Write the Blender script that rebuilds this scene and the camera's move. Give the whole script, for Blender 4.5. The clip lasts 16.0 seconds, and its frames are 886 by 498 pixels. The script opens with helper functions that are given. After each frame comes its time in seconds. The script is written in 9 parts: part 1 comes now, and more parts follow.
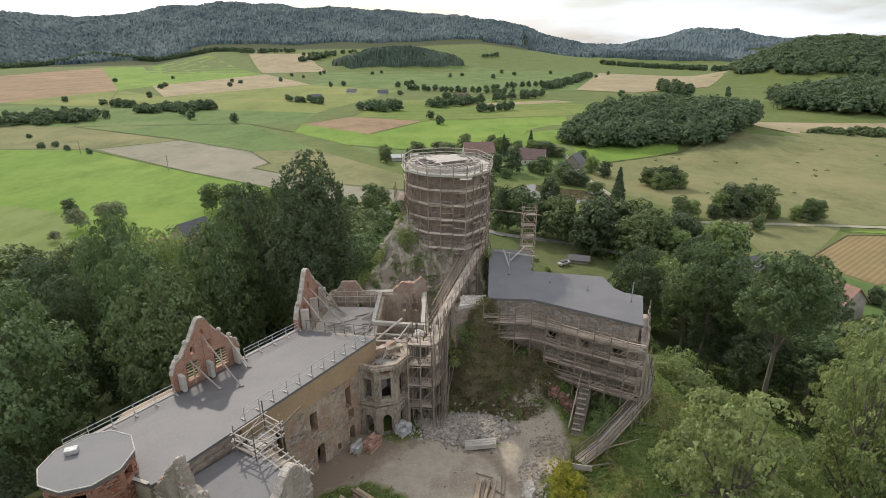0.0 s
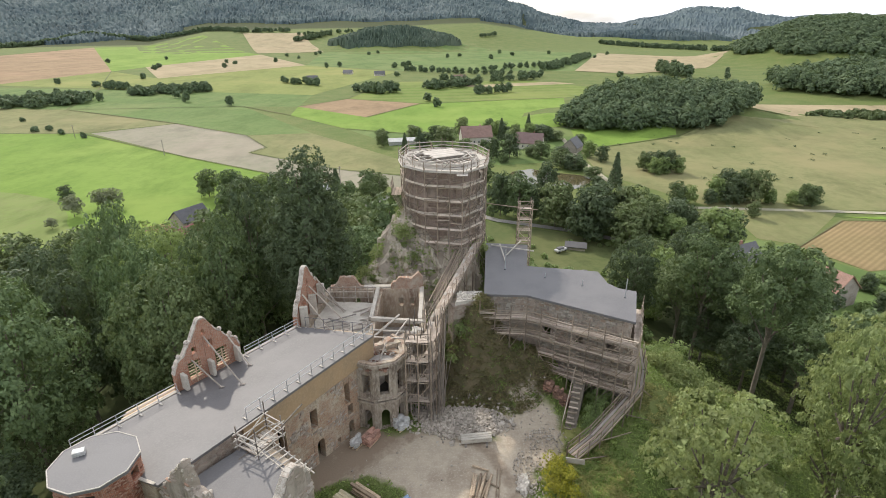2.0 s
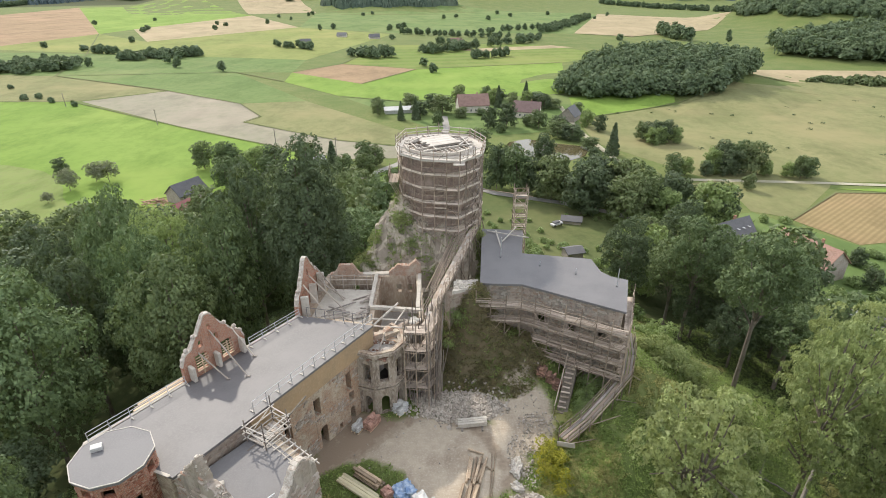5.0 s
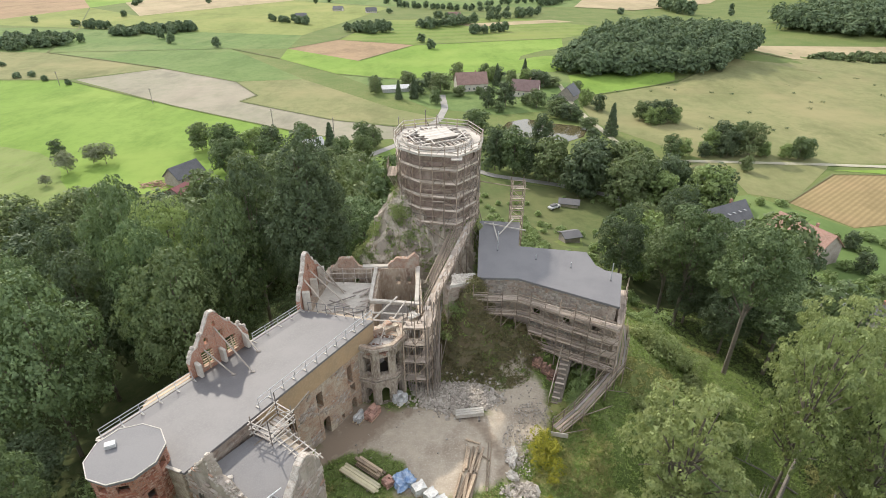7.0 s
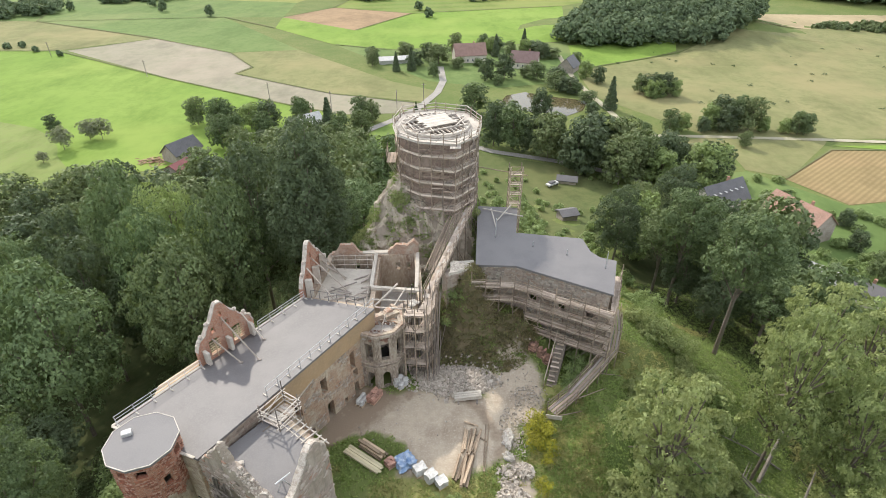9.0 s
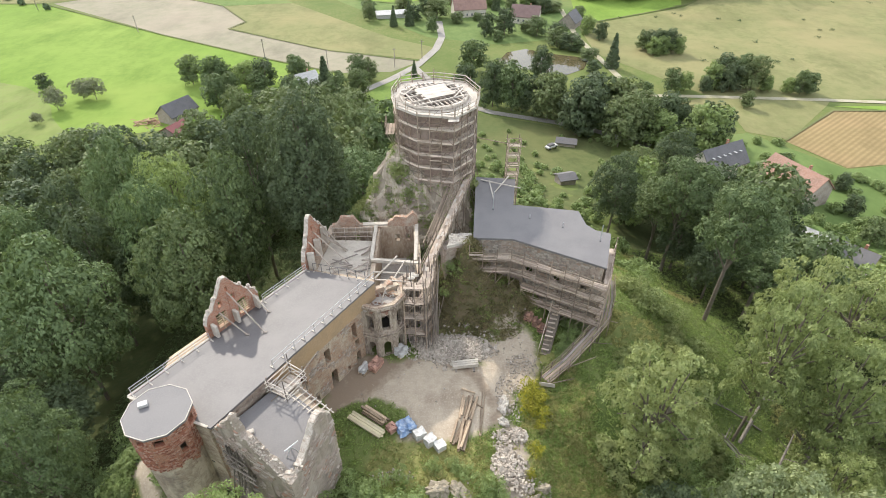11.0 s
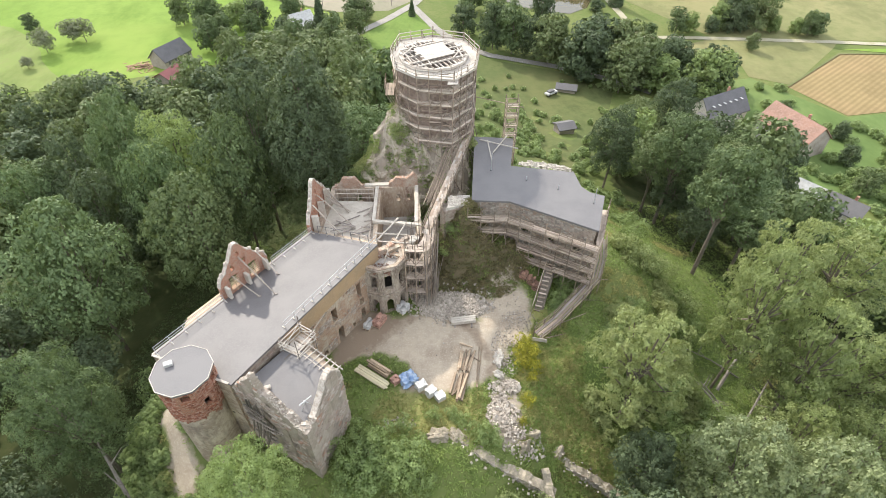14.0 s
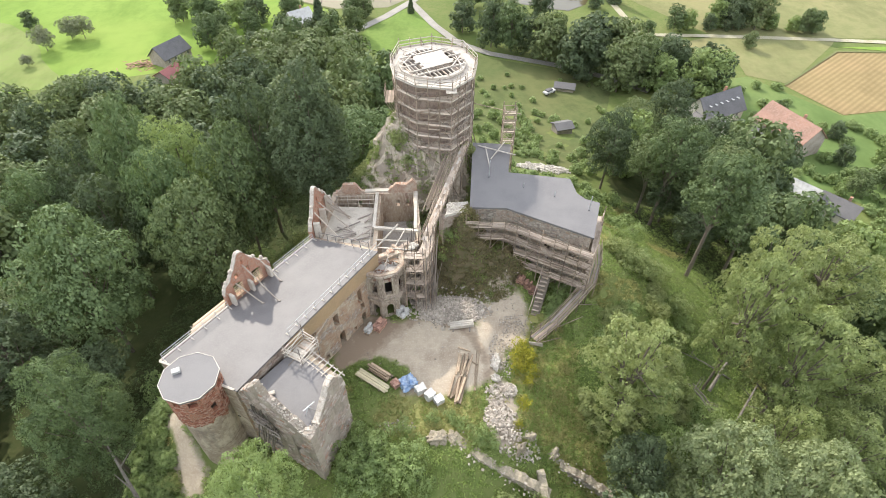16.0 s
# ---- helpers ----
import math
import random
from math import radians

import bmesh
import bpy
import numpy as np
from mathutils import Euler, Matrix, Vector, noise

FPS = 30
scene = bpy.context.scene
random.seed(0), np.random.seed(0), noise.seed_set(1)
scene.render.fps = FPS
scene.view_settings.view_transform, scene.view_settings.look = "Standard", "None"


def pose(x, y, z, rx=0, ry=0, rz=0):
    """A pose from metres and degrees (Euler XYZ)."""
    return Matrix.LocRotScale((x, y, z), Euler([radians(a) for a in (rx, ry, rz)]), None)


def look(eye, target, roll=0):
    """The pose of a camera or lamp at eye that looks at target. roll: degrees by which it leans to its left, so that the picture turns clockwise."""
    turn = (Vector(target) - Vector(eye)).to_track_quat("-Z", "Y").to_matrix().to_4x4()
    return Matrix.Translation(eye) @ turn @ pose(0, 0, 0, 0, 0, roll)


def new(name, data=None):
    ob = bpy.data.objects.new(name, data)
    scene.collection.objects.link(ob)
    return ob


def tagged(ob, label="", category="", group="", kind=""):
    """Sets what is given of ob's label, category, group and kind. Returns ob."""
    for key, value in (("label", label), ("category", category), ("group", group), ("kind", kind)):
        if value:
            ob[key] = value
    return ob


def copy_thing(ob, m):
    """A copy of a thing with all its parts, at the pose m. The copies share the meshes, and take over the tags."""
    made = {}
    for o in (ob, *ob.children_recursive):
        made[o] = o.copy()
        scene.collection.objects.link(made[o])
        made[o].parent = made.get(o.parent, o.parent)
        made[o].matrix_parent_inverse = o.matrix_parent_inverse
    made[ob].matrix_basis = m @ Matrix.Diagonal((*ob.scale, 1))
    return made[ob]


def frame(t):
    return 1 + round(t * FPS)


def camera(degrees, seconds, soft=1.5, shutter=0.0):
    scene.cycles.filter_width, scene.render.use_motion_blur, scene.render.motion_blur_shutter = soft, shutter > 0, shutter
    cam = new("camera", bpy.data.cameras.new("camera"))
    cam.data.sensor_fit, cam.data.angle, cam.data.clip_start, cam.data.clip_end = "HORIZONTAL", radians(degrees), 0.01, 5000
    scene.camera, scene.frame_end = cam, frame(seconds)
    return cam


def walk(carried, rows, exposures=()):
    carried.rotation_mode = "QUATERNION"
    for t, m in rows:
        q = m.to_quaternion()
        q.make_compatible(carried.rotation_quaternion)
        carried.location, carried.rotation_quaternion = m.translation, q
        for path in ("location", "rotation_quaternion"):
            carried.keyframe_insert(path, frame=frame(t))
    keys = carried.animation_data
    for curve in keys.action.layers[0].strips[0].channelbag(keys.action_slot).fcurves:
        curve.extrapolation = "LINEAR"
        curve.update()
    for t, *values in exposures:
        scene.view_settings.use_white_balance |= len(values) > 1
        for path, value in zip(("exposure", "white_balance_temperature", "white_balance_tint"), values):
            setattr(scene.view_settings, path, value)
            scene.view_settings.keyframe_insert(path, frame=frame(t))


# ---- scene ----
cam = camera(79.4, 16.0, soft=0.8)
METRES, EYE, TILT, LEAN, TURN = 18.0, 35.0, -21.0, 0.0, 0.0
ROWS = [
    (0.0, 0.0, 0.0, 0.0, -0.0, -0.0, -0.0),
    (0.5, 0.0, -0.0079, 0.0223, -0.08, -0.3, 0.02),
    (1.0, 0.0005, -0.0158, 0.044, -0.15, -0.74, 0.04),
    (1.5, 0.003, -0.0252, 0.0671, -0.22, -1.35, 0.05),
    (2.0, 0.005, -0.0352, 0.0907, -0.26, -1.98, 0.11),
    (2.5, 0.0058, -0.0439, 0.1136, -0.3, -2.55, 0.15),
    (3.0, 0.0053, -0.052, 0.1367, -0.36, -3.14, 0.17),
    (3.5, 0.0045, -0.0619, 0.1627, -0.46, -3.77, 0.21),
    (4.0, 0.003, -0.0728, 0.1883, -0.51, -4.42, 0.22),
    (6.5, 0.0047, -0.1336, 0.3395, -0.78, -7.68, 0.26),
    (7.0, 0.0051, -0.1463, 0.3691, -0.81, -8.31, 0.28),
    (7.5, 0.0053, -0.1586, 0.401, -0.87, -8.99, 0.27),
    (8.0, 0.0042, -0.1726, 0.4331, -0.92, -9.71, 0.29),
    (8.5, 0.0017, -0.1859, 0.4628, -0.98, -10.47, 0.32),
    (9.0, -0.0001, -0.1992, 0.4917, -1.01, -11.51, 0.32),
    (11.5, 0.0029, -0.2634, 0.6473, -1.17, -17.39, 0.32),
    (12.0, 0.0032, -0.2811, 0.681, -1.18, -18.59, 0.35),
    (12.5, 0.0022, -0.296, 0.7126, -1.19, -19.74, 0.37),
    (13.0, 0.0009, -0.3095, 0.7431, -1.23, -20.87, 0.37),
    (13.5, -0.0013, -0.3248, 0.775, -1.28, -22.0, 0.36),
    (14.0, -0.005, -0.3392, 0.8056, -1.31, -22.77, 0.3),
    (14.5, -0.0066, -0.3507, 0.8341, -1.34, -23.32, 0.28),
    (15.0, -0.0067, -0.3597, 0.8635, -1.37, -23.59, 0.24),
    (15.5, -0.005, -0.3704, 0.8949, -1.39, -23.59, 0.26),
    (16.0, -0.0036, -0.3792, 0.9232, -1.41, -23.59, 0.26),
]
walk(cam, [(t, pose(0, 0, EYE, TILT, LEAN, TURN) @ pose(METRES * x, METRES * y, METRES * z, 90 + pitch, roll, yaw)) for t, x, y, z, yaw, pitch, roll in ROWS],
     exposures=[(0.0, -0.25), (1.5, 0.02), (4.0, 0.29), (7.0, 0.36), (11.5, 0.60), (16.0, 0.77)])

# ---------------------------------------------------------------- world and sun
SUN_TO = Vector((-0.43, 0.70, 0.61)).normalized()
SUN_ELEV = math.asin(SUN_TO.z)
SUN_AZ = math.atan2(SUN_TO.x, SUN_TO.y)
world = bpy.data.worlds.new("sky")
scene.world = world
world.use_nodes = True
wn, wl = world.node_tree.nodes, world.node_tree.links
wn.clear()
w_out = wn.new("ShaderNodeOutputWorld")
w_bg = wn.new("ShaderNodeBackground")
w_sky = wn.new("ShaderNodeTexSky")
w_sky.sky_type, w_sky.sun_disc = "NISHITA", False
w_sky.sun_elevation, w_sky.sun_rotation = SUN_ELEV, SUN_AZ
w_sky.dust_density, w_sky.air_density = 2.0, 1.0
w_co = wn.new("ShaderNodeTexCoord")
w_map = wn.new("ShaderNodeMapping")
w_map.inputs["Scale"].default_value = (1.0, 1.0, 5.0)
w_noise = wn.new("ShaderNodeTexNoise")
w_noise.inputs["Scale"].default_value = 3.2
w_noise.inputs["Detail"].default_value = 6.0
w_ramp = wn.new("ShaderNodeValToRGB")
w_ramp.color_ramp.elements[0].position, w_ramp.color_ramp.elements[1].position = 0.30, 0.58
w_mix = wn.new("ShaderNodeMix")
w_mix.data_type = "RGBA"
w_mix.inputs["B"].default_value = (9.0, 9.35, 9.9, 1.0)
wl.new(w_co.outputs["Generated"], w_map.inputs["Vector"])
wl.new(w_map.outputs["Vector"], w_noise.inputs["Vector"])
wl.new(w_noise.outputs["Fac"], w_ramp.inputs["Fac"])
wl.new(w_ramp.outputs["Color"], w_mix.inputs["Factor"])
wl.new(w_sky.outputs["Color"], w_mix.inputs["A"])
wl.new(w_mix.outputs["Result"], w_bg.inputs["Color"])
wl.new(w_bg.outputs["Background"], w_out.inputs["Surface"])
w_bg.inputs["Strength"].default_value = 0.142
sun_data = bpy.data.lights.new("sun", "SUN")
sun_data.energy, sun_data.angle, sun_data.color = 2.9, radians(1.5), (1.0, 0.93, 0.82)
sun = new("sun", sun_data)
sun.matrix_world = look(SUN_TO * 200, (0, 0, 0))

# ---------------------------------------------------------------- materials
def node_mat(name):
    m = bpy.data.materials.new(name)
    m.use_nodes = True
    nodes, links = m.node_tree.nodes, m.node_tree.links
    return m, nodes, links, nodes["Principled BSDF"]


def mix_node(nodes, links, fac, a, b, mode="MIX"):
    n = nodes.new("ShaderNodeMix")
    n.data_type, n.blend_type = "RGBA", mode
    for key, value in (("Factor", fac), ("A", a), ("B", b)):
        if isinstance(value, (int, float)):
            n.inputs[key].default_value = value
        elif isinstance(value, tuple):
            n.inputs[key].default_value = (*value, 1.0)
        else:
            links.new(value, n.inputs[key])
    return n.outputs["Result"]


def noise_node(nodes, links, scale, detail=5.0, rough=0.6, vector=None, stretch=None):
    n = nodes.new("ShaderNodeTexNoise")
    n.inputs["Scale"].default_value, n.inputs["Detail"].default_value, n.inputs["Roughness"].default_value = scale, detail, rough
    if vector is None:
        vector = nodes.new("ShaderNodeNewGeometry").outputs["Position"]
    if stretch:
        mp = nodes.new("ShaderNodeMapping")
        mp.inputs["Scale"].default_value = stretch
        links.new(vector, mp.inputs["Vector"])
        vector = mp.outputs["Vector"]
    links.new(vector, n.inputs["Vector"])
    return n.outputs["Fac"]


def ramp_node(nodes, links, fac, lo, hi):
    n = nodes.new("ShaderNodeMapRange")
    n.inputs["From Min"].default_value, n.inputs["From Max"].default_value = lo, hi
    links.new(fac, n.inputs["Value"])
    return n.outputs["Result"]


def bump_node(nodes, links, bsdf, height, strength=0.4, distance=0.05):
    n = nodes.new("ShaderNodeBump")
    n.inputs["Strength"].default_value, n.inputs["Distance"].default_value = strength, distance
    links.new(height, n.inputs["Height"])
    links.new(n.outputs["Normal"], bsdf.inputs["Normal"])


def surface(name, base, stain, grain, big=0.35, fine=6.0, rough=0.85, bump=0.4, depth=0.05, cover=(0.42, 0.62), metal=0.0, per_object=0.0, stretch=None):
    """Two scales of variation: large stains of one colour and a fine grain of another."""
    m, nodes, links, bsdf = node_mat(name)
    n1 = noise_node(nodes, links, big, 6, 0.62, stretch=stretch)
    n2 = noise_node(nodes, links, fine, 5, 0.65, stretch=stretch)
    c = mix_node(nodes, links, ramp_node(nodes, links, n1, *cover), base, stain)
    c = mix_node(nodes, links, ramp_node(nodes, links, n2, 0.45, 0.72), c, grain)
    if per_object:
        info = nodes.new("ShaderNodeObjectInfo")
        hsv = nodes.new("ShaderNodeHueSaturation")
        rv = nodes.new("ShaderNodeMapRange")
        rv.inputs["To Min"].default_value, rv.inputs["To Max"].default_value = 1 - per_object, 1 + per_object
        links.new(info.outputs["Random"], rv.inputs["Value"])
        links.new(rv.outputs["Result"], hsv.inputs["Value"])
        links.new(c, hsv.inputs["Color"])
        c = hsv.outputs["Color"]
    links.new(c, bsdf.inputs["Base Color"])
    bsdf.inputs["Roughness"].default_value, bsdf.inputs["Metallic"].default_value = rough, metal
    if bump:
        bump_node(nodes, links, bsdf, n2, bump, depth)
    return m


def leaf_mat(name, a, b, c, glow=0.35, gloss=0.22, through_=(0.20, 0.26, 0.04)):
    """Leaves: colour by leaf and by tree, partly letting light through."""
    m, nodes, links, bsdf = node_mat(name)
    geo = nodes.new("ShaderNodeNewGeometry")
    info = nodes.new("ShaderNodeObjectInfo")
    col = mix_node(nodes, links, geo.outputs["Random Per Island"], a, b)
    col = mix_node(nodes, links, ramp_node(nodes, links, info.outputs["Random"], 0.35, 1.0), col, c)
    # Clump-sized noise puts highlights and darker hollows into the leaf colour.
    n1, n2 = noise_node(nodes, links, 0.75, 3, 0.6), noise_node(nodes, links, 2.6, 3, 0.6)
    col = mix_node(nodes, links, ramp_node(nodes, links, n1, 0.50, 0.68), col, tuple(1.28 * v for v in b))
    col = mix_node(nodes, links, ramp_node(nodes, links, n2, 0.52, 0.70), col, tuple(0.72 * v for v in a))
    links.new(col, bsdf.inputs["Base Color"])
    bsdf.inputs["Roughness"].default_value = 0.62
    bsdf.inputs["Specular IOR Level"].default_value = gloss
    tr = nodes.new("ShaderNodeBsdfTranslucent")
    links.new(mix_node(nodes, links, 0.5, col, through_), tr.inputs["Color"])
    mx = nodes.new("ShaderNodeMixShader")
    mx.inputs["Fac"].default_value = glow
    links.new(bsdf.outputs["BSDF"], mx.inputs[1])
    links.new(tr.outputs["BSDF"], mx.inputs[2])
    links.new(mx.outputs["Shader"], nodes["Material Output"].inputs["Surface"])
    return m


def brick_mat(name, c1, c2, mortar, worn, cover=(0.5, 0.7)):
    """Courses of brick with patches of plaster or bare stone left on them."""
    m, nodes, links, bsdf = node_mat(name)
    tc = nodes.new("ShaderNodeTexCoord")
    sep = nodes.new("ShaderNodeSeparateXYZ")
    links.new(tc.outputs["Object"], sep.inputs[0])
    add = nodes.new("ShaderNodeMath")
    links.new(sep.outputs["X"], add.inputs[0])
    links.new(sep.outputs["Y"], add.inputs[1])
    com = nodes.new("ShaderNodeCombineXYZ")
    links.new(add.outputs[0], com.inputs["X"])
    links.new(sep.outputs["Z"], com.inputs["Y"])
    br = nodes.new("ShaderNodeTexBrick")
    br.inputs["Color1"].default_value, br.inputs["Color2"].default_value, br.inputs["Mortar"].default_value = (*c1, 1), (*c2, 1), (*mortar, 1)
    br.inputs["Scale"].default_value = 1.0
    br.inputs["Mortar Size"].default_value = 0.012
    br.inputs["Brick Width"].default_value, br.inputs["Row Height"].default_value = 0.27, 0.085
    links.new(com.outputs[0], br.inputs["Vector"])
    n1 = noise_node(nodes, links, 0.7, 8, 0.7)
    n2 = noise_node(nodes, links, 5.0, 5, 0.7)
    c = mix_node(nodes, links, ramp_node(nodes, links, n1, *cover), br.outputs["Color"], worn)
    c = mix_node(nodes, links, ramp_node(nodes, links, n2, 0.5, 0.8), c, (0.16, 0.11, 0.085))
    links.new(c, bsdf.inputs["Base Color"])
    bsdf.inputs["Roughness"].default_value = 0.9
    bump_node(nodes, links, bsdf, n2, 0.7, 0.06)
    return m


def rubble_mat(name, plaster, stone_a, stone_b, joint, cover=(0.44, 0.5), size=2.6):
    """Rubble masonry showing through what is left of its render."""
    m, nodes, links, bsdf = node_mat(name)
    pos = nodes.new("ShaderNodeNewGeometry").outputs["Position"]
    mp = nodes.new("ShaderNodeMapping")
    mp.inputs["Scale"].default_value = (1, 1, 1.7)
    links.new(pos, mp.inputs["Vector"])
    vo = nodes.new("ShaderNodeTexVoronoi")
    vo.inputs["Scale"].default_value = size
    links.new(mp.outputs["Vector"], vo.inputs["Vector"])
    vd = nodes.new("ShaderNodeTexVoronoi")
    vd.feature = "DISTANCE_TO_EDGE"
    vd.inputs["Scale"].default_value = size
    links.new(mp.outputs["Vector"], vd.inputs["Vector"])
    sep = nodes.new("ShaderNodeSeparateColor")
    links.new(vo.outputs["Color"], sep.inputs["Color"])
    st = mix_node(nodes, links, sep.outputs["Red"], stone_a, stone_b)
    st = mix_node(nodes, links, ramp_node(nodes, links, vd.outputs["Distance"], 0.07, 0.02), st, joint)
    n1 = noise_node(nodes, links, 0.45, 8, 0.68)
    n2 = noise_node(nodes, links, 4.0, 6, 0.7)
    n3 = noise_node(nodes, links, 0.9, 5, 0.6, stretch=(1, 1, 0.25))
    c = mix_node(nodes, links, ramp_node(nodes, links, n1, *cover), st, plaster)
    c = mix_node(nodes, links, ramp_node(nodes, links, n3, 0.52, 0.8), c, (0.15, 0.13, 0.11))
    c = mix_node(nodes, links, ramp_node(nodes, links, n2, 0.55, 0.85), c, (0.20, 0.17, 0.14))
    links.new(c, bsdf.inputs["Base Color"])
    bsdf.inputs["Roughness"].default_value = 0.92
    bump_node(nodes, links, bsdf, n2, 0.6, 0.08)
    return m


M_ROOF = surface("roof_membrane", (0.147, 0.138, 0.138), (0.116, 0.110, 0.111), (0.157, 0.148, 0.146), 0.22, 6.0, 0.6, 0.10, 0.01)
M_ROOF2 = surface("roof_membrane_weathered", (0.165, 0.158, 0.159), (0.138, 0.132, 0.136), (0.182, 0.176, 0.175), 0.3, 9.0, 0.66, 0.12, 0.01)
M_BRICK = brick_mat("old_red_brick", (0.34, 0.13, 0.075), (0.42, 0.19, 0.11), (0.40, 0.34, 0.28), (0.44, 0.36, 0.29), (0.56, 0.68))
M_STONE = rubble_mat("rubble_masonry", (0.52, 0.44, 0.335), (0.43, 0.36, 0.275), (0.28, 0.205, 0.15), (0.36, 0.30, 0.235), (0.49, 0.58))
M_RUIN = rubble_mat("eroded_masonry", (0.41, 0.35, 0.295), (0.38, 0.32, 0.265), (0.29, 0.235, 0.19), (0.34, 0.285, 0.235), (0.46, 0.60), 3.4)
M_STONE_BARE = rubble_mat("bare_rubble", (0.42, 0.36, 0.30), (0.40, 0.34, 0.28), (0.27, 0.20, 0.16), (0.36, 0.31, 0.26), (0.55, 0.66))
M_WINGWALL = brick_mat("patched_brick_wall", (0.36, 0.20, 0.125), (0.44, 0.29, 0.19), (0.42, 0.36, 0.28), (0.50, 0.42, 0.32), (0.47, 0.60))
M_TOWER = rubble_mat("tower_stone", (0.41, 0.325, 0.27), (0.36, 0.27, 0.22), (0.25, 0.18, 0.145), (0.35, 0.27, 0.225), (0.5, 0.62))
M_PLASTER = surface("ochre_plaster", (0.40, 0.275, 0.155), (0.34, 0.245, 0.145), (0.45, 0.32, 0.20), 0.5, 5.0, 0.9, 0.15, 0.02)
M_GREYPLASTER = surface("grey_lime_plaster", (0.44, 0.38, 0.31), (0.33, 0.28, 0.23), (0.50, 0.45, 0.38), 0.8, 6.0, 0.9, 0.4, 0.03)
M_STAINED = surface("stained_inner_plaster", (0.45, 0.365, 0.275), (0.25, 0.165, 0.12), (0.53, 0.46, 0.37), 0.7, 4.0, 0.93, 0.6, 0.04, (0.40, 0.64), stretch=(1, 1, 0.4))
M_HEADBRICK = brick_mat("broken_head_brick", (0.36, 0.19, 0.125), (0.42, 0.26, 0.18), (0.44, 0.37, 0.30), (0.47, 0.40, 0.32), (0.46, 0.62))
M_CONCRETE = surface("pale_concrete", (0.50, 0.455, 0.39), (0.40, 0.355, 0.30), (0.56, 0.52, 0.46), 1.2, 8.0, 0.85, 0.2, 0.02)
M_WHITESTONE = surface("pale_sandstone", (0.50, 0.46, 0.40), (0.34, 0.30, 0.26), (0.58, 0.55, 0.50), 1.5, 8.0, 0.85, 0.4, 0.03)
M_DARKPOLE = surface("darkened_poles", (0.20, 0.165, 0.14), (0.13, 0.11, 0.095), (0.30, 0.26, 0.22), 1.0, 14.0, 0.88, 0.3, 0.01, per_object=0.4)
M_WOOD_OLD = surface("grey_weathered_timber", (0.29, 0.25, 0.22), (0.21, 0.18, 0.16), (0.36, 0.32, 0.28), 1.0, 14.0, 0.85, 0.3, 0.01, per_object=0.35)
M_WOOD_DECK = surface("pale_deck_boards", (0.42, 0.36, 0.30), (0.32, 0.27, 0.23), (0.50, 0.44, 0.38), 1.0, 12.0, 0.85, 0.3, 0.01, per_object=0.25)
M_WOOD_NEW = surface("fresh_sawn_timber", (0.52, 0.41, 0.27), (0.42, 0.31, 0.20), (0.60, 0.49, 0.35), 1.0, 12.0, 0.75, 0.2, 0.01, per_object=0.3)
M_STEEL = surface("galvanised_steel", (0.52, 0.53, 0.54), (0.42, 0.43, 0.44), (0.60, 0.60, 0.60), 2.0, 20.0, 0.45, 0.05, 0.005, metal=0.6)
# Near-black: unlit rooms' shade put into the colour; the tyres use it too.
M_DARK = surface("room_shade_and_tyre_black", (0.035, 0.03, 0.027), (0.05, 0.045, 0.04), (0.03, 0.027, 0.025), 1.0, 5.0, 0.95, 0.0)
M_RUBBLE = surface("broken_stone", (0.40, 0.37, 0.34), (0.32, 0.29, 0.26), (0.50, 0.47, 0.43), 0.8, 5.0, 0.92, 0.5, 0.04)
M_BARK = surface("bark", (0.17, 0.14, 0.11), (0.12, 0.10, 0.08), (0.24, 0.21, 0.17), 1.5, 8.0, 0.95, 0.8, 0.04)
M_PALEWOOD = surface("dead_wood", (0.38, 0.34, 0.29), (0.30, 0.27, 0.22), (0.46, 0.42, 0.36), 1.5, 8.0, 0.9, 0.5, 0.02)
M_LEAF = leaf_mat("leaves", (0.083, 0.122, 0.056), (0.150, 0.200, 0.088), (0.178, 0.210, 0.093), 0.2)
M_LEAF_DARK = leaf_mat("leaves_dark", (0.070, 0.099, 0.055), (0.114, 0.149, 0.077), (0.087, 0.115, 0.061), 0.18)
M_LEAF_BLUE = leaf_mat("leaves_grey_green", (0.103, 0.158, 0.071), (0.178, 0.240, 0.109), (0.144, 0.198, 0.090), 0.18)
M_LEAF_LIGHT = leaf_mat("leaves_light", (0.172, 0.224, 0.091), (0.328, 0.378, 0.165), (0.304, 0.325, 0.132), 0.42, 0.3, (0.360, 0.412, 0.123))
M_LEAF_BRIGHT = leaf_mat("leaves_fresh_green", (0.139, 0.201, 0.079), (0.285, 0.361, 0.146), (0.245, 0.317, 0.121), 0.35, 0.28, (0.353, 0.419, 0.108))
M_LEAF_GREY = leaf_mat("leaves_pale_grey_green", (0.177, 0.227, 0.115), (0.319, 0.359, 0.188), (0.267, 0.303, 0.152), 0.35, 0.3, (0.332, 0.375, 0.130))
M_LEAF_YELLOW = leaf_mat("leaves_yellow", (0.26, 0.26, 0.045), (0.46, 0.43, 0.05), (0.36, 0.33, 0.05), 0.4)
M_LEAF_SILVER = leaf_mat("leaves_silver", (0.19, 0.205, 0.135), (0.29, 0.30, 0.20), (0.24, 0.25, 0.165), 0.3)
# Paler and bluer for distance: haze put into the leaf colour.
M_FARLEAF = leaf_mat("haze_toned_distant_leaves", (0.114, 0.158, 0.096), (0.180, 0.230, 0.130), (0.145, 0.191, 0.110), 0.2, 0.05)
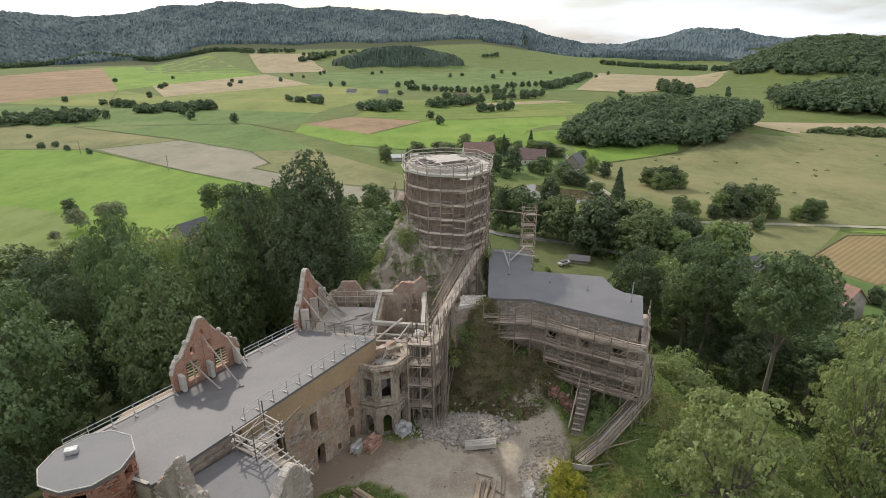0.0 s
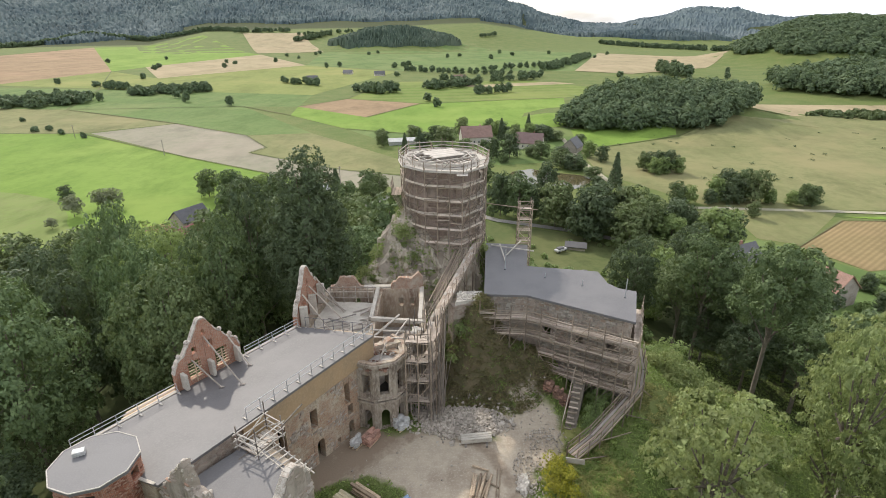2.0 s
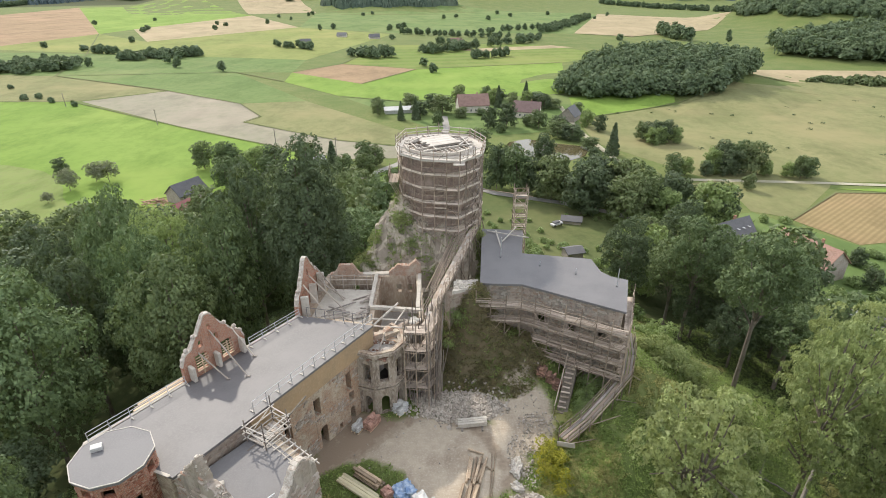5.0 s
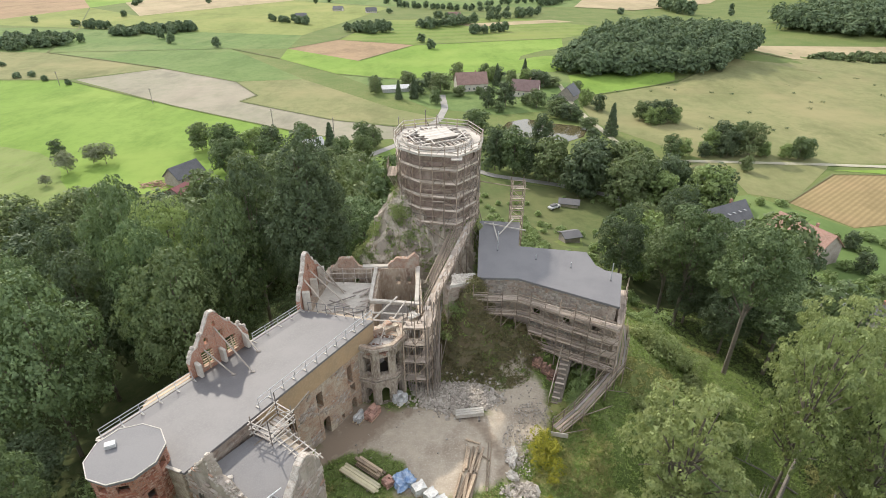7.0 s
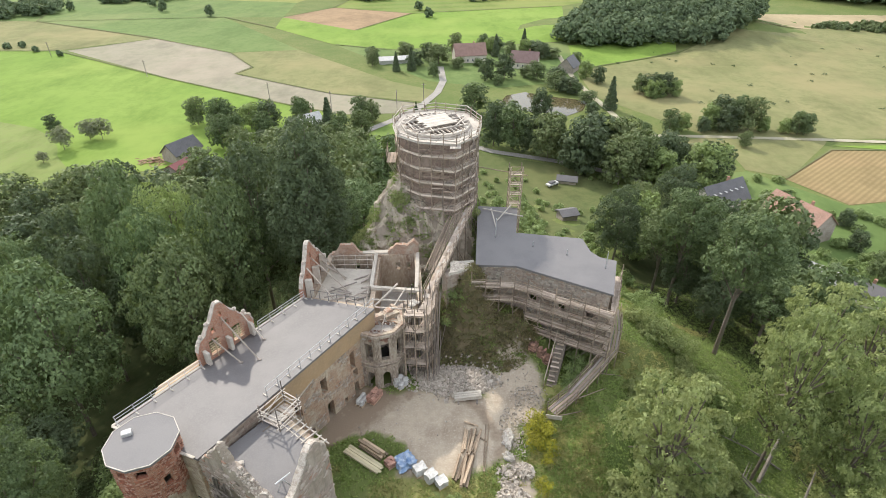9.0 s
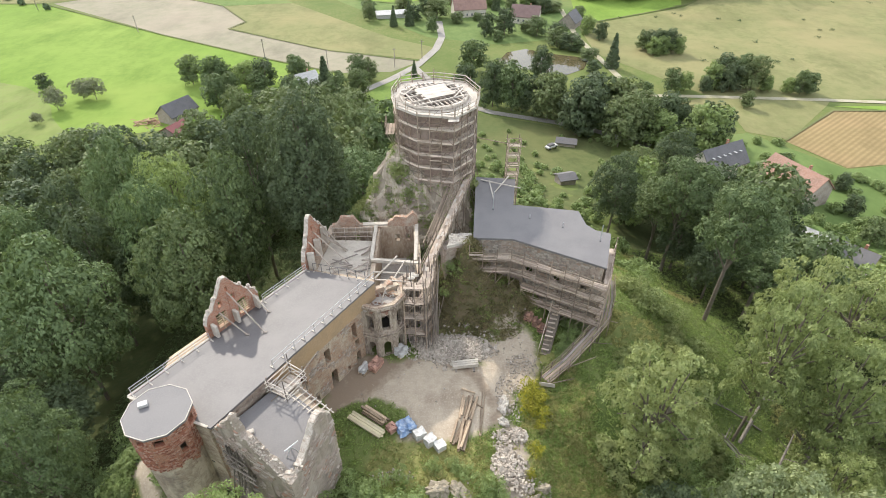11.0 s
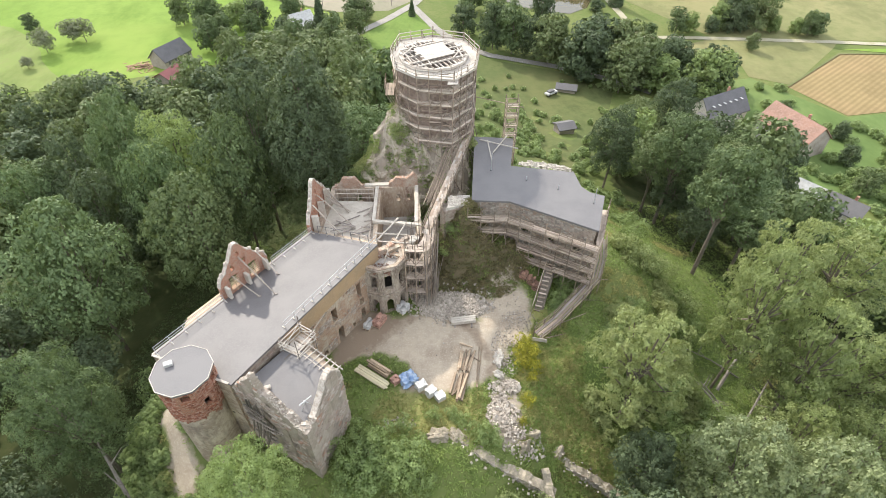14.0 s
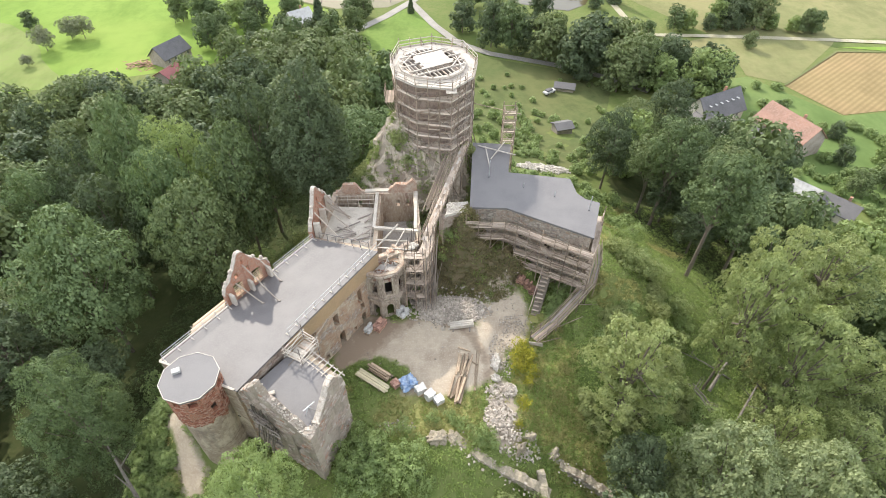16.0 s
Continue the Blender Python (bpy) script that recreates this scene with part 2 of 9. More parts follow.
M_TILE_RED = surface("brown_red_roof_tiles", (0.27, 0.165, 0.135), (0.21, 0.125, 0.105), (0.33, 0.22, 0.18), 0.5, 6.0, 0.8, 0.3, 0.03)
M_SLATE = surface("dark_slate", (0.12, 0.115, 0.12), (0.09, 0.088, 0.09), (0.16, 0.155, 0.16), 0.5, 6.0, 0.6, 0.3, 0.03)
M_HOUSE = surface("house_render", (0.62, 0.57, 0.50), (0.52, 0.47, 0.41), (0.68, 0.64, 0.57), 0.5, 5.0, 0.9, 0.2, 0.02)
M_WHITE = surface("white_sheet", (0.52, 0.51, 0.49), (0.38, 0.37, 0.35), (0.60, 0.60, 0.59), 1.5, 5.0, 0.5, 0.3, 0.03)
M_BLUE = surface("blue_tarpaulin", (0.20, 0.31, 0.50), (0.46, 0.53, 0.62), (0.15, 0.24, 0.42), 1.6, 4.0, 0.4, 0.7, 0.05)
M_ROAD = surface("pale_asphalt", (0.30, 0.28, 0.25), (0.24, 0.225, 0.20), (0.36, 0.34, 0.31), 0.2, 3.0, 0.9, 0.2, 0.02)
M_YELLOWWOOD = surface("pale_spruce_boards", (0.58, 0.52, 0.34), (0.50, 0.43, 0.27), (0.64, 0.58, 0.42), 1.0, 10.0, 0.75, 0.15, 0.01, per_object=0.12)
M_TRACK = surface("gravel_track", (0.36, 0.33, 0.24), (0.29, 0.27, 0.16), (0.42, 0.39, 0.30), 0.2, 2.0, 0.95, 0.2, 0.03)


def field_mat(name, a, b, c, big, fine, stripe=None):
    """A crop: slow patches, fine tufts, and drill lines where they show."""
    m, nodes, links, bsdf = node_mat(name)
    n1 = noise_node(nodes, links, big, 5, 0.6)
    n2 = noise_node(nodes, links, fine, 6, 0.7)
    col = mix_node(nodes, links, ramp_node(nodes, links, n1, 0.35, 0.68), a, b)
    col = mix_node(nodes, links, ramp_node(nodes, links, n2, 0.45, 0.75), col, c)
    n3 = noise_node(nodes, links, fine * 0.22, 6, 0.75, stretch=(1.0, 0.45, 1.0))
    col = mix_node(nodes, links, ramp_node(nodes, links, n3, 0.47, 0.70), col, tuple(0.74 * v for v in a))
    n4 = noise_node(nodes, links, fine * 0.07, 4, 0.6)
    col = mix_node(nodes, links, ramp_node(nodes, links, n4, 0.50, 0.72), col, (1.12 * b[0], 1.05 * b[1], 1.1 * b[2]))
    if stripe:
        turn, width, tone, amount = stripe
        pos = nodes.new("ShaderNodeNewGeometry").outputs["Position"]
        mp = nodes.new("ShaderNodeMapping")
        mp.inputs["Rotation"].default_value = (0, 0, radians(turn))
        links.new(pos, mp.inputs["Vector"])
        wv = nodes.new("ShaderNodeTexWave")
        wv.inputs["Scale"].default_value = 0.314 / width
        wv.inputs["Distortion"].default_value = 0.25
        wv.inputs["Detail"].default_value = 2.0
        links.new(mp.outputs["Vector"], wv.inputs["Vector"])
        fac = nodes.new("ShaderNodeMath")
        fac.operation = "MULTIPLY"
        fac.inputs[1].default_value = amount
        links.new(wv.outputs["Fac"], fac.inputs[0])
        col = mix_node(nodes, links, fac.outputs[0], col, tone)
    links.new(col, bsdf.inputs["Base Color"])
    bsdf.inputs["Roughness"].default_value = 0.95
    bsdf.inputs["Specular IOR Level"].default_value = 0.1
    return m


# F_BRIGHT and F_GREEN carry extra blue: distance haze put into the crop colour.
F_BRIGHT = field_mat("bright_grass", (0.17, 0.265, 0.050), (0.21, 0.295, 0.066), (0.15, 0.23, 0.048), 0.012, 0.25)
F_GREEN = field_mat("pasture", (0.13, 0.195, 0.062), (0.17, 0.215, 0.080), (0.11, 0.165, 0.055), 0.012, 0.22)
F_OLIVE = field_mat("dry_meadow", (0.200, 0.205, 0.092), (0.245, 0.232, 0.112), (0.155, 0.175, 0.072), 0.02, 0.25)
F_PALE = field_mat("pale_stubble", (0.27, 0.25, 0.185), (0.31, 0.28, 0.21), (0.22, 0.22, 0.145), 0.025, 0.18)
F_BROWN = field_mat("bare_soil", (0.29, 0.205, 0.125), (0.33, 0.235, 0.14), (0.25, 0.18, 0.11), 0.02, 0.2)
F_TAN = field_mat("ripe_grain", (0.34, 0.28, 0.17), (0.38, 0.315, 0.195), (0.28, 0.24, 0.14), 0.02, 0.2)
F_STRIPE = field_mat("mown_grain_rows", (0.285, 0.22, 0.112), (0.325, 0.245, 0.127), (0.245, 0.185, 0.092), 0.05, 0.5, (52, 1.5, (0.18, 0.135, 0.065), 0.55))

# ---------------------------------------------------------------- helpers for building
WORLD = {}


def thing(name, at, label, category, group="", kind=""):
    """An Empty at a thing's base, to which its parts are hung."""
    ob = new(name)
    ob.empty_display_size = 0.2
    ob.matrix_basis = Matrix.Translation(at) if not isinstance(at, Matrix) else at
    WORLD[ob] = ob.matrix_basis.copy()
    return tagged(ob, label, category, group, kind)


def hang(ob, parent, m=None):
    """Puts ob, whose pose in the world is m, under parent."""
    m = m or Matrix.Identity(4)
    WORLD[ob] = m.copy()
    if parent is not None:
        ob.parent = parent
        ob.matrix_basis = WORLD[parent].inverted() @ m
    else:
        ob.matrix_basis = m
    return ob


def to_mesh(name, bm, material):
    me = bpy.data.meshes.new(name)
    bm.normal_update()
    bm.to_mesh(me)
    bm.free()
    if material:
        me.materials.append(material)
    return me


def part(name, bm, material, parent=None, label="", m=None):
    """One mesh object from a bmesh, under a thing or a part."""
    return tagged(hang(new(name, to_mesh(name, bm, material)), parent, m), label)


def raw_mesh(name, verts, faces, material):
    me = bpy.data.meshes.new(name)
    me.from_pydata(verts, [], faces)
    me.materials.append(material)
    me.update()
    return me


UNIT = {}


def unit_mesh(shape, material):
    """A unit bar along z: round ('pole') or square ('board'), shared by all bars of that material."""
    key = (shape, material.name)
    if key not in UNIT:
        bm = bmesh.new()
        if shape == "pole":
            bmesh.ops.create_cone(bm, cap_ends=True, segments=7, radius1=1.0, radius2=0.92, depth=1.0)
        else:
            bmesh.ops.create_cube(bm, size=1.0)
            bmesh.ops.bevel(bm, geom=bm.edges[:], offset=0.04, segments=1, affect="EDGES")
        UNIT[key] = to_mesh(shape, bm, material)
    return UNIT[key]


def bar(name, p, q, thick, material, parent, wide=None, label=""):
    """A round pole (wide not given) or a board of that width and thickness from p to q."""
    p, q = Vector(p), Vector(q)
    d = q - p
    shape = "pole" if wide is None else "board"
    ob = new(name, unit_mesh(shape, material))
    z = d.normalized()
    side = Vector((0, 0, 1)).cross(z)
    if side.length < 1e-3:
        side = Vector((1, 0, 0))
    side.normalize()
    up = z.cross(side)
    rot = Matrix((side, up, z)).transposed().to_4x4()
    sx, sy = (thick, thick) if wide is None else (wide, thick)
    return tagged(hang(ob, parent, Matrix.Translation((p + q) / 2) @ rot @ Matrix.Diagonal((sx, sy, d.length, 1))), label)


def prism(bm, poly, z0, z1):
    """Adds an upright prism; z0 and z1 are numbers or functions of (x, y)."""
    f0 = z0 if callable(z0) else lambda x, y: z0
    f1 = z1 if callable(z1) else lambda x, y: z1
    n = len(poly)
    lo = [bm.verts.new((x, y, f0(x, y))) for x, y in poly]
    hi = [bm.verts.new((x, y, f1(x, y))) for x, y in poly]
    bm.faces.new(hi)
    bm.faces.new(lo[::-1])
    for i in range(n):
        j = (i + 1) % n
        bm.faces.new((lo[i], lo[j], hi[j], hi[i]))


def box(bm, cx, cy, cz, sx, sy, sz, turn=0.0, bevel=0.0):
    r = bmesh.ops.create_cube(bm, size=1.0, matrix=pose(cx, cy, cz, 0, 0, turn) @ Matrix.Diagonal((sx, sy, sz, 1)))
    if bevel:
        es = list({e for v in r["verts"] for e in v.link_edges})
        bmesh.ops.bevel(bm, geom=es, offset=bevel, segments=1, affect="EDGES")


def ragged(u, lo, hi, seed, step=0.7):
    """A broken outline: blocks missing here and there."""
    k = math.floor(u / step)
    a = noise.noise((k * 1.37 + seed, seed * 0.7, 3.1)) * 0.5 + 0.5
    b = noise.noise((u * 0.35 + seed * 2.1, 7.7, seed)) * 0.5 + 0.5
    return lo + (hi - lo) * min(1.0, max(0.0, 0.45 * a + 0.75 * b))


def wall_mesh(p, q, z0, top, thick, holes=(), step=0.5, jitter=0.03, seed=0):
    """A wall from p to q (x, y) in its own axes (x along, z up). top: number or function of the way along. holes: (u0, u1, z0, z1, arched)."""
    length = math.dist(p, q)
    f = top if callable(top) else (lambda u: top)
    cuts = {0.0, length}
    k = max(1, round(length / step))
    cuts |= {length * i / k for i in range(k + 1)}
    for u0, u1, a, b, arch in holes:
        cuts |= {u0, u1}
        if arch:
            cuts |= {u0 + (u1 - u0) * i / 6 for i in range(7)}
    cuts = sorted(c for c in cuts if -1e-6 <= c <= length + 1e-6)
    cuts = [c for i, c in enumerate(cuts) if i == 0 or c - cuts[i - 1] > 1e-3]
    bm = bmesh.new()

    def hole_top(h, u):
        u0, u1, a, b, arch = h
        if not arch:
            return b
        w = (u1 - u0) / 2
        t = max(-1.0, min(1.0, (u - u0 - w) / w))
        return b - w + w * math.sqrt(max(0.0, 1 - t * t))

    for ua, ub in zip(cuts, cuts[1:]):
        um = (ua + ub) / 2
        spans, low = [], (z0, z0)
        for h in sorted((h for h in holes if h[0] < um < h[1]), key=lambda h: h[2]):
            spans.append((low, (h[2], h[2])))
            low = (hole_top(h, ua), hole_top(h, ub))
        spans.append((low, (f(ua + 1e-4), f(ub - 1e-4))))
        for (la, lb), (ha, hb) in spans:
            if ha - la < 0.02 and hb - lb < 0.02:
                continue
            vs = [bm.verts.new(c) for c in ((ua, 0, la), (ub, 0, lb), (ub, thick, lb), (ua, thick, la), (ua, 0, ha), (ub, 0, hb), (ub, thick, hb), (ua, thick, ha))]
            for i in ((0, 1, 5, 4), (1, 2, 6, 5), (2, 3, 7, 6), (3, 0, 4, 7), (4, 5, 6, 7), (3, 2, 1, 0)):
                bm.faces.new([vs[j] for j in i])
    bmesh.ops.remove_doubles(bm, verts=bm.verts[:], dist=2e-3)
    bm.normal_update()
    mid = [f for f in bm.faces if abs(f.normal.x) > 0.9 and all(len(e.link_faces) > 2 for e in f.edges)]
    bmesh.ops.delete(bm, geom=mid, context="FACES_ONLY")
    if jitter:
        for v in bm.verts:
            c = v.co * 1.3 + Vector((seed * 3.7, 0, 0))
            v.co += Vector((noise.noise(c), noise.noise(c + Vector((9, 0, 0))), noise.noise(c + Vector((0, 9, 0))))) * jitter
    return bm


def stone_mat(name, dark, mid_, pale, red):
    """Single stones, each of its own colour."""
    m, nodes, links, bsdf = node_mat(name)
    rand = nodes.new("ShaderNodeNewGeometry").outputs["Random Per Island"]

    def part_of(k):
        a = nodes.new("ShaderNodeMath")
        a.operation = "MULTIPLY"
        a.inputs[1].default_value = k
        links.new(rand, a.inputs[0])
        b = nodes.new("ShaderNodeMath")
        b.operation = "FRACT"
        links.new(a.outputs[0], b.inputs[0])
        return b.outputs[0]

    c = mix_node(nodes, links, part_of(7.0), dark, mid_)
    c = mix_node(nodes, links, ramp_node(nodes, links, part_of(29.0), 0.66, 0.74), c, pale)
    c = mix_node(nodes, links, ramp_node(nodes, links, part_of(113.0), 0.88, 0.92), c, red)
    n = noise_node(nodes, links, 6.0, 5, 0.7)
    c = mix_node(nodes, links, ramp_node(nodes, links, n, 0.52, 0.8), c, dark)
    links.new(c, bsdf.inputs["Base Color"])
    bsdf.inputs["Roughness"].default_value = 0.93
    bump_node(nodes, links, bsdf, n, 0.6, 0.05)
    return m


M_FACE = stone_mat("facing_stone", (0.30, 0.245, 0.20), (0.40, 0.335, 0.275), (0.46, 0.40, 0.34), (0.36, 0.225, 0.16))
M_FACE_GREY = stone_mat("grey_facing_stone", (0.23, 0.20, 0.17), (0.33, 0.29, 0.245), (0.41, 0.37, 0.315), (0.31, 0.23, 0.17))


def facing(name, p, q, z0, top, material, parent, holes=(), seed=1, bare=0.05, low=0.12, high=0.26, long_=(0.16, 0.5), proud=0.08):
    """Rough courses of stones standing a little proud of a wall's outer face, in patches where the render has gone."""
    rr = random.Random(seed)
    length = math.dist(p, q)
    f = top if callable(top) else (lambda u: top)
    m_ = Matrix.Translation((p[0], p[1], 0)) @ pose(0, 0, 0, 0, 0, math.degrees(math.atan2(q[1] - p[1], q[0] - p[0])))
    v, fa = [], []
    z = z0
    while z < 12:
        hgt, u = rr.uniform(low, high), rr.uniform(0, 0.4)
        while u < length - 0.15:
            w = min(rr.uniform(*long_), length - u - 0.02)
            uc, zc = u + w / 2, z + hgt / 2
            if z + hgt < f(uc) - 0.03 and w > 0.12 and rr.random() > 0.12 and noise.noise((uc * 0.45 + seed * 3.1, zc * 0.55, seed)) + 0.25 * noise.noise((uc * 1.9, zc * 1.9, seed + 5)) > bare and not any(a - 0.1 < uc + w / 2 and uc - w / 2 < b + 0.1 and c - 0.1 < z + hgt and z < d + 0.1 for a, b, c, d, _ in holes):
                d = rr.uniform(0.015, proud)
                k = len(v)
                j = lambda s_: rr.uniform(-s_, s_)
                back = [(u, 0.04, z), (u + w, 0.04, z), (u + w, 0.04, z + hgt), (u, 0.04, z + hgt)]
                front = [(u + 0.03 + j(0.03), -d + j(0.015), z + 0.02 + j(0.02)), (u + w - 0.03 + j(0.03), -d + j(0.015), z + 0.02 + j(0.02)), (u + w - 0.03 + j(0.03), -d + j(0.015), z + hgt - 0.02 + j(0.02)), (u + 0.03 + j(0.03), -d + j(0.015), z + hgt - 0.02 + j(0.02))]
                v += [tuple(m_ @ Vector(c)) for c in back + front]
                fa += [[k + 4, k + 5, k + 6, k + 7], [k, k + 1, k + 5, k + 4], [k + 1, k + 2, k + 6, k + 5], [k + 2, k + 3, k + 7, k + 6], [k + 3, k, k + 4, k + 7]]
            u += w + 0.02
        z += hgt + 0.015
    ob = new(name, raw_mesh(name, v, fa, material))
    hang(ob, parent, Matrix())
    ob["kind"] = "stuff"
    return ob


def wall(name, p, q, z0, top, thick, material, parent=None, holes=(), step=0.5, jitter=0.03, seed=0, label=""):
    m = Matrix.Translation((p[0], p[1], 0)) @ pose(0, 0, 0, 0, 0, math.degrees(math.atan2(q[1] - p[1], q[0] - p[0])))
    return part(name, wall_mesh(p, q, z0, top, thick, holes, step, jitter, seed), material, parent, label, m)


# ---------------------------------------------------------------- the ground
VALLEY = -26.0
SPINE = [((-19, 30), (-8, 46), 8.0), ((-8, 48), (0, 66), 8.5), ((0, 34), (12, 42), 8.0), ((8, 52), (17, 51), 6.5), ((-10, 28), (4, 30), 6.0), ((1, 66), (9, 62), 6.5), ((-6, 36), (8, 40), 9.0)]


def seg_dist(x, y, a, b):
    ax, ay = a
    dx, dy = b[0] - ax, b[1] - ay
    t = max(0.0, min(1.0, ((x - ax) * dx + (y - ay) * dy) / (dx * dx + dy * dy)))
    return math.hypot(x - ax - t * dx, y - ay - t * dy)


def smooth(a, b, v):
    t = max(0.0, min(1.0, (v - a) / (b - a)))
    return t * t * (3 - 2 * t)


def ridge(az):
    """Height of the far skyline by bearing from straight ahead, in degrees."""
    k = [(-180, 60), (-80, 120), (-41, 185), (-35, 165), (-31, 170), (-27, 190), (-20, 232), (-16, 232), (-12, 205), (-8, 208), (-5, 200), (1, 186), (5, 166), (10, 98), (14, 52), (17, 50), (23, 106), (27, 110), (31, 74), (36, 84), (41, 116), (80, 100), (180, 60)]
    for (a, u), (b, v) in zip(k, k[1:]):
        if a <= az <= b:
            return u + (v - u) * (az - a) / (b - a)
    return 60


def meadow_rise(az):
    """Height of the meadows that climb to the foot of the ridge."""
    k = [(-180, 0), (-27, 0), (-22, 40), (-12, 48), (-6, 50), (0, 62), (4, 66), (9, 40), (14, 12), (20, 0), (180, 0)]
    for (a, u), (b, v) in zip(k, k[1:]):
        if a <= az <= b:
            return u + (v - u) * (az - a) / (b - a)


def ground_z(x, y):
    d = min(seg_dist(x, y, a, b) - r for a, b, r in SPINE)
    wob = 1.6 * noise.noise((x * 0.06, y * 0.06, 1.0)) + 0.5 * noise.noise((x * 0.2, y * 0.2, 2.0))
    if d < 95:
        dd = max(0.0, d)
        # steep at first, then running out into the valley
        fall = 26.0 * (1 - math.exp(-((dd / 30.0) ** 1.15)))
        fall = fall + (26.0 - fall) * smooth(50, 92, dd)
        z = -fall + wob * smooth(2, 12, dd) * (1 - smooth(40, 70, dd))
    else:
        z = VALLEY
    if d < 30:
        # the tower's crag, the bank under the east building, the courtyard bank
        z += 12.4 * math.exp(-((((x - 0.3) / 7.6) ** 2 + ((y - 66.8) / 8.2) ** 2) ** 2))
        z += 7.5 * math.exp(-(((x + 7.0) / 3.8) ** 2 + ((y - 65.0) / 5.0) ** 2))
        z += 4.6 * math.exp(-(((x + 9.8) / 3.6) ** 2 + ((y - 60.5) / 4.6) ** 2))
        z += 5.5 * math.exp(-((((x - 10) / 6.0) ** 2 + ((y - 57.0) / 6.5) ** 2) ** 1.5))
        z += 6.8 * math.exp(-((((x - 3.4) / 3.2) ** 2 + ((y - 50.6) / 3.2) ** 2) ** 1.5))
        z += 3.6 * math.exp(-(max(0.0, seg_dist(x, y, (5.0, 49.6), (11.0, 48.0)) / 2.6) ** 2))
        crag = math.exp(-((((x + 0.5) / 8.5) ** 2 + ((y - 62.0) / 7.0) ** 2) ** 2))
        z += crag * (1.3 * noise.ridged_multi_fractal((x * 0.22, y * 0.16, 3.0), 0.9, 2.1, 5, 0.9, 2.0) - 1.3)
        z -= 3.0 * smooth(0, 6, -((x + 13.5) * 0.813 - (y - 48.0) * 0.582) - 2.0) * (1 - smooth(8, 24, d))
        z -= 2.4 * smooth(29.0, 23.0, y) * smooth(-13.0, -19.0, x)
    if 250 < y < 520:
        z += 13 * math.exp(-((((x - 165) / 68) ** 2 + ((y - 388) / 46) ** 2) ** 1.6))
    r, az = math.hypot(x, y), math.degrees(math.atan2(x, y))
    if r > 440:
        h = ridge(az)
        near = 1950 if az < 8 else 2300
        z += meadow_rise(az) * smooth(1350, 2050, r) * (1 - smooth(1950, 3000, r))
        z += h * smooth(near, 3000, r) + (18 * noise.noise((x * 0.0022, y * 0.0022, 4.0)) + 22 * noise.noise((x * 0.006, y * 0.006, 9.0))) * smooth(1900, 2700, r) * min(1, h / 120)
        # the wooded hill to the east
        z += 62 * math.exp(-((((x - 650) / 130) ** 2 + ((y - 940) / 150) ** 2) ** 1.3)) * smooth(560, 760, r)
        z += 30 * math.exp(-((((x - 760) / 230) ** 2 + ((y - 1960) / 110) ** 2) ** 1.3))
        z += 16 * math.exp(-((((x - 450) / 110) ** 2 + ((y - 545) / 75) ** 2) ** 1.5)) * smooth(440, 520, r)
        # the low wooded rise on the far side of the valley
        z += 40 * math.exp(-((((x + 112) / 145) ** 2 + ((y - 1440) / 95) ** 2) ** 1.5))
    return z


def court_mask(x, y):
    """1 on the trodden sandy courtyard, falling off to 0."""
    a = ((x + 0.6) / 9.0) ** 2 + ((y - 35.6) / 5.6) ** 2
    b = ((x - 8.6) / 3.4) ** 2 + ((y - 41.2) / 5.2) ** 2
    c = ((x + 7.5) / 4.2) ** 2 + ((y - 36.5) / 5.0) ** 2
    worn = max(smooth(1.35, 0.6, a), smooth(1.4, 0.6, b), smooth(1.4, 0.6, c))
    worn = max(worn, smooth(1.5, 0.4, ((seg_dist(x, y, (-28.5, 29.4), (-24.8, 22.0)) + 0.7 * noise.noise((x * 0.7, y * 0.7, 3.0))) / 1.25) ** 2))
    return worn * (1 - smooth(1.5, 0.6, ((x + 6.6) / 3.8) ** 2 + ((y - 33.0) / 2.2) ** 2))


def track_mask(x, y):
    """1 on the darker brown earth along the foot of the wing and bay, and on an arc."""
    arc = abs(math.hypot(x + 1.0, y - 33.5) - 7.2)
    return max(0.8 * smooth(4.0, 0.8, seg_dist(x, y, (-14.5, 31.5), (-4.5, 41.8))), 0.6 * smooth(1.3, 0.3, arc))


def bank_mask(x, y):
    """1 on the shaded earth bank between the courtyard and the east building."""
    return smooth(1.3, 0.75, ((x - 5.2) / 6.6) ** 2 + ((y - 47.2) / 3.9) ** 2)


def dry_mask(x, y):
    """1 on the sunburnt grass south and east of the courtyard."""
    a = seg_dist(x, y, (12.5, 38), (13.5, 27)) / 3.6
    b = seg_dist(x, y, (-4, 28.0), (8, 27.0)) / 2.6
    c = seg_dist(x, y, (13.5, 27), (19, 20)) / 3.4
    e = seg_dist(x, y, (19, 52), (26, 60)) / 3.0
    return max(smooth(1.5, 0.5, a), smooth(1.5, 0.5, b), smooth(1.5, 0.5, c), 0.6 * smooth(1.5, 0.5, e))


def rock_mask(x, y):
    a = ((x + 7.0) / 5.6) ** 2 + ((y - 62.0) / 6.4) ** 2
    b = ((x - 7.4) / 1.8) ** 2 + ((y - 28.0) / 4.6) ** 2
    c = ((x - 0.5) / 5.0) ** 2 + ((y - 60.0) / 3.2) ** 2
    return max(smooth(1.3, 0.5, a), 0.8 * smooth(1.4, 0.5, b), smooth(1.3, 0.6, c))


m, nodes, links, bsdf = node_mat("ground_cover")
g1, g2, g3 = noise_node(nodes, links, 0.05, 6, 0.65), noise_node(nodes, links, 0.9, 7, 0.7), noise_node(nodes, links, 5.0, 5, 0.7)


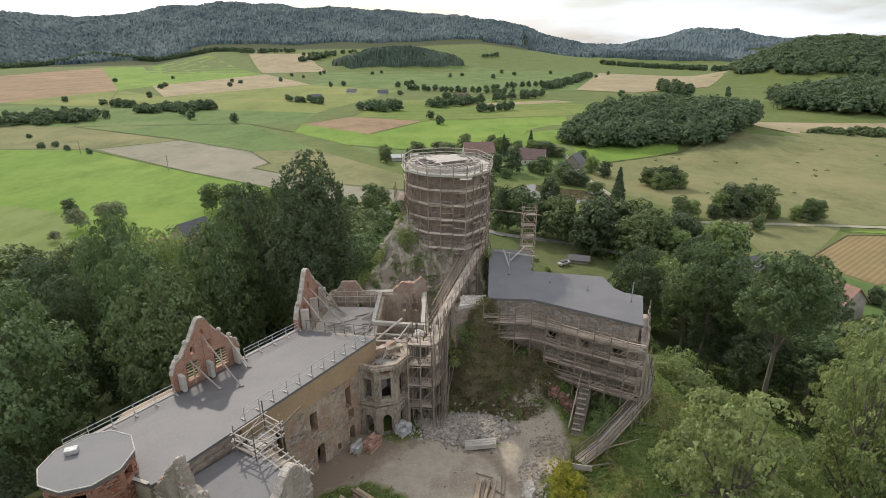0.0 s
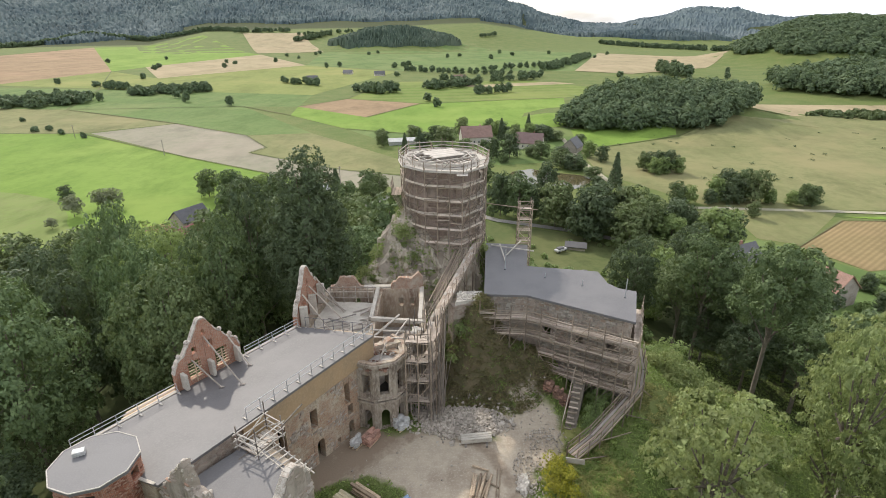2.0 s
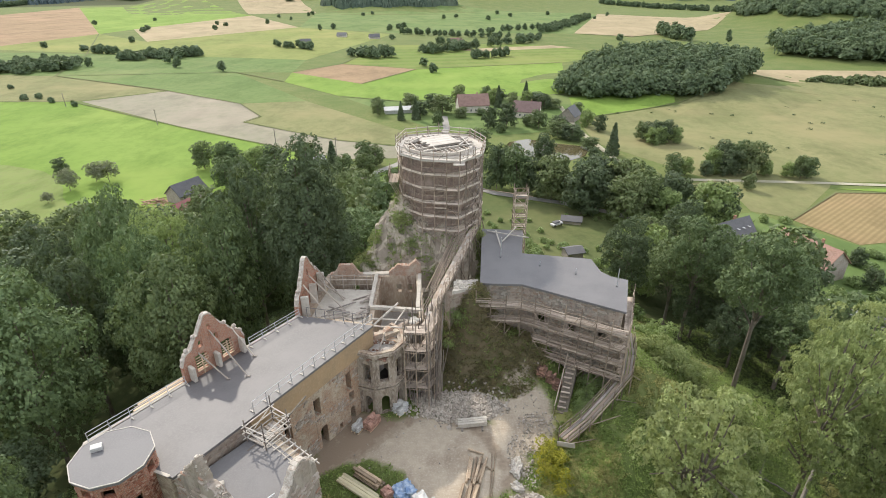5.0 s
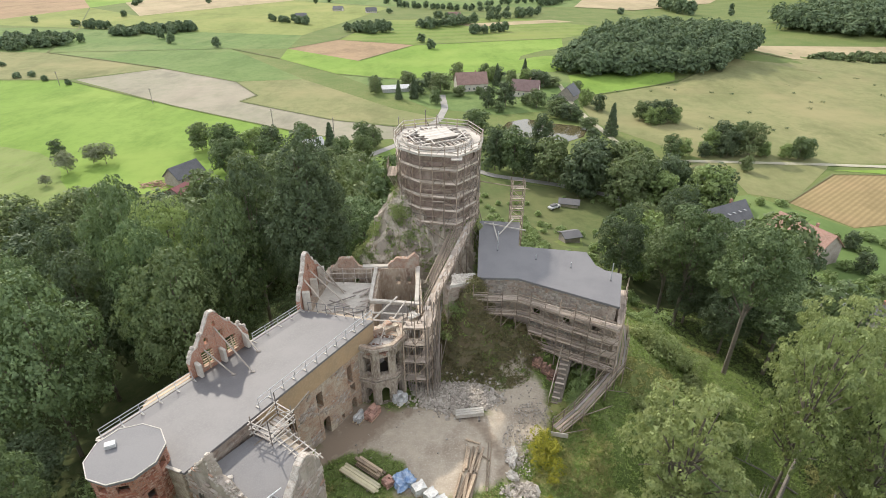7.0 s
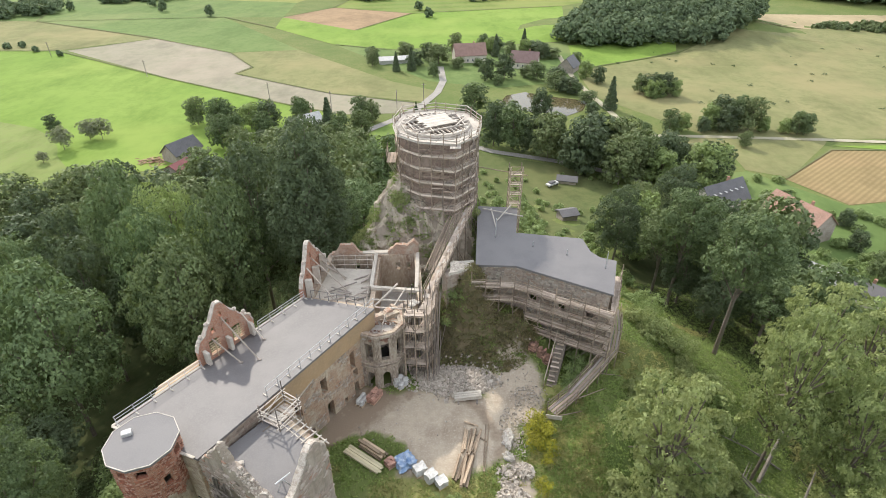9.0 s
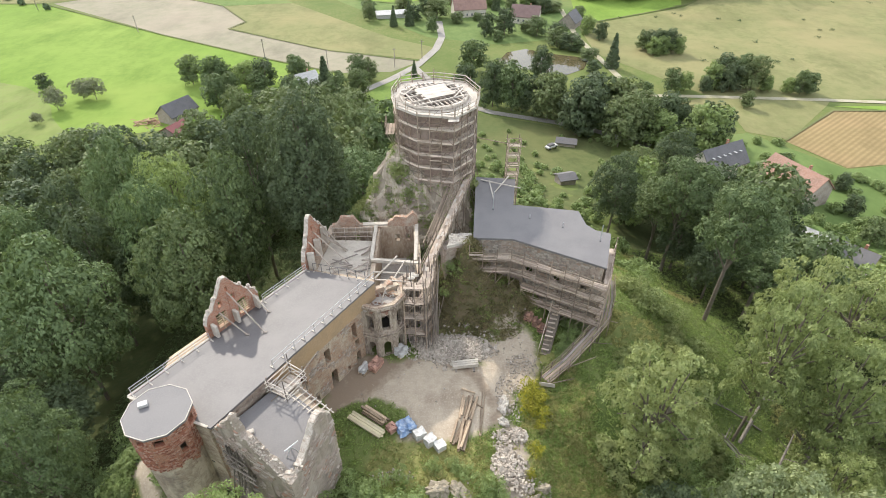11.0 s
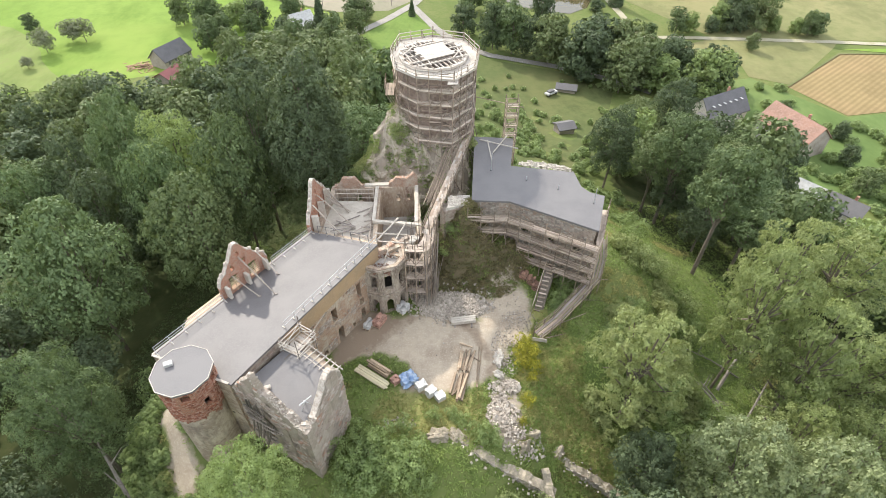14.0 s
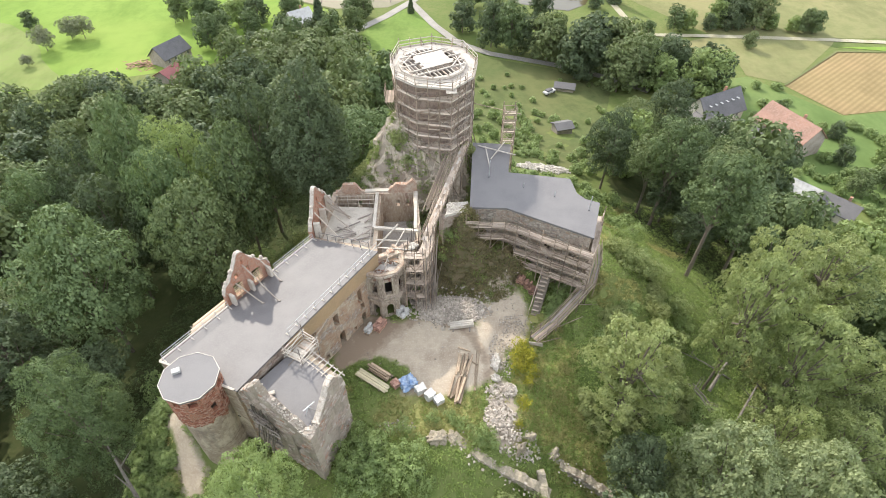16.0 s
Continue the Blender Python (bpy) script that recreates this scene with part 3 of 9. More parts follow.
def attr(name):
    n = nodes.new("ShaderNodeAttribute")
    n.attribute_name = name
    add = nodes.new("ShaderNodeMath")
    add.operation = "ADD"
    links.new(n.outputs["Fac"], add.inputs[0])
    sub = nodes.new("ShaderNodeMapRange")
    sub.inputs["To Min"].default_value, sub.inputs["To Max"].default_value = -0.55, 0.55
    links.new(g2, sub.inputs["Value"])
    links.new(sub.outputs["Result"], add.inputs[1])
    return ramp_node(nodes, links, add.outputs[0], 0.32, 0.72)


grass = mix_node(nodes, links, ramp_node(nodes, links, g1, 0.35, 0.65), (0.112, 0.150, 0.045), (0.170, 0.185, 0.068))
grass = mix_node(nodes, links, ramp_node(nodes, links, g2, 0.45, 0.7), grass, (0.105, 0.15, 0.038))
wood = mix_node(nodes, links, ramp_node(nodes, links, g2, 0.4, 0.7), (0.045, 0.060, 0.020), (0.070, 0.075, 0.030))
sand = mix_node(nodes, links, ramp_node(nodes, links, g2, 0.4, 0.7), (0.47, 0.40, 0.31), (0.38, 0.315, 0.245))
sand = mix_node(nodes, links, ramp_node(nodes, links, noise_node(nodes, links, 0.22, 4, 0.6), 0.48, 0.68), sand, (0.31, 0.25, 0.19))
sand = mix_node(nodes, links, ramp_node(nodes, links, g3, 0.5, 0.75), sand, (0.54, 0.475, 0.385))
rock = mix_node(nodes, links, ramp_node(nodes, links, g2, 0.4, 0.65), (0.36, 0.31, 0.25), (0.24, 0.20, 0.16))
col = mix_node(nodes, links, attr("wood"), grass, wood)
straw = mix_node(nodes, links, ramp_node(nodes, links, g3, 0.35, 0.7), (0.27, 0.25, 0.10), (0.19, 0.215, 0.07))
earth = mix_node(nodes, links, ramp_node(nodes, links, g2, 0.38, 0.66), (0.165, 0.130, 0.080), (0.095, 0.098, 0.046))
col = mix_node(nodes, links, attr("dry"), col, straw)
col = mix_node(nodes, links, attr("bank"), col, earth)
col = mix_node(nodes, links, attr("rock"), col, rock)
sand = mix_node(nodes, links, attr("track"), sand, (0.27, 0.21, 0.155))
col = mix_node(nodes, links, attr("court"), col, sand)
links.new(col, bsdf.inputs["Base Color"])
bsdf.inputs["Roughness"].default_value = 0.95
bsdf.inputs["Specular IOR Level"].default_value = 0.15
bump_node(nodes, links, bsdf, g3, 0.5, 0.08)
M_GROUND = m

radii = [0.0] + [1.6 * i for i in range(1, 66)]
while radii[-1] < 4850:
    radii.append(min(4850, radii[-1] + max(2.0, radii[-1] * 0.05)))
CX, CY, TURNS = 0.0, 44.0, 288
verts, faces = [(CX, CY, ground_z(CX, CY))], []
for r in radii[1:]:
    for k in range(TURNS):
        a = 2 * math.pi * k / TURNS
        x, y = CX + r * math.sin(a), CY + r * math.cos(a)
        verts.append((x, y, ground_z(x, y)))
for k in range(TURNS):
    faces.append((0, 1 + (k + 1) % TURNS, 1 + k))
for i in range(len(radii) - 2):
    for k in range(TURNS):
        a, b = 1 + i * TURNS + k, 1 + i * TURNS + (k + 1) % TURNS
        faces.append((a, b, b + TURNS, a + TURNS))
gm = raw_mesh("ground", verts, faces, M_GROUND)


WEST_WOOD = [(-16, 14), (-50, -12), (-140, 30), (-128, 108), (-100, 138), (-74, 150), (-46, 164), (-24, 158), (-12, 130), (-10, 92), (-12, 78), (-24, 66), (-26, 52), (-34, 38), (-34, 22)]
EAST_WOOD = [(38, 92), (46, 114), (64, 118), (76, 104), (80, 72), (72, 38), (72, -2), (30, -2), (13, 15), (17, 24), (27, 29), (38, 44), (41, 58), (40, 74)]


def in_poly(poly, x, y):
    r_, j = False, len(poly) - 1
    for i in range(len(poly)):
        (xi, yi), (xj, yj) = poly[i], poly[j]
        if (yi > y) != (yj > y) and x < (xj - xi) * (y - yi) / (yj - yi) + xi:
            r_ = not r_
        j = i
    return r_


def woodland(x, y):
    if in_poly(WEST_WOOD, x, y) or in_poly(EAST_WOOD, x, y):
        return 1.0
    r, az = math.hypot(x, y), math.degrees(math.atan2(x, y))
    return smooth(1850, 2050, r) if az < 9 else smooth(2450, 2600, r)


def dark_floor(x, y):
    """The dark ground colour lies under the dense wood only; the open east slope is grassy."""
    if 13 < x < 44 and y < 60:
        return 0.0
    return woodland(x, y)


for key, fn in (("court", court_mask), ("rock", rock_mask), ("wood", dark_floor), ("bank", bank_mask), ("dry", dry_mask), ("track", track_mask)):
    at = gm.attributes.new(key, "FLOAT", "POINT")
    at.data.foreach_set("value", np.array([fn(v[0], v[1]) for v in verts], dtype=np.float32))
for p in gm.polygons:
    p.use_smooth = True
tagged(new("ground", gm), "grassy castle hill running down to a wide green valley", "ground", kind="structure")


def lay(name, label, category, poly, material, lift=0.12, cell=60.0):
    """A field laid on the valley floor: a polygon of corners (x, y), a little above the ground."""
    bm = bmesh.new()
    vs = [bm.verts.new((x, y, 0)) for x, y in poly]
    f = bm.faces.new(vs)
    if f.normal.z < 0:
        f.normal_flip()
    for axis in (0, 1):
        lo, hi = min(p[axis] for p in poly), max(p[axis] for p in poly)
        n = int((hi - lo) / cell)
        for i in range(1, n + 1):
            co, no = [0, 0, 0], [0, 0, 0]
            co[axis], no[axis] = lo + (hi - lo) * i / (n + 1), 1
            bmesh.ops.bisect_plane(bm, geom=bm.verts[:] + bm.edges[:] + bm.faces[:], plane_co=co, plane_no=no)
    for v in bm.verts:
        v.co.z = max(VALLEY, ground_z(v.co.x, v.co.y)) + lift * 0.3
    bmesh.ops.recalc_face_normals(bm, faces=bm.faces[:])
    return tagged(part(name, bm, material), label, category, kind="structure")


lay("field", "bright green mown grass field below the wood", "field", [(-520, 330), (-220, 330), (-128, 267), (-69, 230), (-37, 212), (-50, 190), (-72, 165), (-150, 140), (-400, 200)], F_BRIGHT, 0.10)
lay("field", "olive rough pasture between green fields", "field", [(-560, 340), (-220, 332), (-179, 366), (-292, 428), (-600, 470)], F_OLIVE, 0.14)
lay("field", "pale harvested stubble field", "field", [(-215, 331), (-178, 365), (-117, 324), (-95, 290), (-100, 277), (-46, 242), (-5, 227), (-16, 214), (-36, 213), (-69, 231), (-128, 268)], F_PALE, 0.18)
lay("field", "green pasture strip beyond the stubble", "field", [(-178, 366), (-292, 428), (-160, 445), (-79, 331), (-117, 325)], F_GREEN, 0.22)
lay("field", "dry olive meadow beside the lane", "field", [(-117, 324), (-79, 331), (-20, 262), (4, 244), (-4, 229), (-46, 243), (-99, 278), (-94, 290)], F_OLIVE, 0.26)
lay("field", "bare brown soil on the far valley side", "field", [(-906, 1146), (-950, 1568), (-460, 787), (-490, 609), (-800, 700)], F_BROWN, 0.3)
lay("field", "ripe tan grain across the valley", "field", [(-451, 863), (-383, 1211), (-214, 901), (-345, 683)], F_TAN, 0.6)
lay("field", "far pale grain field below the hills", "field", [(-404, 1259), (-600, 1750), (-420, 1750), (-269, 1311)], F_TAN, 1.6)
lay("field", "small bare brown field among green crops", "field", [(-115, 444), (-83, 491), (-16, 461), (-53, 391)], F_BROWN, 0.34)
lay("field", "bright green crop across the middle valley", "field", [(-110, 400), (-115, 444), (-53, 391), (-16, 461), (112, 499), (84, 350), (-23, 330), (-60, 345)], F_BRIGHT, 0.26)
lay("field", "tan harvested field near the wooded hill", "field", [(189, 787), (350, 1259), (537, 1051), (398, 840), (254, 740)], F_TAN, 1.6)
lay("field", "bright green strip below the round wood", "field", [(74, 282), (142, 322), (150, 345), (78, 340)], F_BRIGHT, 0.26)
lay("field", "dry olive meadow dotted with hay", "field", [(74, 280), (142, 318), (214, 374), (330, 400), (420, 330), (320, 180), (144, 183), (101, 186), (72, 236)], F_OLIVE, 0.18)
lay("field", "mown yellow grain field in straight rows", "field", [(109, 149), (138, 172), (190, 170), (170, 140), (117.5, 131.6)], F_STRIPE, 0.3)
lay("field", "brown fallow strip beside the grain", "field", [(102, 171), (139.5, 177.5), (111, 150), (100, 156)], F_OLIVE, 0.26)

M_TURRET_BRICK = stone_mat("loose_turret_bricks", (0.20, 0.085, 0.055), (0.37, 0.155, 0.095), (0.42, 0.27, 0.20), (0.31, 0.115, 0.07))
M_TURRET = brick_mat("crumbling_turret_brick", (0.29, 0.105, 0.062), (0.38, 0.155, 0.09), (0.36, 0.27, 0.21), (0.40, 0.29, 0.22), (0.60, 0.74))

# ---------------------------------------------------------------- main wing
W, N, NE, S = (-26.9, 29.8), (-14.5, 47.1), (-6.6, 43.6), (-18.3, 25.7)


def lerp2(a, b, t):
    return (a[0] + (b[0] - a[0]) * t, a[1] + (b[1] - a[1]) * t)


def along(a, b, d):
    return lerp2(a, b, d / math.dist(a, b))


def out(a, b, u, v):
    """u metres along a to b, v metres to the right of it."""
    L = math.dist(a, b)
    dx, dy = (b[0] - a[0]) / L, (b[1] - a[1]) / L
    return (a[0] + dx * u + dy * v, a[1] + dy * u - dx * v)


def roof_z(x, y):
    """The flat roof falls gently towards the outer wall."""
    v = (x + 26.9) * 0.813 - (y - 29.8) * 0.582
    return 8.25 + 1.25 * v / 9.2


wing = thing("castle_wing", (-16, 36, 0), "ruined castle wing of plastered rubble under a grey flat roof", "building")
bm = bmesh.new()
prism(bm, [W, lerp2(W, S, 1.035), lerp2(N, NE, 1.035), N], lambda x, y: roof_z(x, y) - 0.22, roof_z)
part("roof", bm, M_ROOF, wing, "smooth grey membrane roof")
FL = math.dist(S, NE)
front_holes = [(13.1, 13.85, 4.0, 6.0, False), (9.55, 10.35, 3.9, 6.6, False), (13.5, 14.45, -0.6, 2.4, True), (17.35, 17.95, 3.9, 6.1, False), (17.6, 18.25, 2.4, 3.6, False), (17.6, 18.25, -0.4, 1.7, True), (6.6, 7.5, 4.2, 6.2, False), (10.9, 11.5, 0.2, 1.0, False), (15.9, 16.4, 0.2, 0.9, False)]
wall("courtyard_wall", S, NE, -3.5, 7.15, 0.8, M_WINGWALL, wing, front_holes, 0.45, 0.10, 3, "patchy wall of brick and peeling plaster")
facing("masonry_facing", S, NE, -0.5, 7.0, M_FACE, wing, front_holes, 3, 0.06)
wall("brick_joint", S, along(S, NE, 6.6), 7.1, 9.2, 0.6, M_STONE_BARE, wing, (), 0.3, 0.10, 2, "dark rubble joint between the two roofs")
wall("plaster_band", out(S, NE, 6.6, 0.26), out(S, NE, FL, 0.26), 7.1, 9.24, 0.7, M_PLASTER, wing, (), 1.2, 0.0, 1, "smooth ochre plaster parapet band")
wall("outer_wall", W, N, -9.0, 8.0, -0.8, M_STONE, wing, [(4 + 4.2 * i, 5.0 + 4.2 * i, 4.0, 6.0, False) for i in range(4)], 0.8, 0.08, 5)
wall("end_wall", W, S, -7.0, lambda u: 8.0 + 1.2 * u / 9.5, 0.8, M_STONE, wing, (), 0.8, 0.08, 6)
wall("inner_end_wall", N, NE, 0.0, lambda u: 7.95 + 1.2 * u / 8.6, 0.6, M_STONE, wing, (), 0.8, 0.05, 7)
# Near-black floor: the room's shade is put into its colour.
bm = bmesh.new()
prism(bm, [lerp2(W, S, 0.1), lerp2(S, W, 0.12), lerp2(NE, N, 0.12), lerp2(N, NE, 0.1)], 3.6, 3.8)
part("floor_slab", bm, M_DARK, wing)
# Added near-black wall behind the openings, standing in for shade inside.
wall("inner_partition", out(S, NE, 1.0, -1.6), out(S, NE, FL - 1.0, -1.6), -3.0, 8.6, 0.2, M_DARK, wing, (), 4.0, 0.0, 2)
# pale kerb along the roof's outer edge
for a, b, h in ((W, N, 0.10), (W, S, 0.06)):
    n = 10
    for i in range(n):
        p, q = lerp2(a, b, i / n), lerp2(a, b, (i + 1) / n)
        bar("coping", (*p, roof_z(*p) + h / 2), (*q, roof_z(*q) + h / 2), h, M_CONCRETE, wing, 0.22)


M_GABLE = brick_mat("gable_brick", (0.35, 0.135, 0.08), (0.43, 0.20, 0.12), (0.42, 0.33, 0.26), (0.45, 0.33, 0.25), (0.55, 0.70))
M_EDGE = surface("weathered_edge_stone", (0.50, 0.45, 0.39), (0.33, 0.27, 0.22), (0.60, 0.56, 0.50), 2.2, 9.0, 0.9, 0.5, 0.03, (0.4, 0.6))


def arch_gable(name, p, q, base, apex, label, holes, facing=1, seed=1):
    """A curved Renaissance gable: brick, edged with pale stone scrolls."""
    L = math.dist(p, q)
    H = apex - base

    def top(u):
        t = abs(2 * u / L - 1)
        side = 1 if u > L / 2 else -1
        if t < 0.10:
            h = 1.0
        elif t < 0.46:
            h = 1.0 - (t - 0.10) * 0.95
        elif t < 0.52:
            h = 0.70
        elif t < 0.74:
            h = 0.66 - 0.15 * math.sin((t - 0.52) / 0.22 * math.pi / 2)
        elif t < 0.80:
            h = 0.53
        elif t < 0.97:
            h = 0.50 - 0.16 * (1 - math.cos((t - 0.80) / 0.17 * math.pi / 2))
        else:
            h = 0.30
        h -= 0.022 * (0.5 + 0.5 * noise.noise((u * 4.3, 7.0 * seed, 0)))
        if side > 0 and seed == 1 and t > 0.12:
            h -= 0.05 * (0.5 + 0.5 * noise.noise((u * 3.1, 2.0, 0)))
        return base + H * h

    g = thing(name, (*lerp2(p, q, 0.5), base), label, "gable")
    wall("brickwork", p, q, base, top, 0.45 * facing, M_GABLE, g, holes, 0.2, 0.05, seed)
    # the moulded stone edge, in short lengths
    n = 30
    for t in (0.49, 0.77, 0.93):
        for u in (L * (1 - t) / 2, L * (1 + t) / 2):
            bm = bmesh.new()
            bmesh.ops.create_icosphere(bm, subdivisions=2, radius=0.21)
            for v in bm.verts:
                v.co *= 1 + 0.15 * noise.noise(v.co * 5 + Vector((u, 0, 0)))
            part("scroll_boss", bm, M_EDGE, g, "", Matrix.Translation((*out(p, q, u, -0.2 * facing), top(u) + 0.12)))
    for i in range(n):
        ua, ub = L * i / n, L * (i + 1) / n
        if seed == 1 and i in (17, 18, 22):
            continue
        pa, pb = out(p, q, ua, -0.2 * facing), out(p, q, ub, -0.2 * facing)
        bar("edge_stone", (*pa, top(ua) + 0.05), (*pb, top(ub) + 0.05), 0.09 + 0.05 * ((i * 7) % 3) / 2, M_EDGE, g, 0.47)
    return g


G1A, G1B = out(W, N, 8.4, 0.15), out(W, N, 14.6, 0.15)
g1 = arch_gable("gable", G1A, G1B, 8.25, 13.9, "curved red brick gable with pale stone scroll edging and shores", [(1.2, 2.35, 8.7, 10.4, False), (3.75, 4.9, 8.7, 10.4, False), (1.8, 2.2, 11.0, 11.7, True), (3.3, 3.7, 11.0, 11.7, True), (2.9, 3.2, 12.4, 12.9, True)])
# boarded openings, pale buttress blocks and raking shores
for k, u0 in enumerate((1.2, 3.75)):
    for j in range(6):
        z = 8.85 + 0.27 * j
        bar("lath", (*out(W, N, 8.4 + u0, 0.25), z), (*out(W, N, 8.4 + u0 + 1.15, 0.25), z), 0.05, M_WOOD_NEW, g1, 0.09)
    bar("lath_post", (*out(W, N, 8.4 + u0 + 0.55, 0.3), 8.4), (*out(W, N, 8.4 + u0 + 0.55, 0.3), 10.4), 0.06, M_WOOD_NEW, g1, 0.1)
for u in (0.55, 3.05, 5.6):
    bm = bmesh.new()
    c = out(W, N, 8.4 + u, 0.55)
    box(bm, c[0], c[1], 9.2, 0.75, 0.32, 1.5, math.degrees(math.atan2(N[1] - W[1], N[0] - W[0])) + 90, 0.05)
    part("buttress_stub", bm, M_CONCRETE, g1, "pale rendered stub")
for u, v, z, f in ((1.6, 3.1, 10.6, 2.2), (3.0, 4.4, 12.2, 3.3), (5.2, 2.2, 11.0, 5.6)):
    a, b = out(W, N, 8.4 + u, 0.2), out(W, N, 8.4 + f, v)
    bar("shore", (*a, z), (*b, roof_z(*b) + 0.03), 0.07, M_WOOD_DECK, g1)
    bar("foot_block", (b[0] - 0.2, b[1], roof_z(*b) + 0.06), (b[0] + 0.2, b[1], roof_z(*b) + 0.06), 0.12, M_WOOD_OLD, g1, 0.2)

# ---------------------------------------------------------------- corner turret
TC, TR, TZ = Vector((-22.05, 26.2)), 2.5, 11.0
turret = thing("corner_turret", (TC.x, TC.y, -3), "ten-sided red brick corner turret with a grey flat roof", "tower")


def ngon(c, r, n, turn=0.0):
    return [(c[0] + r * math.cos(2 * math.pi * (i + turn) / n), c[1] + r * math.sin(2 * math.pi * (i + turn) / n)) for i in range(n)]


TP = ngon(TC, TR, 10, 0.5)
for i in range(10):
    a, b = TP[i], TP[(i + 1) % 10]
    L = math.dist(a, b)
    gaps = [(L * 0.25, L * 0.75, TZ - 1.35, TZ - 0.65, False)] if i in (6, 7, 9) else ([(L * 0.3, L * 0.65, TZ - 3.2, TZ - 2.2, False)] if i == 8 else [])
    wall("brick_wall", a, b, 7.4, TZ - 0.22, 0.4, M_TURRET, turret, gaps, 0.3, 0.05, i)
    facing("masonry_facing", a, b, 6.4, TZ - 0.35, M_TURRET_BRICK, turret, gaps, 90 + i, -0.30, 0.07, 0.12, (0.14, 0.34), 0.10)
    for k in range(7):
        p, q = lerp2(a, b, k / 7), lerp2(a, b, (k + 1) / 7)
        foot = 6.5 + 1.4 * noise.noise(((i * 7 + k) * 0.17, 3.0, 0)) + 0.6 * noise.noise(((i * 7 + k) * 0.8, 1.0, 0))
        wall("brick_wall", p, q, min(7.2, foot), 7.42, 0.4, M_TURRET, turret, (), 0.3, 0.05, i * 7 + k)
bm = bmesh.new()
prism(bm, ngon(TC, TR - 0.17, 24), -9, 7.3)
part("plastered_base", bm, M_STONE, turret, "stained grey plaster drum")
bm = bmesh.new()
prism(bm, ngon(TC, TR + 0.12, 10, 0.5), TZ - 0.27, TZ)
part("roof", bm, M_ROOF2, turret, "grey membrane roof")
for i in range(10):
    a, b = ngon(TC, TR + 0.14, 10, 0.5)[i], ngon(TC, TR + 0.14, 10, 0.5)[(i + 1) % 10]
    bar("edge_trim", (*a, TZ), (*b, TZ), 0.06, M_WHITESTONE, turret, 0.07)
bm = bmesh.new()
box(bm, TC.x - 1.3, TC.y + 0.55, TZ + 0.17, 0.72, 0.5, 0.34, 25, 0.03)
hatch = tagged(part("roof_hatch", bm, M_WHITE), "white roof hatch on the turret roof", "hatch")
bm = bmesh.new()
box(bm, 0, 0, 0, 0.42, 0.3, 0.05, 25, 0.01)
part("pane", bm, M_SLATE, hatch, "dark glass pane", Matrix.Translation((TC.x - 1.02, TC.y + 0.45, TZ + 0.02)))

# ---------------------------------------------------------------- lower wing
LW = [(-18.1, 25.9), (-10.9, 21.4), (-8.7, 27.4), (-13.9, 31.6)]


def profile(pts, u):
    """Height at u along a broken outline."""
    for (a, h), (b, k) in zip(pts, pts[1:]):
        if u <= b:
            return h + (k - h) * max(0.0, (u - a) / (b - a))
    return pts[-1][1]


def lower_head(u):
    """The broken gable on the lower wing's outer wall, sheer on one side of its peak."""
    return profile(((-1.9, 7.2), (-1.2, 7.6), (-0.4, 8.5), (0.8, 9.7), (1.7, 10.8), (2.6, 11.9), (3.05, 12.3), (3.3, 11.4), (3.5, 10.25), (4.5, 10.1), (5.0, 9.8), (5.8, 9.3), (6.6, 8.85), (7.4, 8.35), (8.6, 8.2)), u) + ragged(u, -0.12, 0.3, 2.0, 0.25)


def stump(u):
    """The curved gable stump on the wall towards the courtyard."""
    return profile(((0, 8.35), (1.5, 8.4), (2.0, 8.55), (2.8, 9.1), (3.3, 9.5), (3.6, 9.7), (4.0, 10.3), (4.8, 10.6), (5.4, 10.2), (6.0, 9.4), (6.4, 8.6)), u)


low = thing("lower_wing", (-13, 26, -3), "ruined lower wing of bare rubble with a grey roof", "building")
bm = bmesh.new()
prism(bm, [(-17.6, 26.2), (-11.2, 22.0), (-9.3, 27.2), (-13.9, 30.9)], 8.1, 8.3)
part("roof", bm, M_ROOF2, low, "grey membrane roof between broken walls")
LWX = out(LW[0], LW[1], -1.9, 0.0)
wall("southwest_wall", LWX, LW[1], -7, lambda u: lower_head(u - 1.9), 0.75, M_RUIN, low, [(7.7, 8.6, 3.2, 4.6, False), (4.5, 5.7, 3.6, 6.0, True)], 0.2, 0.2, 11, "broken rubble wall")
wall("southeast_wall", LW[1], LW[2], -7, lambda u: stump(u) - 0.12 + ragged(u, -0.08, 0.2, 5.0, 0.3), 0.65, M_RUIN, low, (), 0.2, 0.16, 12, "weathered wall with the stump of a gable")
wall("northeast_wall", LW[2], LW[3], -3, lambda u: 7.9 + ragged(u, 0, 0.5, 8.0), 0.6, M_STONE, low, (), 0.5, 0.08, 13)
facing("masonry_facing", LWX, LW[1], -6, lambda u: lower_head(u - 1.9), M_FACE, low, [(7.7, 8.6, 3.2, 4.6, False), (4.5, 5.7, 3.6, 6.0, True)], 12, 0.02, 0.08, 0.16, (0.2, 0.7), 0.14)
facing("masonry_facing", LW[1], LW[2], -4, lambda u: stump(u) - 0.3, M_FACE, low, (), 13, 0.02, 0.08, 0.16, (0.2, 0.8), 0.16)


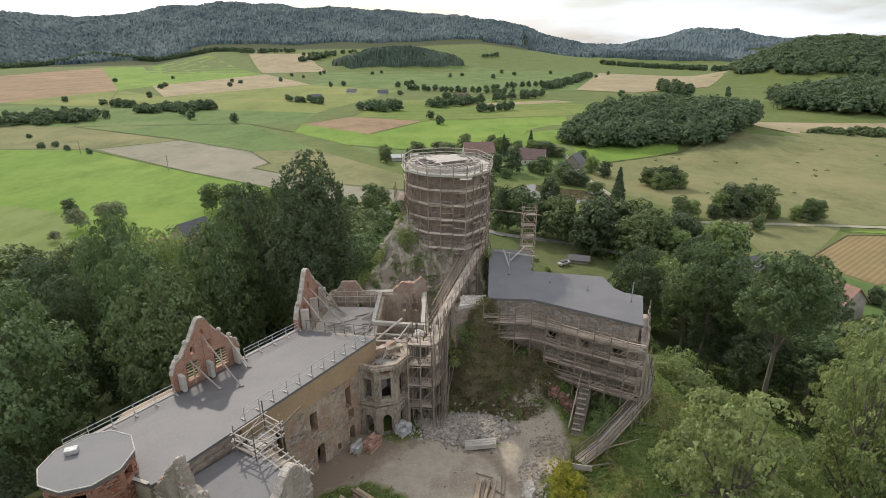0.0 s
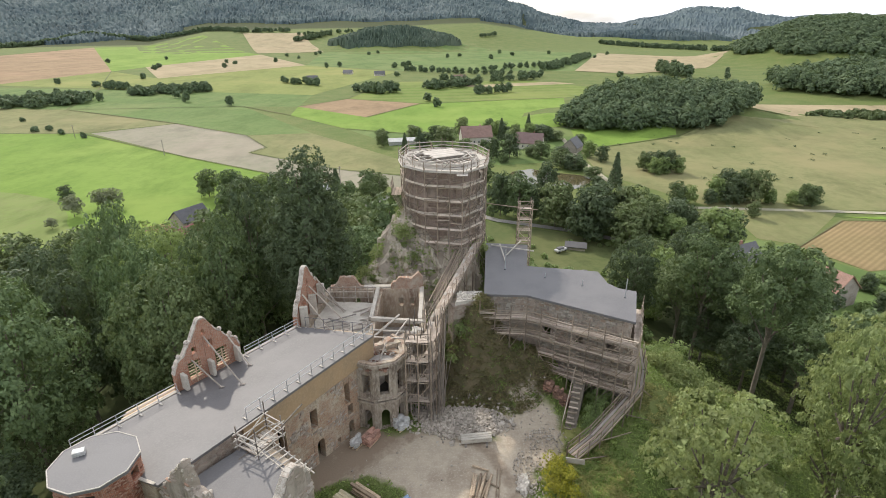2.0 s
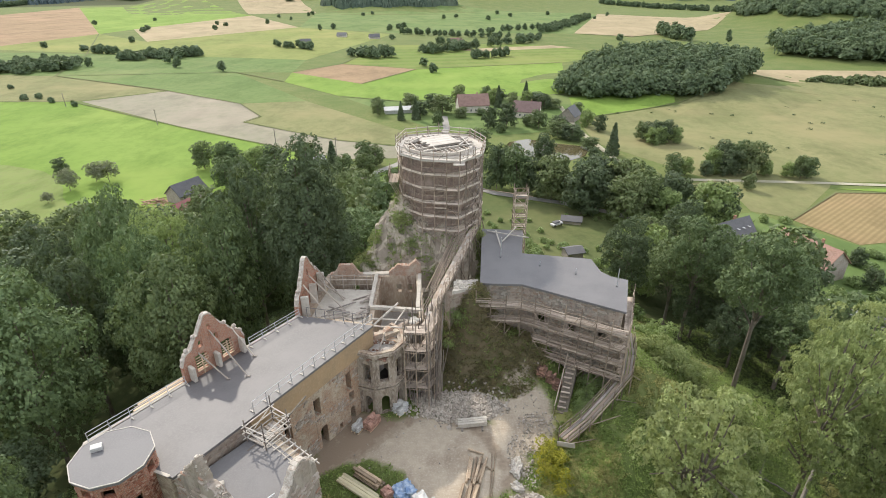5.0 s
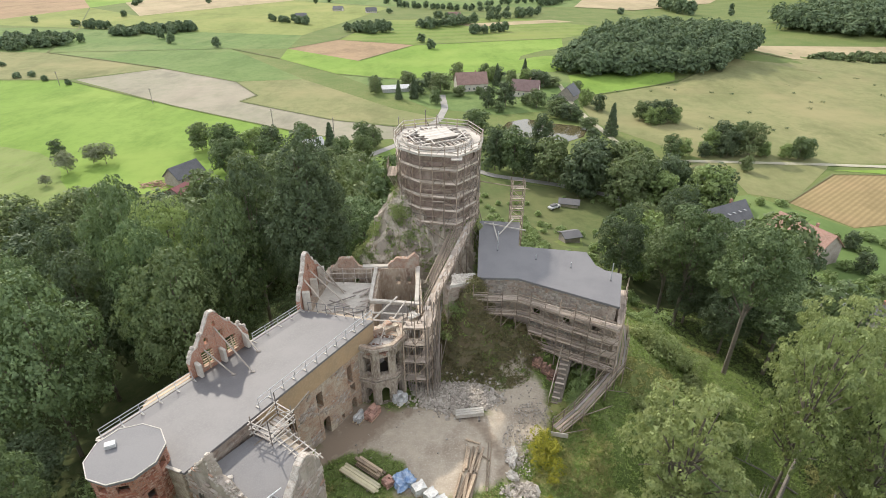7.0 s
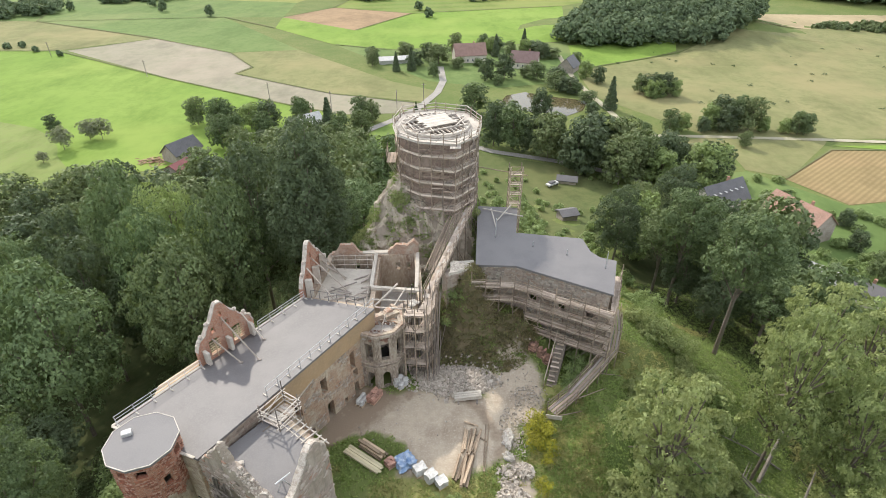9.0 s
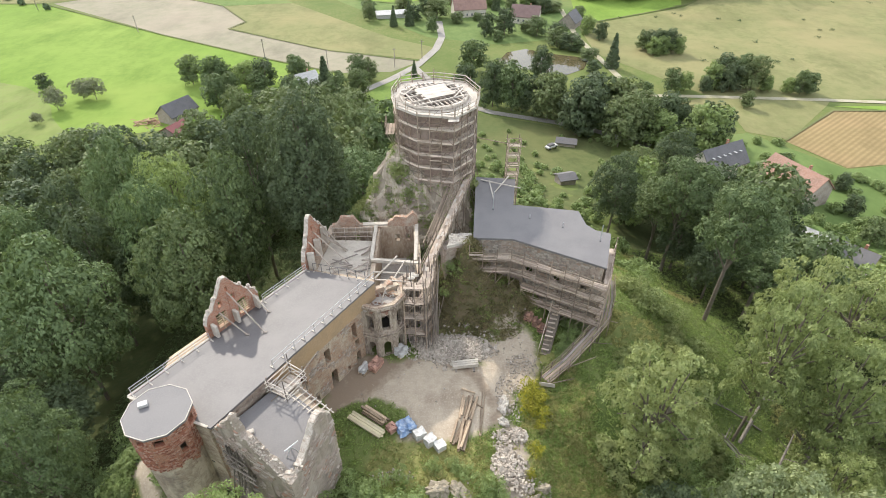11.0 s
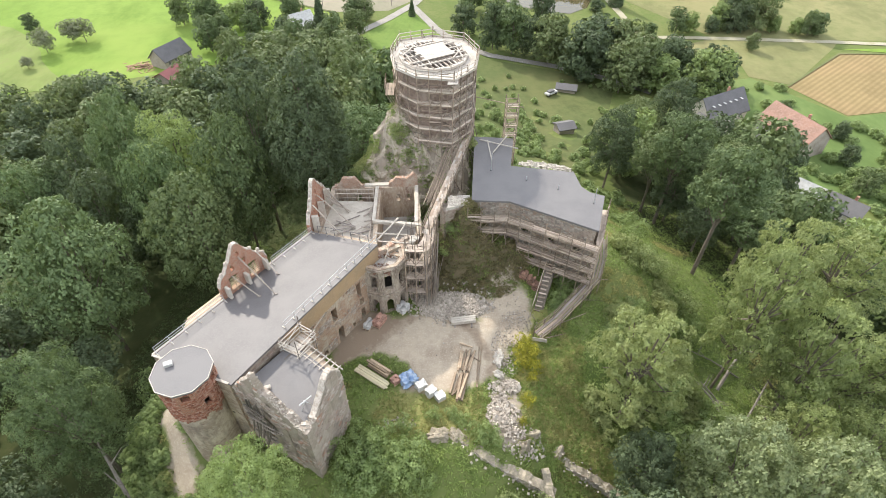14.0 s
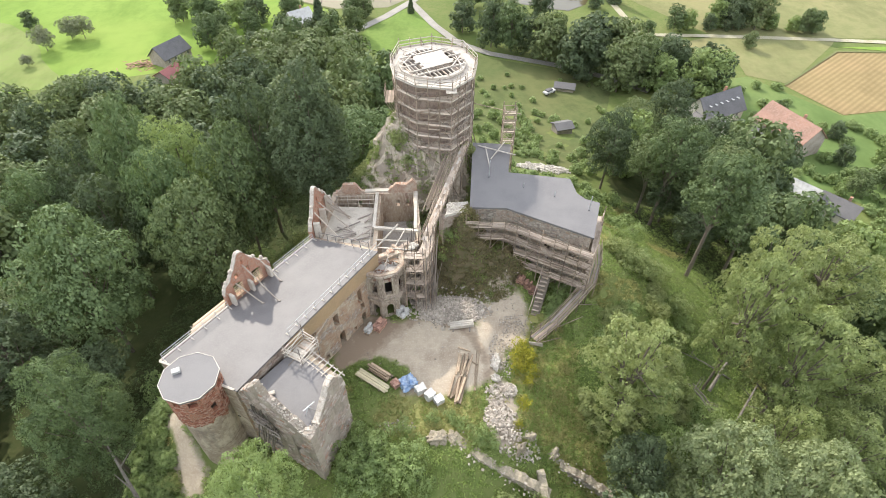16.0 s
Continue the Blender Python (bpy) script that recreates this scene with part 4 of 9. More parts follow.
for i in range(13):
    ua, ub = 1.4 + 0.3 * i, 1.4 + 0.3 * (i + 0.97)
    bar("cap_stone", (*out(LW[1], LW[2], ua, -0.36 + random.uniform(-0.03, 0.03)), stump(ua) + 0.02), (*out(LW[1], LW[2], ub, -0.36), stump(ub) + 0.02 + random.uniform(-0.03, 0.03)), 0.15 + random.uniform(-0.02, 0.04), M_EDGE, low, 0.56 + random.uniform(-0.06, 0.06))
for i in range(5):
    u = 3.0 + 1.1 * i + random.uniform(-0.4, 0.4)
    c = out(LW[0], LW[1], u, -0.55)
    bm = bmesh.new()
    box(bm, 0, 0, 0, random.uniform(0.3, 0.55), random.uniform(0.22, 0.36), random.uniform(0.12, 0.2), 0, 0.03)
    part("loose_stone", bm, M_EDGE, low, "pale loose coping stone", Matrix.Translation((*c, lower_head(u) + 0.05)) @ pose(0, 0, 0, random.uniform(-12, 12), random.uniform(-12, 12), random.uniform(-60, 10)))
# charred-looking timber lattice left in the outer wall
lattice = thing("timber_lattice", (*out(LW[0], LW[1], 2.6, 0.5), 6.4), "broken dark timber lattice on the outer wall", "timber frame")
for i in range(6):
    u = 1.5 + 0.42 * i
    bar("upright", (*out(LW[0], LW[1], u, 0.35 + 0.1 * (i % 2)), 5.6 - 0.2 * (i % 3)), (*out(LW[0], LW[1], u + random.uniform(-0.15, 0.15), 0.25), 7.9 + random.uniform(-0.5, 0.5)), 0.09, M_DARKPOLE, lattice)
for z in (6.0, 6.7, 7.4):
    bar("rail", (*out(LW[0], LW[1], 1.2, 0.42), z), (*out(LW[0], LW[1], 3.9, 0.48), z + random.uniform(-0.3, 0.2)), 0.08, M_DARKPOLE, lattice)
for u, w in ((1.4, 3.0), (2.4, 3.8), (3.3, 1.9)):
    bar("brace", (*out(LW[0], LW[1], u, 0.5), 5.7), (*out(LW[0], LW[1], w, 0.52), 7.5), 0.07, M_DARKPOLE, lattice)

# ---------------------------------------------------------------- north block, open to the sky
north = thing("north_block", (-8, 51, 2), "roofless brick and rubble block with pale ring beams", "building")
B = [(-14.6, 46.9), (-13.2, 56.6), (-2.0, 57.0), (-1.3, 46.8), (-5.2, 44.0)]
wall("west_wall", B[0], B[1], -6, 7.9, -0.7, M_STONE, north, (), 0.7, 0.08, 21)
wall("north_wall", B[1], B[2], -2, 7.75, -0.6, M_STAINED, north, [(8.2, 8.8, 5.5, 6.6, False), (9.6, 10.1, 5.5, 6.6, False), (3.0, 3.7, 5.4, 6.6, False)], 0.5, 0.06, 22, "pale plastered inner wall face")
wall("brick_head", along(B[1], B[2], 0.3), along(B[1], B[2], 4.2), 7.7, lambda u: 8.0 + 1.15 * math.exp(-((u - 2.0) / 1.25) ** 6) + ragged(u, -0.15, 0.35, 9.0, 0.25), -0.55, M_HEADBRICK, north, (), 0.15, 0.09, 26, "broken red brick wall head")
wall("brick_head", along(B[1], B[2], 7.4), along(B[1], B[2], 11.2), 7.7, lambda u: 8.1 + 0.45 * min(1.0, u / 0.3) + 0.5 * smooth(0.6, 1.0, u) + 0.7 * max(0.0, 1 - abs(u - 3.2) / 0.7) + ragged(u, -0.12, 0.22, 4.0, 0.25), -0.55, M_HEADBRICK, north, (), 0.15, 0.09, 27, "broken red brick wall head with a peak")
bar("wall_cap", (*along(B[1], B[2], 4.2), 7.85), (*along(B[1], B[2], 7.4), 7.85), 0.2, M_CONCRETE, north, 0.6)
wall("east_wall", B[2], B[3], -1, lambda u: 7.6 + ragged(u, 0.0, 0.5, 4.0), -0.6, M_STONE, north, [(3.0, 4.0, 3, 5, False)], 0.6, 0.08, 23)
wall("south_wall", B[3], B[4], -0.5, lambda u: 7.4 + ragged(u, 0.0, 0.7, 6.0), -0.6, M_STONE, north, (), 0.6, 0.08, 24)
wall("cross_wall", (-7.3, 56.5), (-7.3, 46.0), 1, 7.6, 0.5, M_STAINED, north, (), 0.8, 0.05, 25)
bm = bmesh.new()
prism(bm, [(-14.0, 47.2), (-7.3, 44.6), (-7.3, 54.0), (-13.2, 54.4)], 6.9, 7.15)
part("deck", bm, M_CONCRETE, north, "pale screed floor")
bm = bmesh.new()
prism(bm, [(-7.2, 45.0), (-2.0, 45.5), (-2.0, 56.5), (-7.2, 56.5)], 2.4, 2.6)
part("cellar_floor", bm, M_RUBBLE, north, "dark rubble-strewn cellar floor")
for p, q in (((-7.3, 49.3), (-1.5, 48.5)), ((-7.3, 49.3), (-7.3, 56.3)), ((-2.1, 49.0), (-2.1, 56.4))):
    bar("ring_beam", (*p, 7.85), (*q, 7.85), 0.4, M_CONCRETE, north, 0.42)
g2 = arch_gable("gable", (-13.6, 53.9), (-14.45, 47.0), 7.7, 13.4, "tall curved brick gable seen along its pale stone edge", [(1.4, 2.5, 8.3, 10.2, False), (4.3, 5.4, 8.3, 10.2, False), (3.2, 3.7, 11.2, 12.0, True)], facing=-1, seed=2)
for u in (0.8, 3.4, 6.0):
    c = out((-14.45, 47.0), (-13.6, 53.9), u, 0.45)
    bm = bmesh.new()
    box(bm, c[0], c[1], 9.0, 0.8, 0.4, 2.4, 5, 0.05)
    part("buttress_stub", bm, M_CONCRETE, g2, "pale rendered stub")
for u, v in ((1.5, 3.0), (3.4, 4.0), (5.5, 3.2)):
    a, b = out((-14.45, 47.0), (-13.6, 53.9), u, 0.2), out((-14.45, 47.0), (-13.6, 53.9), u - 0.3, v)
    bar("shore", (*a, 11.2), (*b, 7.2), 0.08, M_WOOD_DECK, g2)
bar("tie_pole", (-6.7, 46.3, 7.5), (-4.3, 49.5, 8.2), 0.12, M_CONCRETE, north, label="pale timber laid across the open cell")
bar("tie_pole", (-7.0, 47.4, 7.6), (-3.0, 47.0, 7.6), 0.12, M_CONCRETE, north, label="pale timber laid across the open cell")

# ---------------------------------------------------------------- bay on the courtyard
bay = thing("bay_tower", (-5.6, 41.0, 0), "half-octagonal plastered bay with arched openings below", "bay")
BP = [out(S, NE, 19.2, 0.0), out(S, NE, 19.6, 1.7), out(S, NE, 21.1, 2.9), out(S, NE, 22.9, 2.9), out(S, NE, 24.2, 1.6), out(S, NE, 24.6, 0.0)]
M_BAY = surface("stained_bay_plaster", (0.40, 0.335, 0.265), (0.20, 0.155, 0.12), (0.50, 0.44, 0.37), 1.1, 5.0, 0.92, 0.8, 0.05, (0.38, 0.60), stretch=(1, 1, 0.4))
for i in range(5):
    a, b = BP[i], BP[i + 1]
    L = math.dist(a, b)
    wall("face", a, b, -0.6, 7.6, 0.5, M_BAY, bay, [(L * 0.27, L * 0.73, 0.0, 2.3, True), (L * 0.27, L * 0.73, 4.1, 6.3, False)], 0.4, 0.04, 30 + i)
    for z, w in ((3.3, 0.22), (7.5, 0.34), (3.7, 0.14)):
        bar("cornice", (*out(a, b, -0.1, 0.05), z), (*out(a, b, L + 0.1, 0.05), z), w, M_BAY, bay, 0.5)
    bar("pilaster", (*a, 0), (*a, 7.5), 0.24, M_BAY, bay, 0.3)
    bar("cap", (*out(a, b, -0.05, 0.0), 7.75), (*out(a, b, L + 0.05, 0.0), 7.75), 0.12, M_STAINED, bay, 0.32)
bm = bmesh.new()
prism(bm, BP, 6.8, 7.0)
part("floor", bm, M_RUBBLE, bay, "rubble-strewn top")
# Near-black floor behind the bay's openings, shade put into its colour.
bm = bmesh.new()
prism(bm, [out(S, NE, 19.6, 0.5), out(S, NE, 20.8, 2.2), out(S, NE, 23.0, 2.2), out(S, NE, 24.2, 0.5)], 3.3, 3.5)
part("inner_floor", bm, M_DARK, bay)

# ---------------------------------------------------------------- east building
east = thing("east_building", (12, 54, 0), "east range with a plain grey roof above rubble walls", "building")
EP = [(4.7, 50.3), (9.3, 50.0), (18.9, 44.4), (21.1, 50.8), (19.4, 51.6), (18.6, 52.8), (18.3, 55.8), (10.3, 57.4), (11.4, 64.0), (6.0, 64.6)]
bm = bmesh.new()
prism(bm, EP, 9.95, 10.2)
part("roof", bm, M_ROOF2, east, "grey membrane roof")
EW = [(5.0, 50.6), (9.3, 50.4), (18.7, 44.9), (20.7, 50.6), (18.2, 52.4), (17.9, 55.4), (9.9, 57.0), (11.0, 63.6), (6.3, 64.2)]
for i in range(len(EW)):
    a, b = EW[i], EW[(i + 1) % len(EW)]
    L = math.dist(a, b)
    hs = [(u, u + 0.9, 5.5, 7.0, False) for u in (2.0, 5.5, 8.8)] if i == 1 else []
    wall("wall", a, b, -3, 9.95, 0.7, M_STONE_BARE, east, hs, 0.8, 0.08, 40 + i)
    if i < 3:
        facing("masonry_facing", a, b, -0.5, 9.9, M_FACE_GREY, east, hs, 40 + i, -0.3)
wall("retaining_wall", (1.4, 49.2), (5.0, 50.5), 3.0, lambda u: 9.2 + 0.12 * u + ragged(u, -0.2, 0.2, 3.0, 0.4), 1.6, M_STONE_BARE, east, (), 0.4, 0.12, 55, "curved rubble end wall")
bm = bmesh.new()
prism(bm, [(1.6, 49.4), (4.7, 50.4), (4.6, 52.0), (2.4, 51.8)], 8.8, 9.7)
part("stone_cap", bm, M_WHITESTONE, east, "bright crushed limestone on the wall head")

# ---------------------------------------------------------------- great tower
TOC = (0.3, 67.0)
keep = thing("round_tower", (*TOC, 6), "massive round stone tower with an unfinished timber top", "tower")
bm = bmesh.new()
n, rings = 40, 26
vs = []
for j in range(rings + 1):
    z = 3.5 + (20.6 - 3.5) * j / rings
    for i in range(n):
        a = 2 * math.pi * i / n
        r = 4.75 + 0.10 * noise.noise((math.cos(a) * 4, math.sin(a) * 4, z * 0.9)) + 0.35 * smooth(9, 3.5, z)
        vs.append(bm.verts.new((TOC[0] + r * math.cos(a), TOC[1] + r * math.sin(a), z)))
for j in range(rings):
    for i in range(n):
        bm.faces.new((vs[j * n + i], vs[j * n + (i + 1) % n], vs[(j + 1) * n + (i + 1) % n], vs[(j + 1) * n + i]))
part("drum", bm, M_TOWER, keep, "reddish grey rubble drum")
bm = bmesh.new()
prism(bm, ngon(TOC, 4.6, 32), 19.6, 19.9)
part("top_slab", bm, M_WOOD_OLD, keep)

# ---------------------------------------------------------------- trees
def limb(bm, p, q, r0, r1, seg=6):
    p, q = Vector(p), Vector(q)
    m_ = (q - p).to_track_quat("Z", "Y").to_matrix().to_4x4()
    bmesh.ops.create_cone(bm, cap_ends=False, segments=seg, radius1=r0, radius2=r1, depth=(q - p).length, matrix=Matrix.Translation((p + q) / 2) @ m_)


def tris_mesh(name, v, material):
    """A mesh of loose triangles, three vertices each."""
    n = len(v) // 3
    me = bpy.data.meshes.new(name)
    me.vertices.add(len(v))
    me.vertices.foreach_set("co", np.asarray(v, dtype=np.float32).ravel())
    me.loops.add(len(v))
    me.loops.foreach_set("vertex_index", np.arange(len(v), dtype=np.int32))
    me.polygons.add(n)
    me.polygons.foreach_set("loop_start", np.arange(n, dtype=np.int32) * 3)
    me.polygons.foreach_set("loop_total", np.full(n, 3, dtype=np.int32))
    me.materials.append(material)
    me.update(calc_edges=True)
    return me


def unit(d):
    return d / (np.linalg.norm(d, axis=1)[:, None] + 1e-9)


def crown_boughs(rng, spread, hh, boughs, bough_r, taper=0.0):
    """Bulging boughs spread evenly over a dome round the origin: centre and radius of each."""
    bs = []
    for i in range(boughs):
        z = 1 - 1.7 * (i + 0.5) / boughs
        a = 2.39996 * i + rng.uniform(-0.4, 0.4)
        w = math.sqrt(max(0.0, 1 - z * z)) * (1 - taper * max(0.0, z))
        k = rng.uniform(0.60, 0.80)
        bs.append((w * math.cos(a) * spread * k, w * math.sin(a) * spread * k, z * hh * k, spread * rng.uniform(*bough_r)))
    return np.array(bs)


def crown_cloud(rng, spread, hh, boughs, bough_r, count, clump=0.15, flat=0.75, holes=0.1, taper=0.0):
    """Leaves in small tufts over the outside of the boughs; between tufts and boughs the crown falls away into shade."""
    bs = crown_boughs(rng, spread, hh, boughs, bough_r, taper)
    cr = spread * clump
    tufts_ = []
    for i, b in enumerate(bs):
        n = max(6, int(9.0 * (b[3] / cr) ** 2))
        d = unit(rng.normal(size=(n, 3)))
        p = b[:3] + d * b[3] * rng.uniform(0.82, 1.08, size=(n, 1)) * np.array([1, 1, 0.92])
        keep = (d[:, 2] > -0.35) | (rng.random(n) < 0.25)
        for j, c in enumerate(bs):
            if j != i:
                keep &= ((p - c[:3]) ** 2).sum(axis=1) > (c[3] * 0.88) ** 2
        keep &= rng.random(n) > holes
        tufts_.append(np.concatenate([p[keep], d[keep]], axis=1))
    tufts_ = np.concatenate(tufts_)
    tufts_ = tufts_[rng.permutation(len(tufts_))]
    chosen = []
    for t in tufts_:
        if all((t[0] - c[0]) ** 2 + (t[1] - c[1]) ** 2 + (t[2] - c[2]) ** 2 > (0.72 * cr) ** 2 for c in chosen):
            chosen.append(t)
    chosen = np.array(chosen)
    each = max(4, count // len(chosen))
    k = len(chosen) * each
    c = np.repeat(chosen, each, axis=0)
    rad = np.repeat(cr * rng.uniform(0.75, 1.25, size=len(chosen)), each)[:, None]
    d = unit(rng.normal(size=(k, 3)) + 0.9 * c[:, 3:] + np.array([0, 0, 0.35]))
    p = c[:, :3] + d * rad * rng.uniform(0.72, 1.08, size=(k, 1)) * np.array([1, 1, flat])
    return p, unit(d * 0.7 + c[:, 3:] * 0.5 + np.array([0, 0, 0.25])), bs


def leaf_tris(rng, p, d, size, rough=0.5):
    """One three-cornered leaf spray at each point, facing roughly along d."""
    n = len(p)
    nrm = unit(d + rng.normal(scale=rough, size=(n, 3)))
    t = unit(np.cross(nrm, rng.normal(size=(n, 3))))
    b = np.cross(nrm, t)
    s = size * rng.uniform(0.6, 1.4, size=(n, 1))
    return np.stack([p - t * s * 0.8 - b * s * 0.5, p + t * s * 0.8 - b * s * 0.45, p + b * s * 1.05], axis=1).reshape(-1, 3)


def make_tree(seed, height, spread, crown_base, count, size, material, label, category="tree", shape="round", boughs=16, bough_r=(0.32, 0.46), clump=0.15, flat=0.75, holes=0.1, taper=0.0, fill_in=500, rough=0.45, limbs=10, stout=1.0):
    """A tree: tapered trunk with limbs, and a crown of bulging boughs set with tufts of leaves."""
    rng = np.random.default_rng(seed)
    t = thing(category, (0, 0, -200), label, category)
    hh = (height - crown_base) / 2
    if shape == "round":
        p, d, bs = crown_cloud(rng, spread, hh, boughs, bough_r, count, clump, flat, holes, taper)
    else:
        z = rng.uniform(-1, 1, size=count)
        tier = 0.75 + 0.25 * ((z + 1) * 5 % 1.0)
        w = spread * (0.10 + 0.90 * (1 - (z + 1) / 2)) * tier * rng.uniform(0.6, 1.0, size=count)
        a = rng.uniform(0, 6.283, size=count)
        p = np.stack([w * np.cos(a), w * np.sin(a), z * hh], axis=1)
        d = np.stack([np.cos(a), np.sin(a), 0.4 + 0 * a], axis=1)
        bs = np.concatenate([p[:12], np.full((12, 1), spread * 0.1)], axis=1)
    mid_ = np.array([0, 0, crown_base + hh])
    v = leaf_tris(rng, p + mid_, d, size, rough)
    q = rng.integers(len(bs), size=fill_in)
    dd = unit(rng.normal(size=(fill_in, 3)))
    deep = leaf_tris(rng, bs[q, :3] * 0.92 + dd * bs[q, 3:4] * rng.uniform(0.45, 0.78, size=(fill_in, 1)) + mid_, dd, size * (1.5 if category == "bush" else 2.2), 0.3)
    v = np.concatenate([v, deep])
    crown = new("crown", tris_mesh("crown", v, material))
    hang(crown, t, WORLD[t].copy())
    bm = bmesh.new()
    lean = Vector((rng.uniform(-0.05, 0.05), rng.uniform(-0.05, 0.05), 1))
    mid, top = lean * height * 0.45, lean * height * 0.82
    limb(bm, (0, 0, -1.5), mid, 0.030 * height * 0.55, 0.020 * height * 0.55, 8)
    limb(bm, mid, top, 0.020 * height * 0.55, 0.006 * height, 6)
    for i in range(min(limbs, len(bs))):
        c = Vector(bs[(i * 7) % len(bs), :3] + mid_)
        s = lean * height * rng.uniform(0.25, 0.6)
        limb(bm, s, s.lerp(c, 1.05), 0.006 * height * stout, 0.002 * height * stout, 5)
    part("trunk", bm, M_BARK, t, "", WORLD[t].copy())
    return t


NEAR = [make_tree(11, 19, 6.3, 2.0, 13000, 0.20, M_LEAF, "tall broadleaf tree with a dense domed green crown"),
        make_tree(12, 18, 5.8, 2.0, 12000, 0.20, M_LEAF, "broadleaf tree with a lumpy green crown", boughs=13, bough_r=(0.36, 0.5)),
        make_tree(13, 20, 5.9, 1.5, 13500, 0.19, M_LEAF_DARK, "tall dark green broadleaf tree", boughs=20, bough_r=(0.28, 0.40), clump=0.13),
        make_tree(14, 15, 5.4, 2.0, 12500, 0.155, M_LEAF_LIGHT, "broadleaf tree with pale green leaves in flat airy tiers", boughs=22, bough_r=(0.22, 0.36), clump=0.17, flat=0.38, holes=0.45, fill_in=120, rough=0.5, limbs=20, stout=1.7),
        make_tree(15, 18, 6.8, 2.0, 14500, 0.20, M_LEAF_BLUE, "wide broadleaf tree with silvery green leaves", boughs=17, clump=0.14),
        make_tree(16, 21, 4.6, 8.5, 9000, 0.17, M_LEAF, "tall tree with a long bare trunk below its crown", boughs=13, bough_r=(0.30, 0.44), holes=0.2),
        make_tree(17, 16, 6.0, 1.5, 13500, 0.17, M_LEAF_GREY, "broad tree with pale grey-green leaves", boughs=24, bough_r=(0.24, 0.36), clump=0.14, flat=0.55, holes=0.25, rough=0.55),
        make_tree(18, 19, 6.2, 2.0, 13500, 0.185, M_LEAF_BRIGHT, "broadleaf tree with a fresh green domed crown", boughs=18, clump=0.14),
        make_tree(20, 19, 6.2, 2.0, 30000, 0.115, M_LEAF_BRIGHT, "fine-leaved yellow-green tree before the lower wing", boughs=26, bough_r=(0.24, 0.36), clump=0.13, flat=0.6, holes=0.2, fill_in=700),
        make_tree(24, 19, 6.2, 2.0, 30000, 0.125, M_LEAF, "tall fine-leaved green tree beside the turret", boughs=24, bough_r=(0.26, 0.38), clump=0.13, flat=0.65, holes=0.15, fill_in=700)]
LIME = make_tree(19, 27, 5.5, 4.0, 24000, 0.17, M_LEAF_DARK, "very large dark lime tree towering beside the crag", boughs=34, bough_r=(0.26, 0.36), clump=0.13, flat=1.15, holes=0.05, taper=0.25, fill_in=900, rough=0.6)
MID = [make_tree(21, 15, 5.2, -2.6, 2900, 0.36, M_LEAF, "broadleaf tree in the valley wood", fill_in=260, boughs=11, clump=0.2),
       make_tree(22, 14, 5.0, -2.6, 2800, 0.36, M_LEAF_DARK, "dark broadleaf tree in the valley", fill_in=260, boughs=11, clump=0.2),
       make_tree(23, 13, 4.8, -2.6, 2800, 0.36, M_LEAF_BRIGHT, "pale green tree in the valley", fill_in=260, boughs=10, clump=0.2)]
FARTREE = [make_tree(33, 13, 3.6, 0.4, 2400, 0.36, M_LEAF_DARK, "tall dark spruce by the village", shape="cone", fill_in=80)]
SILVER = make_tree(41, 8, 3.4, 0.6, 2600, 0.22, M_LEAF_SILVER, "silvery willow standing in the grass field", fill_in=140, boughs=10, clump=0.2)
BUSH = [make_tree(51, 2.8, 1.6, 0.0, 1700, 0.10, M_LEAF_BRIGHT, "green bush on the castle slope", "bush", fill_in=80, boughs=7, bough_r=(0.38, 0.55), clump=0.26),
        make_tree(52, 2.4, 1.5, 0.0, 1600, 0.10, M_LEAF_LIGHT, "pale green bush on the castle slope", "bush", fill_in=80, boughs=7, bough_r=(0.38, 0.55), clump=0.26, flat=0.6),
        make_tree(53, 2.0, 1.3, 0.0, 1500, 0.08, M_LEAF_YELLOW, "yellow-leaved bush by the courtyard rubble", "bush", fill_in=50, boughs=7, bough_r=(0.36, 0.52), clump=0.24, holes=0.2)]


def leafy_wood(name, label, spots, height, seed, material, leaves=120, size=0.8, wide=4.0, boughs=9):
    """Many crowns in one mesh, each of bulging boughs set with tufts."""
    rng_ = np.random.default_rng(seed)
    kinds = []
    for _ in range(6):
        p, d, bs = crown_cloud(rng_, wide, height * 0.46, boughs, (0.36, 0.5), leaves * 2, 0.26 if leaves < 200 else 0.2)
        v = leaf_tris(rng_, p, d, size, 0.45 if leaves > 700 else 0.2)
        dd = unit(rng_.normal(size=(boughs * 4, 3)))
        kinds.append(np.concatenate([v, leaf_tris(rng_, np.repeat(bs[:, :3], 4, axis=0) * 0.85 + dd * np.repeat(bs[:, 3:4], 4, axis=0) * 0.5, dd, size * 2.2, 0.3)]))
    out_ = []
    for x, y, z in spots:
        k = kinds[int(rng_.integers(6))]
        a, s_, h_ = rng_.uniform(0, 6.28), rng_.uniform(0.8, 1.2), rng_.uniform(0.8, 1.2)
        c_, n_ = math.cos(a), math.sin(a)
        m_ = np.array([[c_, n_, 0], [-n_, c_, 0], [0, 0, 1]])
        out_.append(k @ m_ * np.array([s_, s_, h_]) + np.array([x, y, z + height * 0.37 * h_]))
    return tagged(new(name, tris_mesh(name, np.concatenate(out_), material)), label, "woods", kind="stuff")


def plant(kind, x, y, scale=1.0, stretch=1.0, group=""):
    z = ground_z(x, y)
    t = copy_thing(kind, Matrix.Translation((x, y, z - 0.15)) @ pose(0, 0, 0, 0, 0, random.uniform(0, 360)) @ Matrix.Diagonal((scale, scale, scale * stretch, 1)))
    if group:
        t["group"] = group
    return t


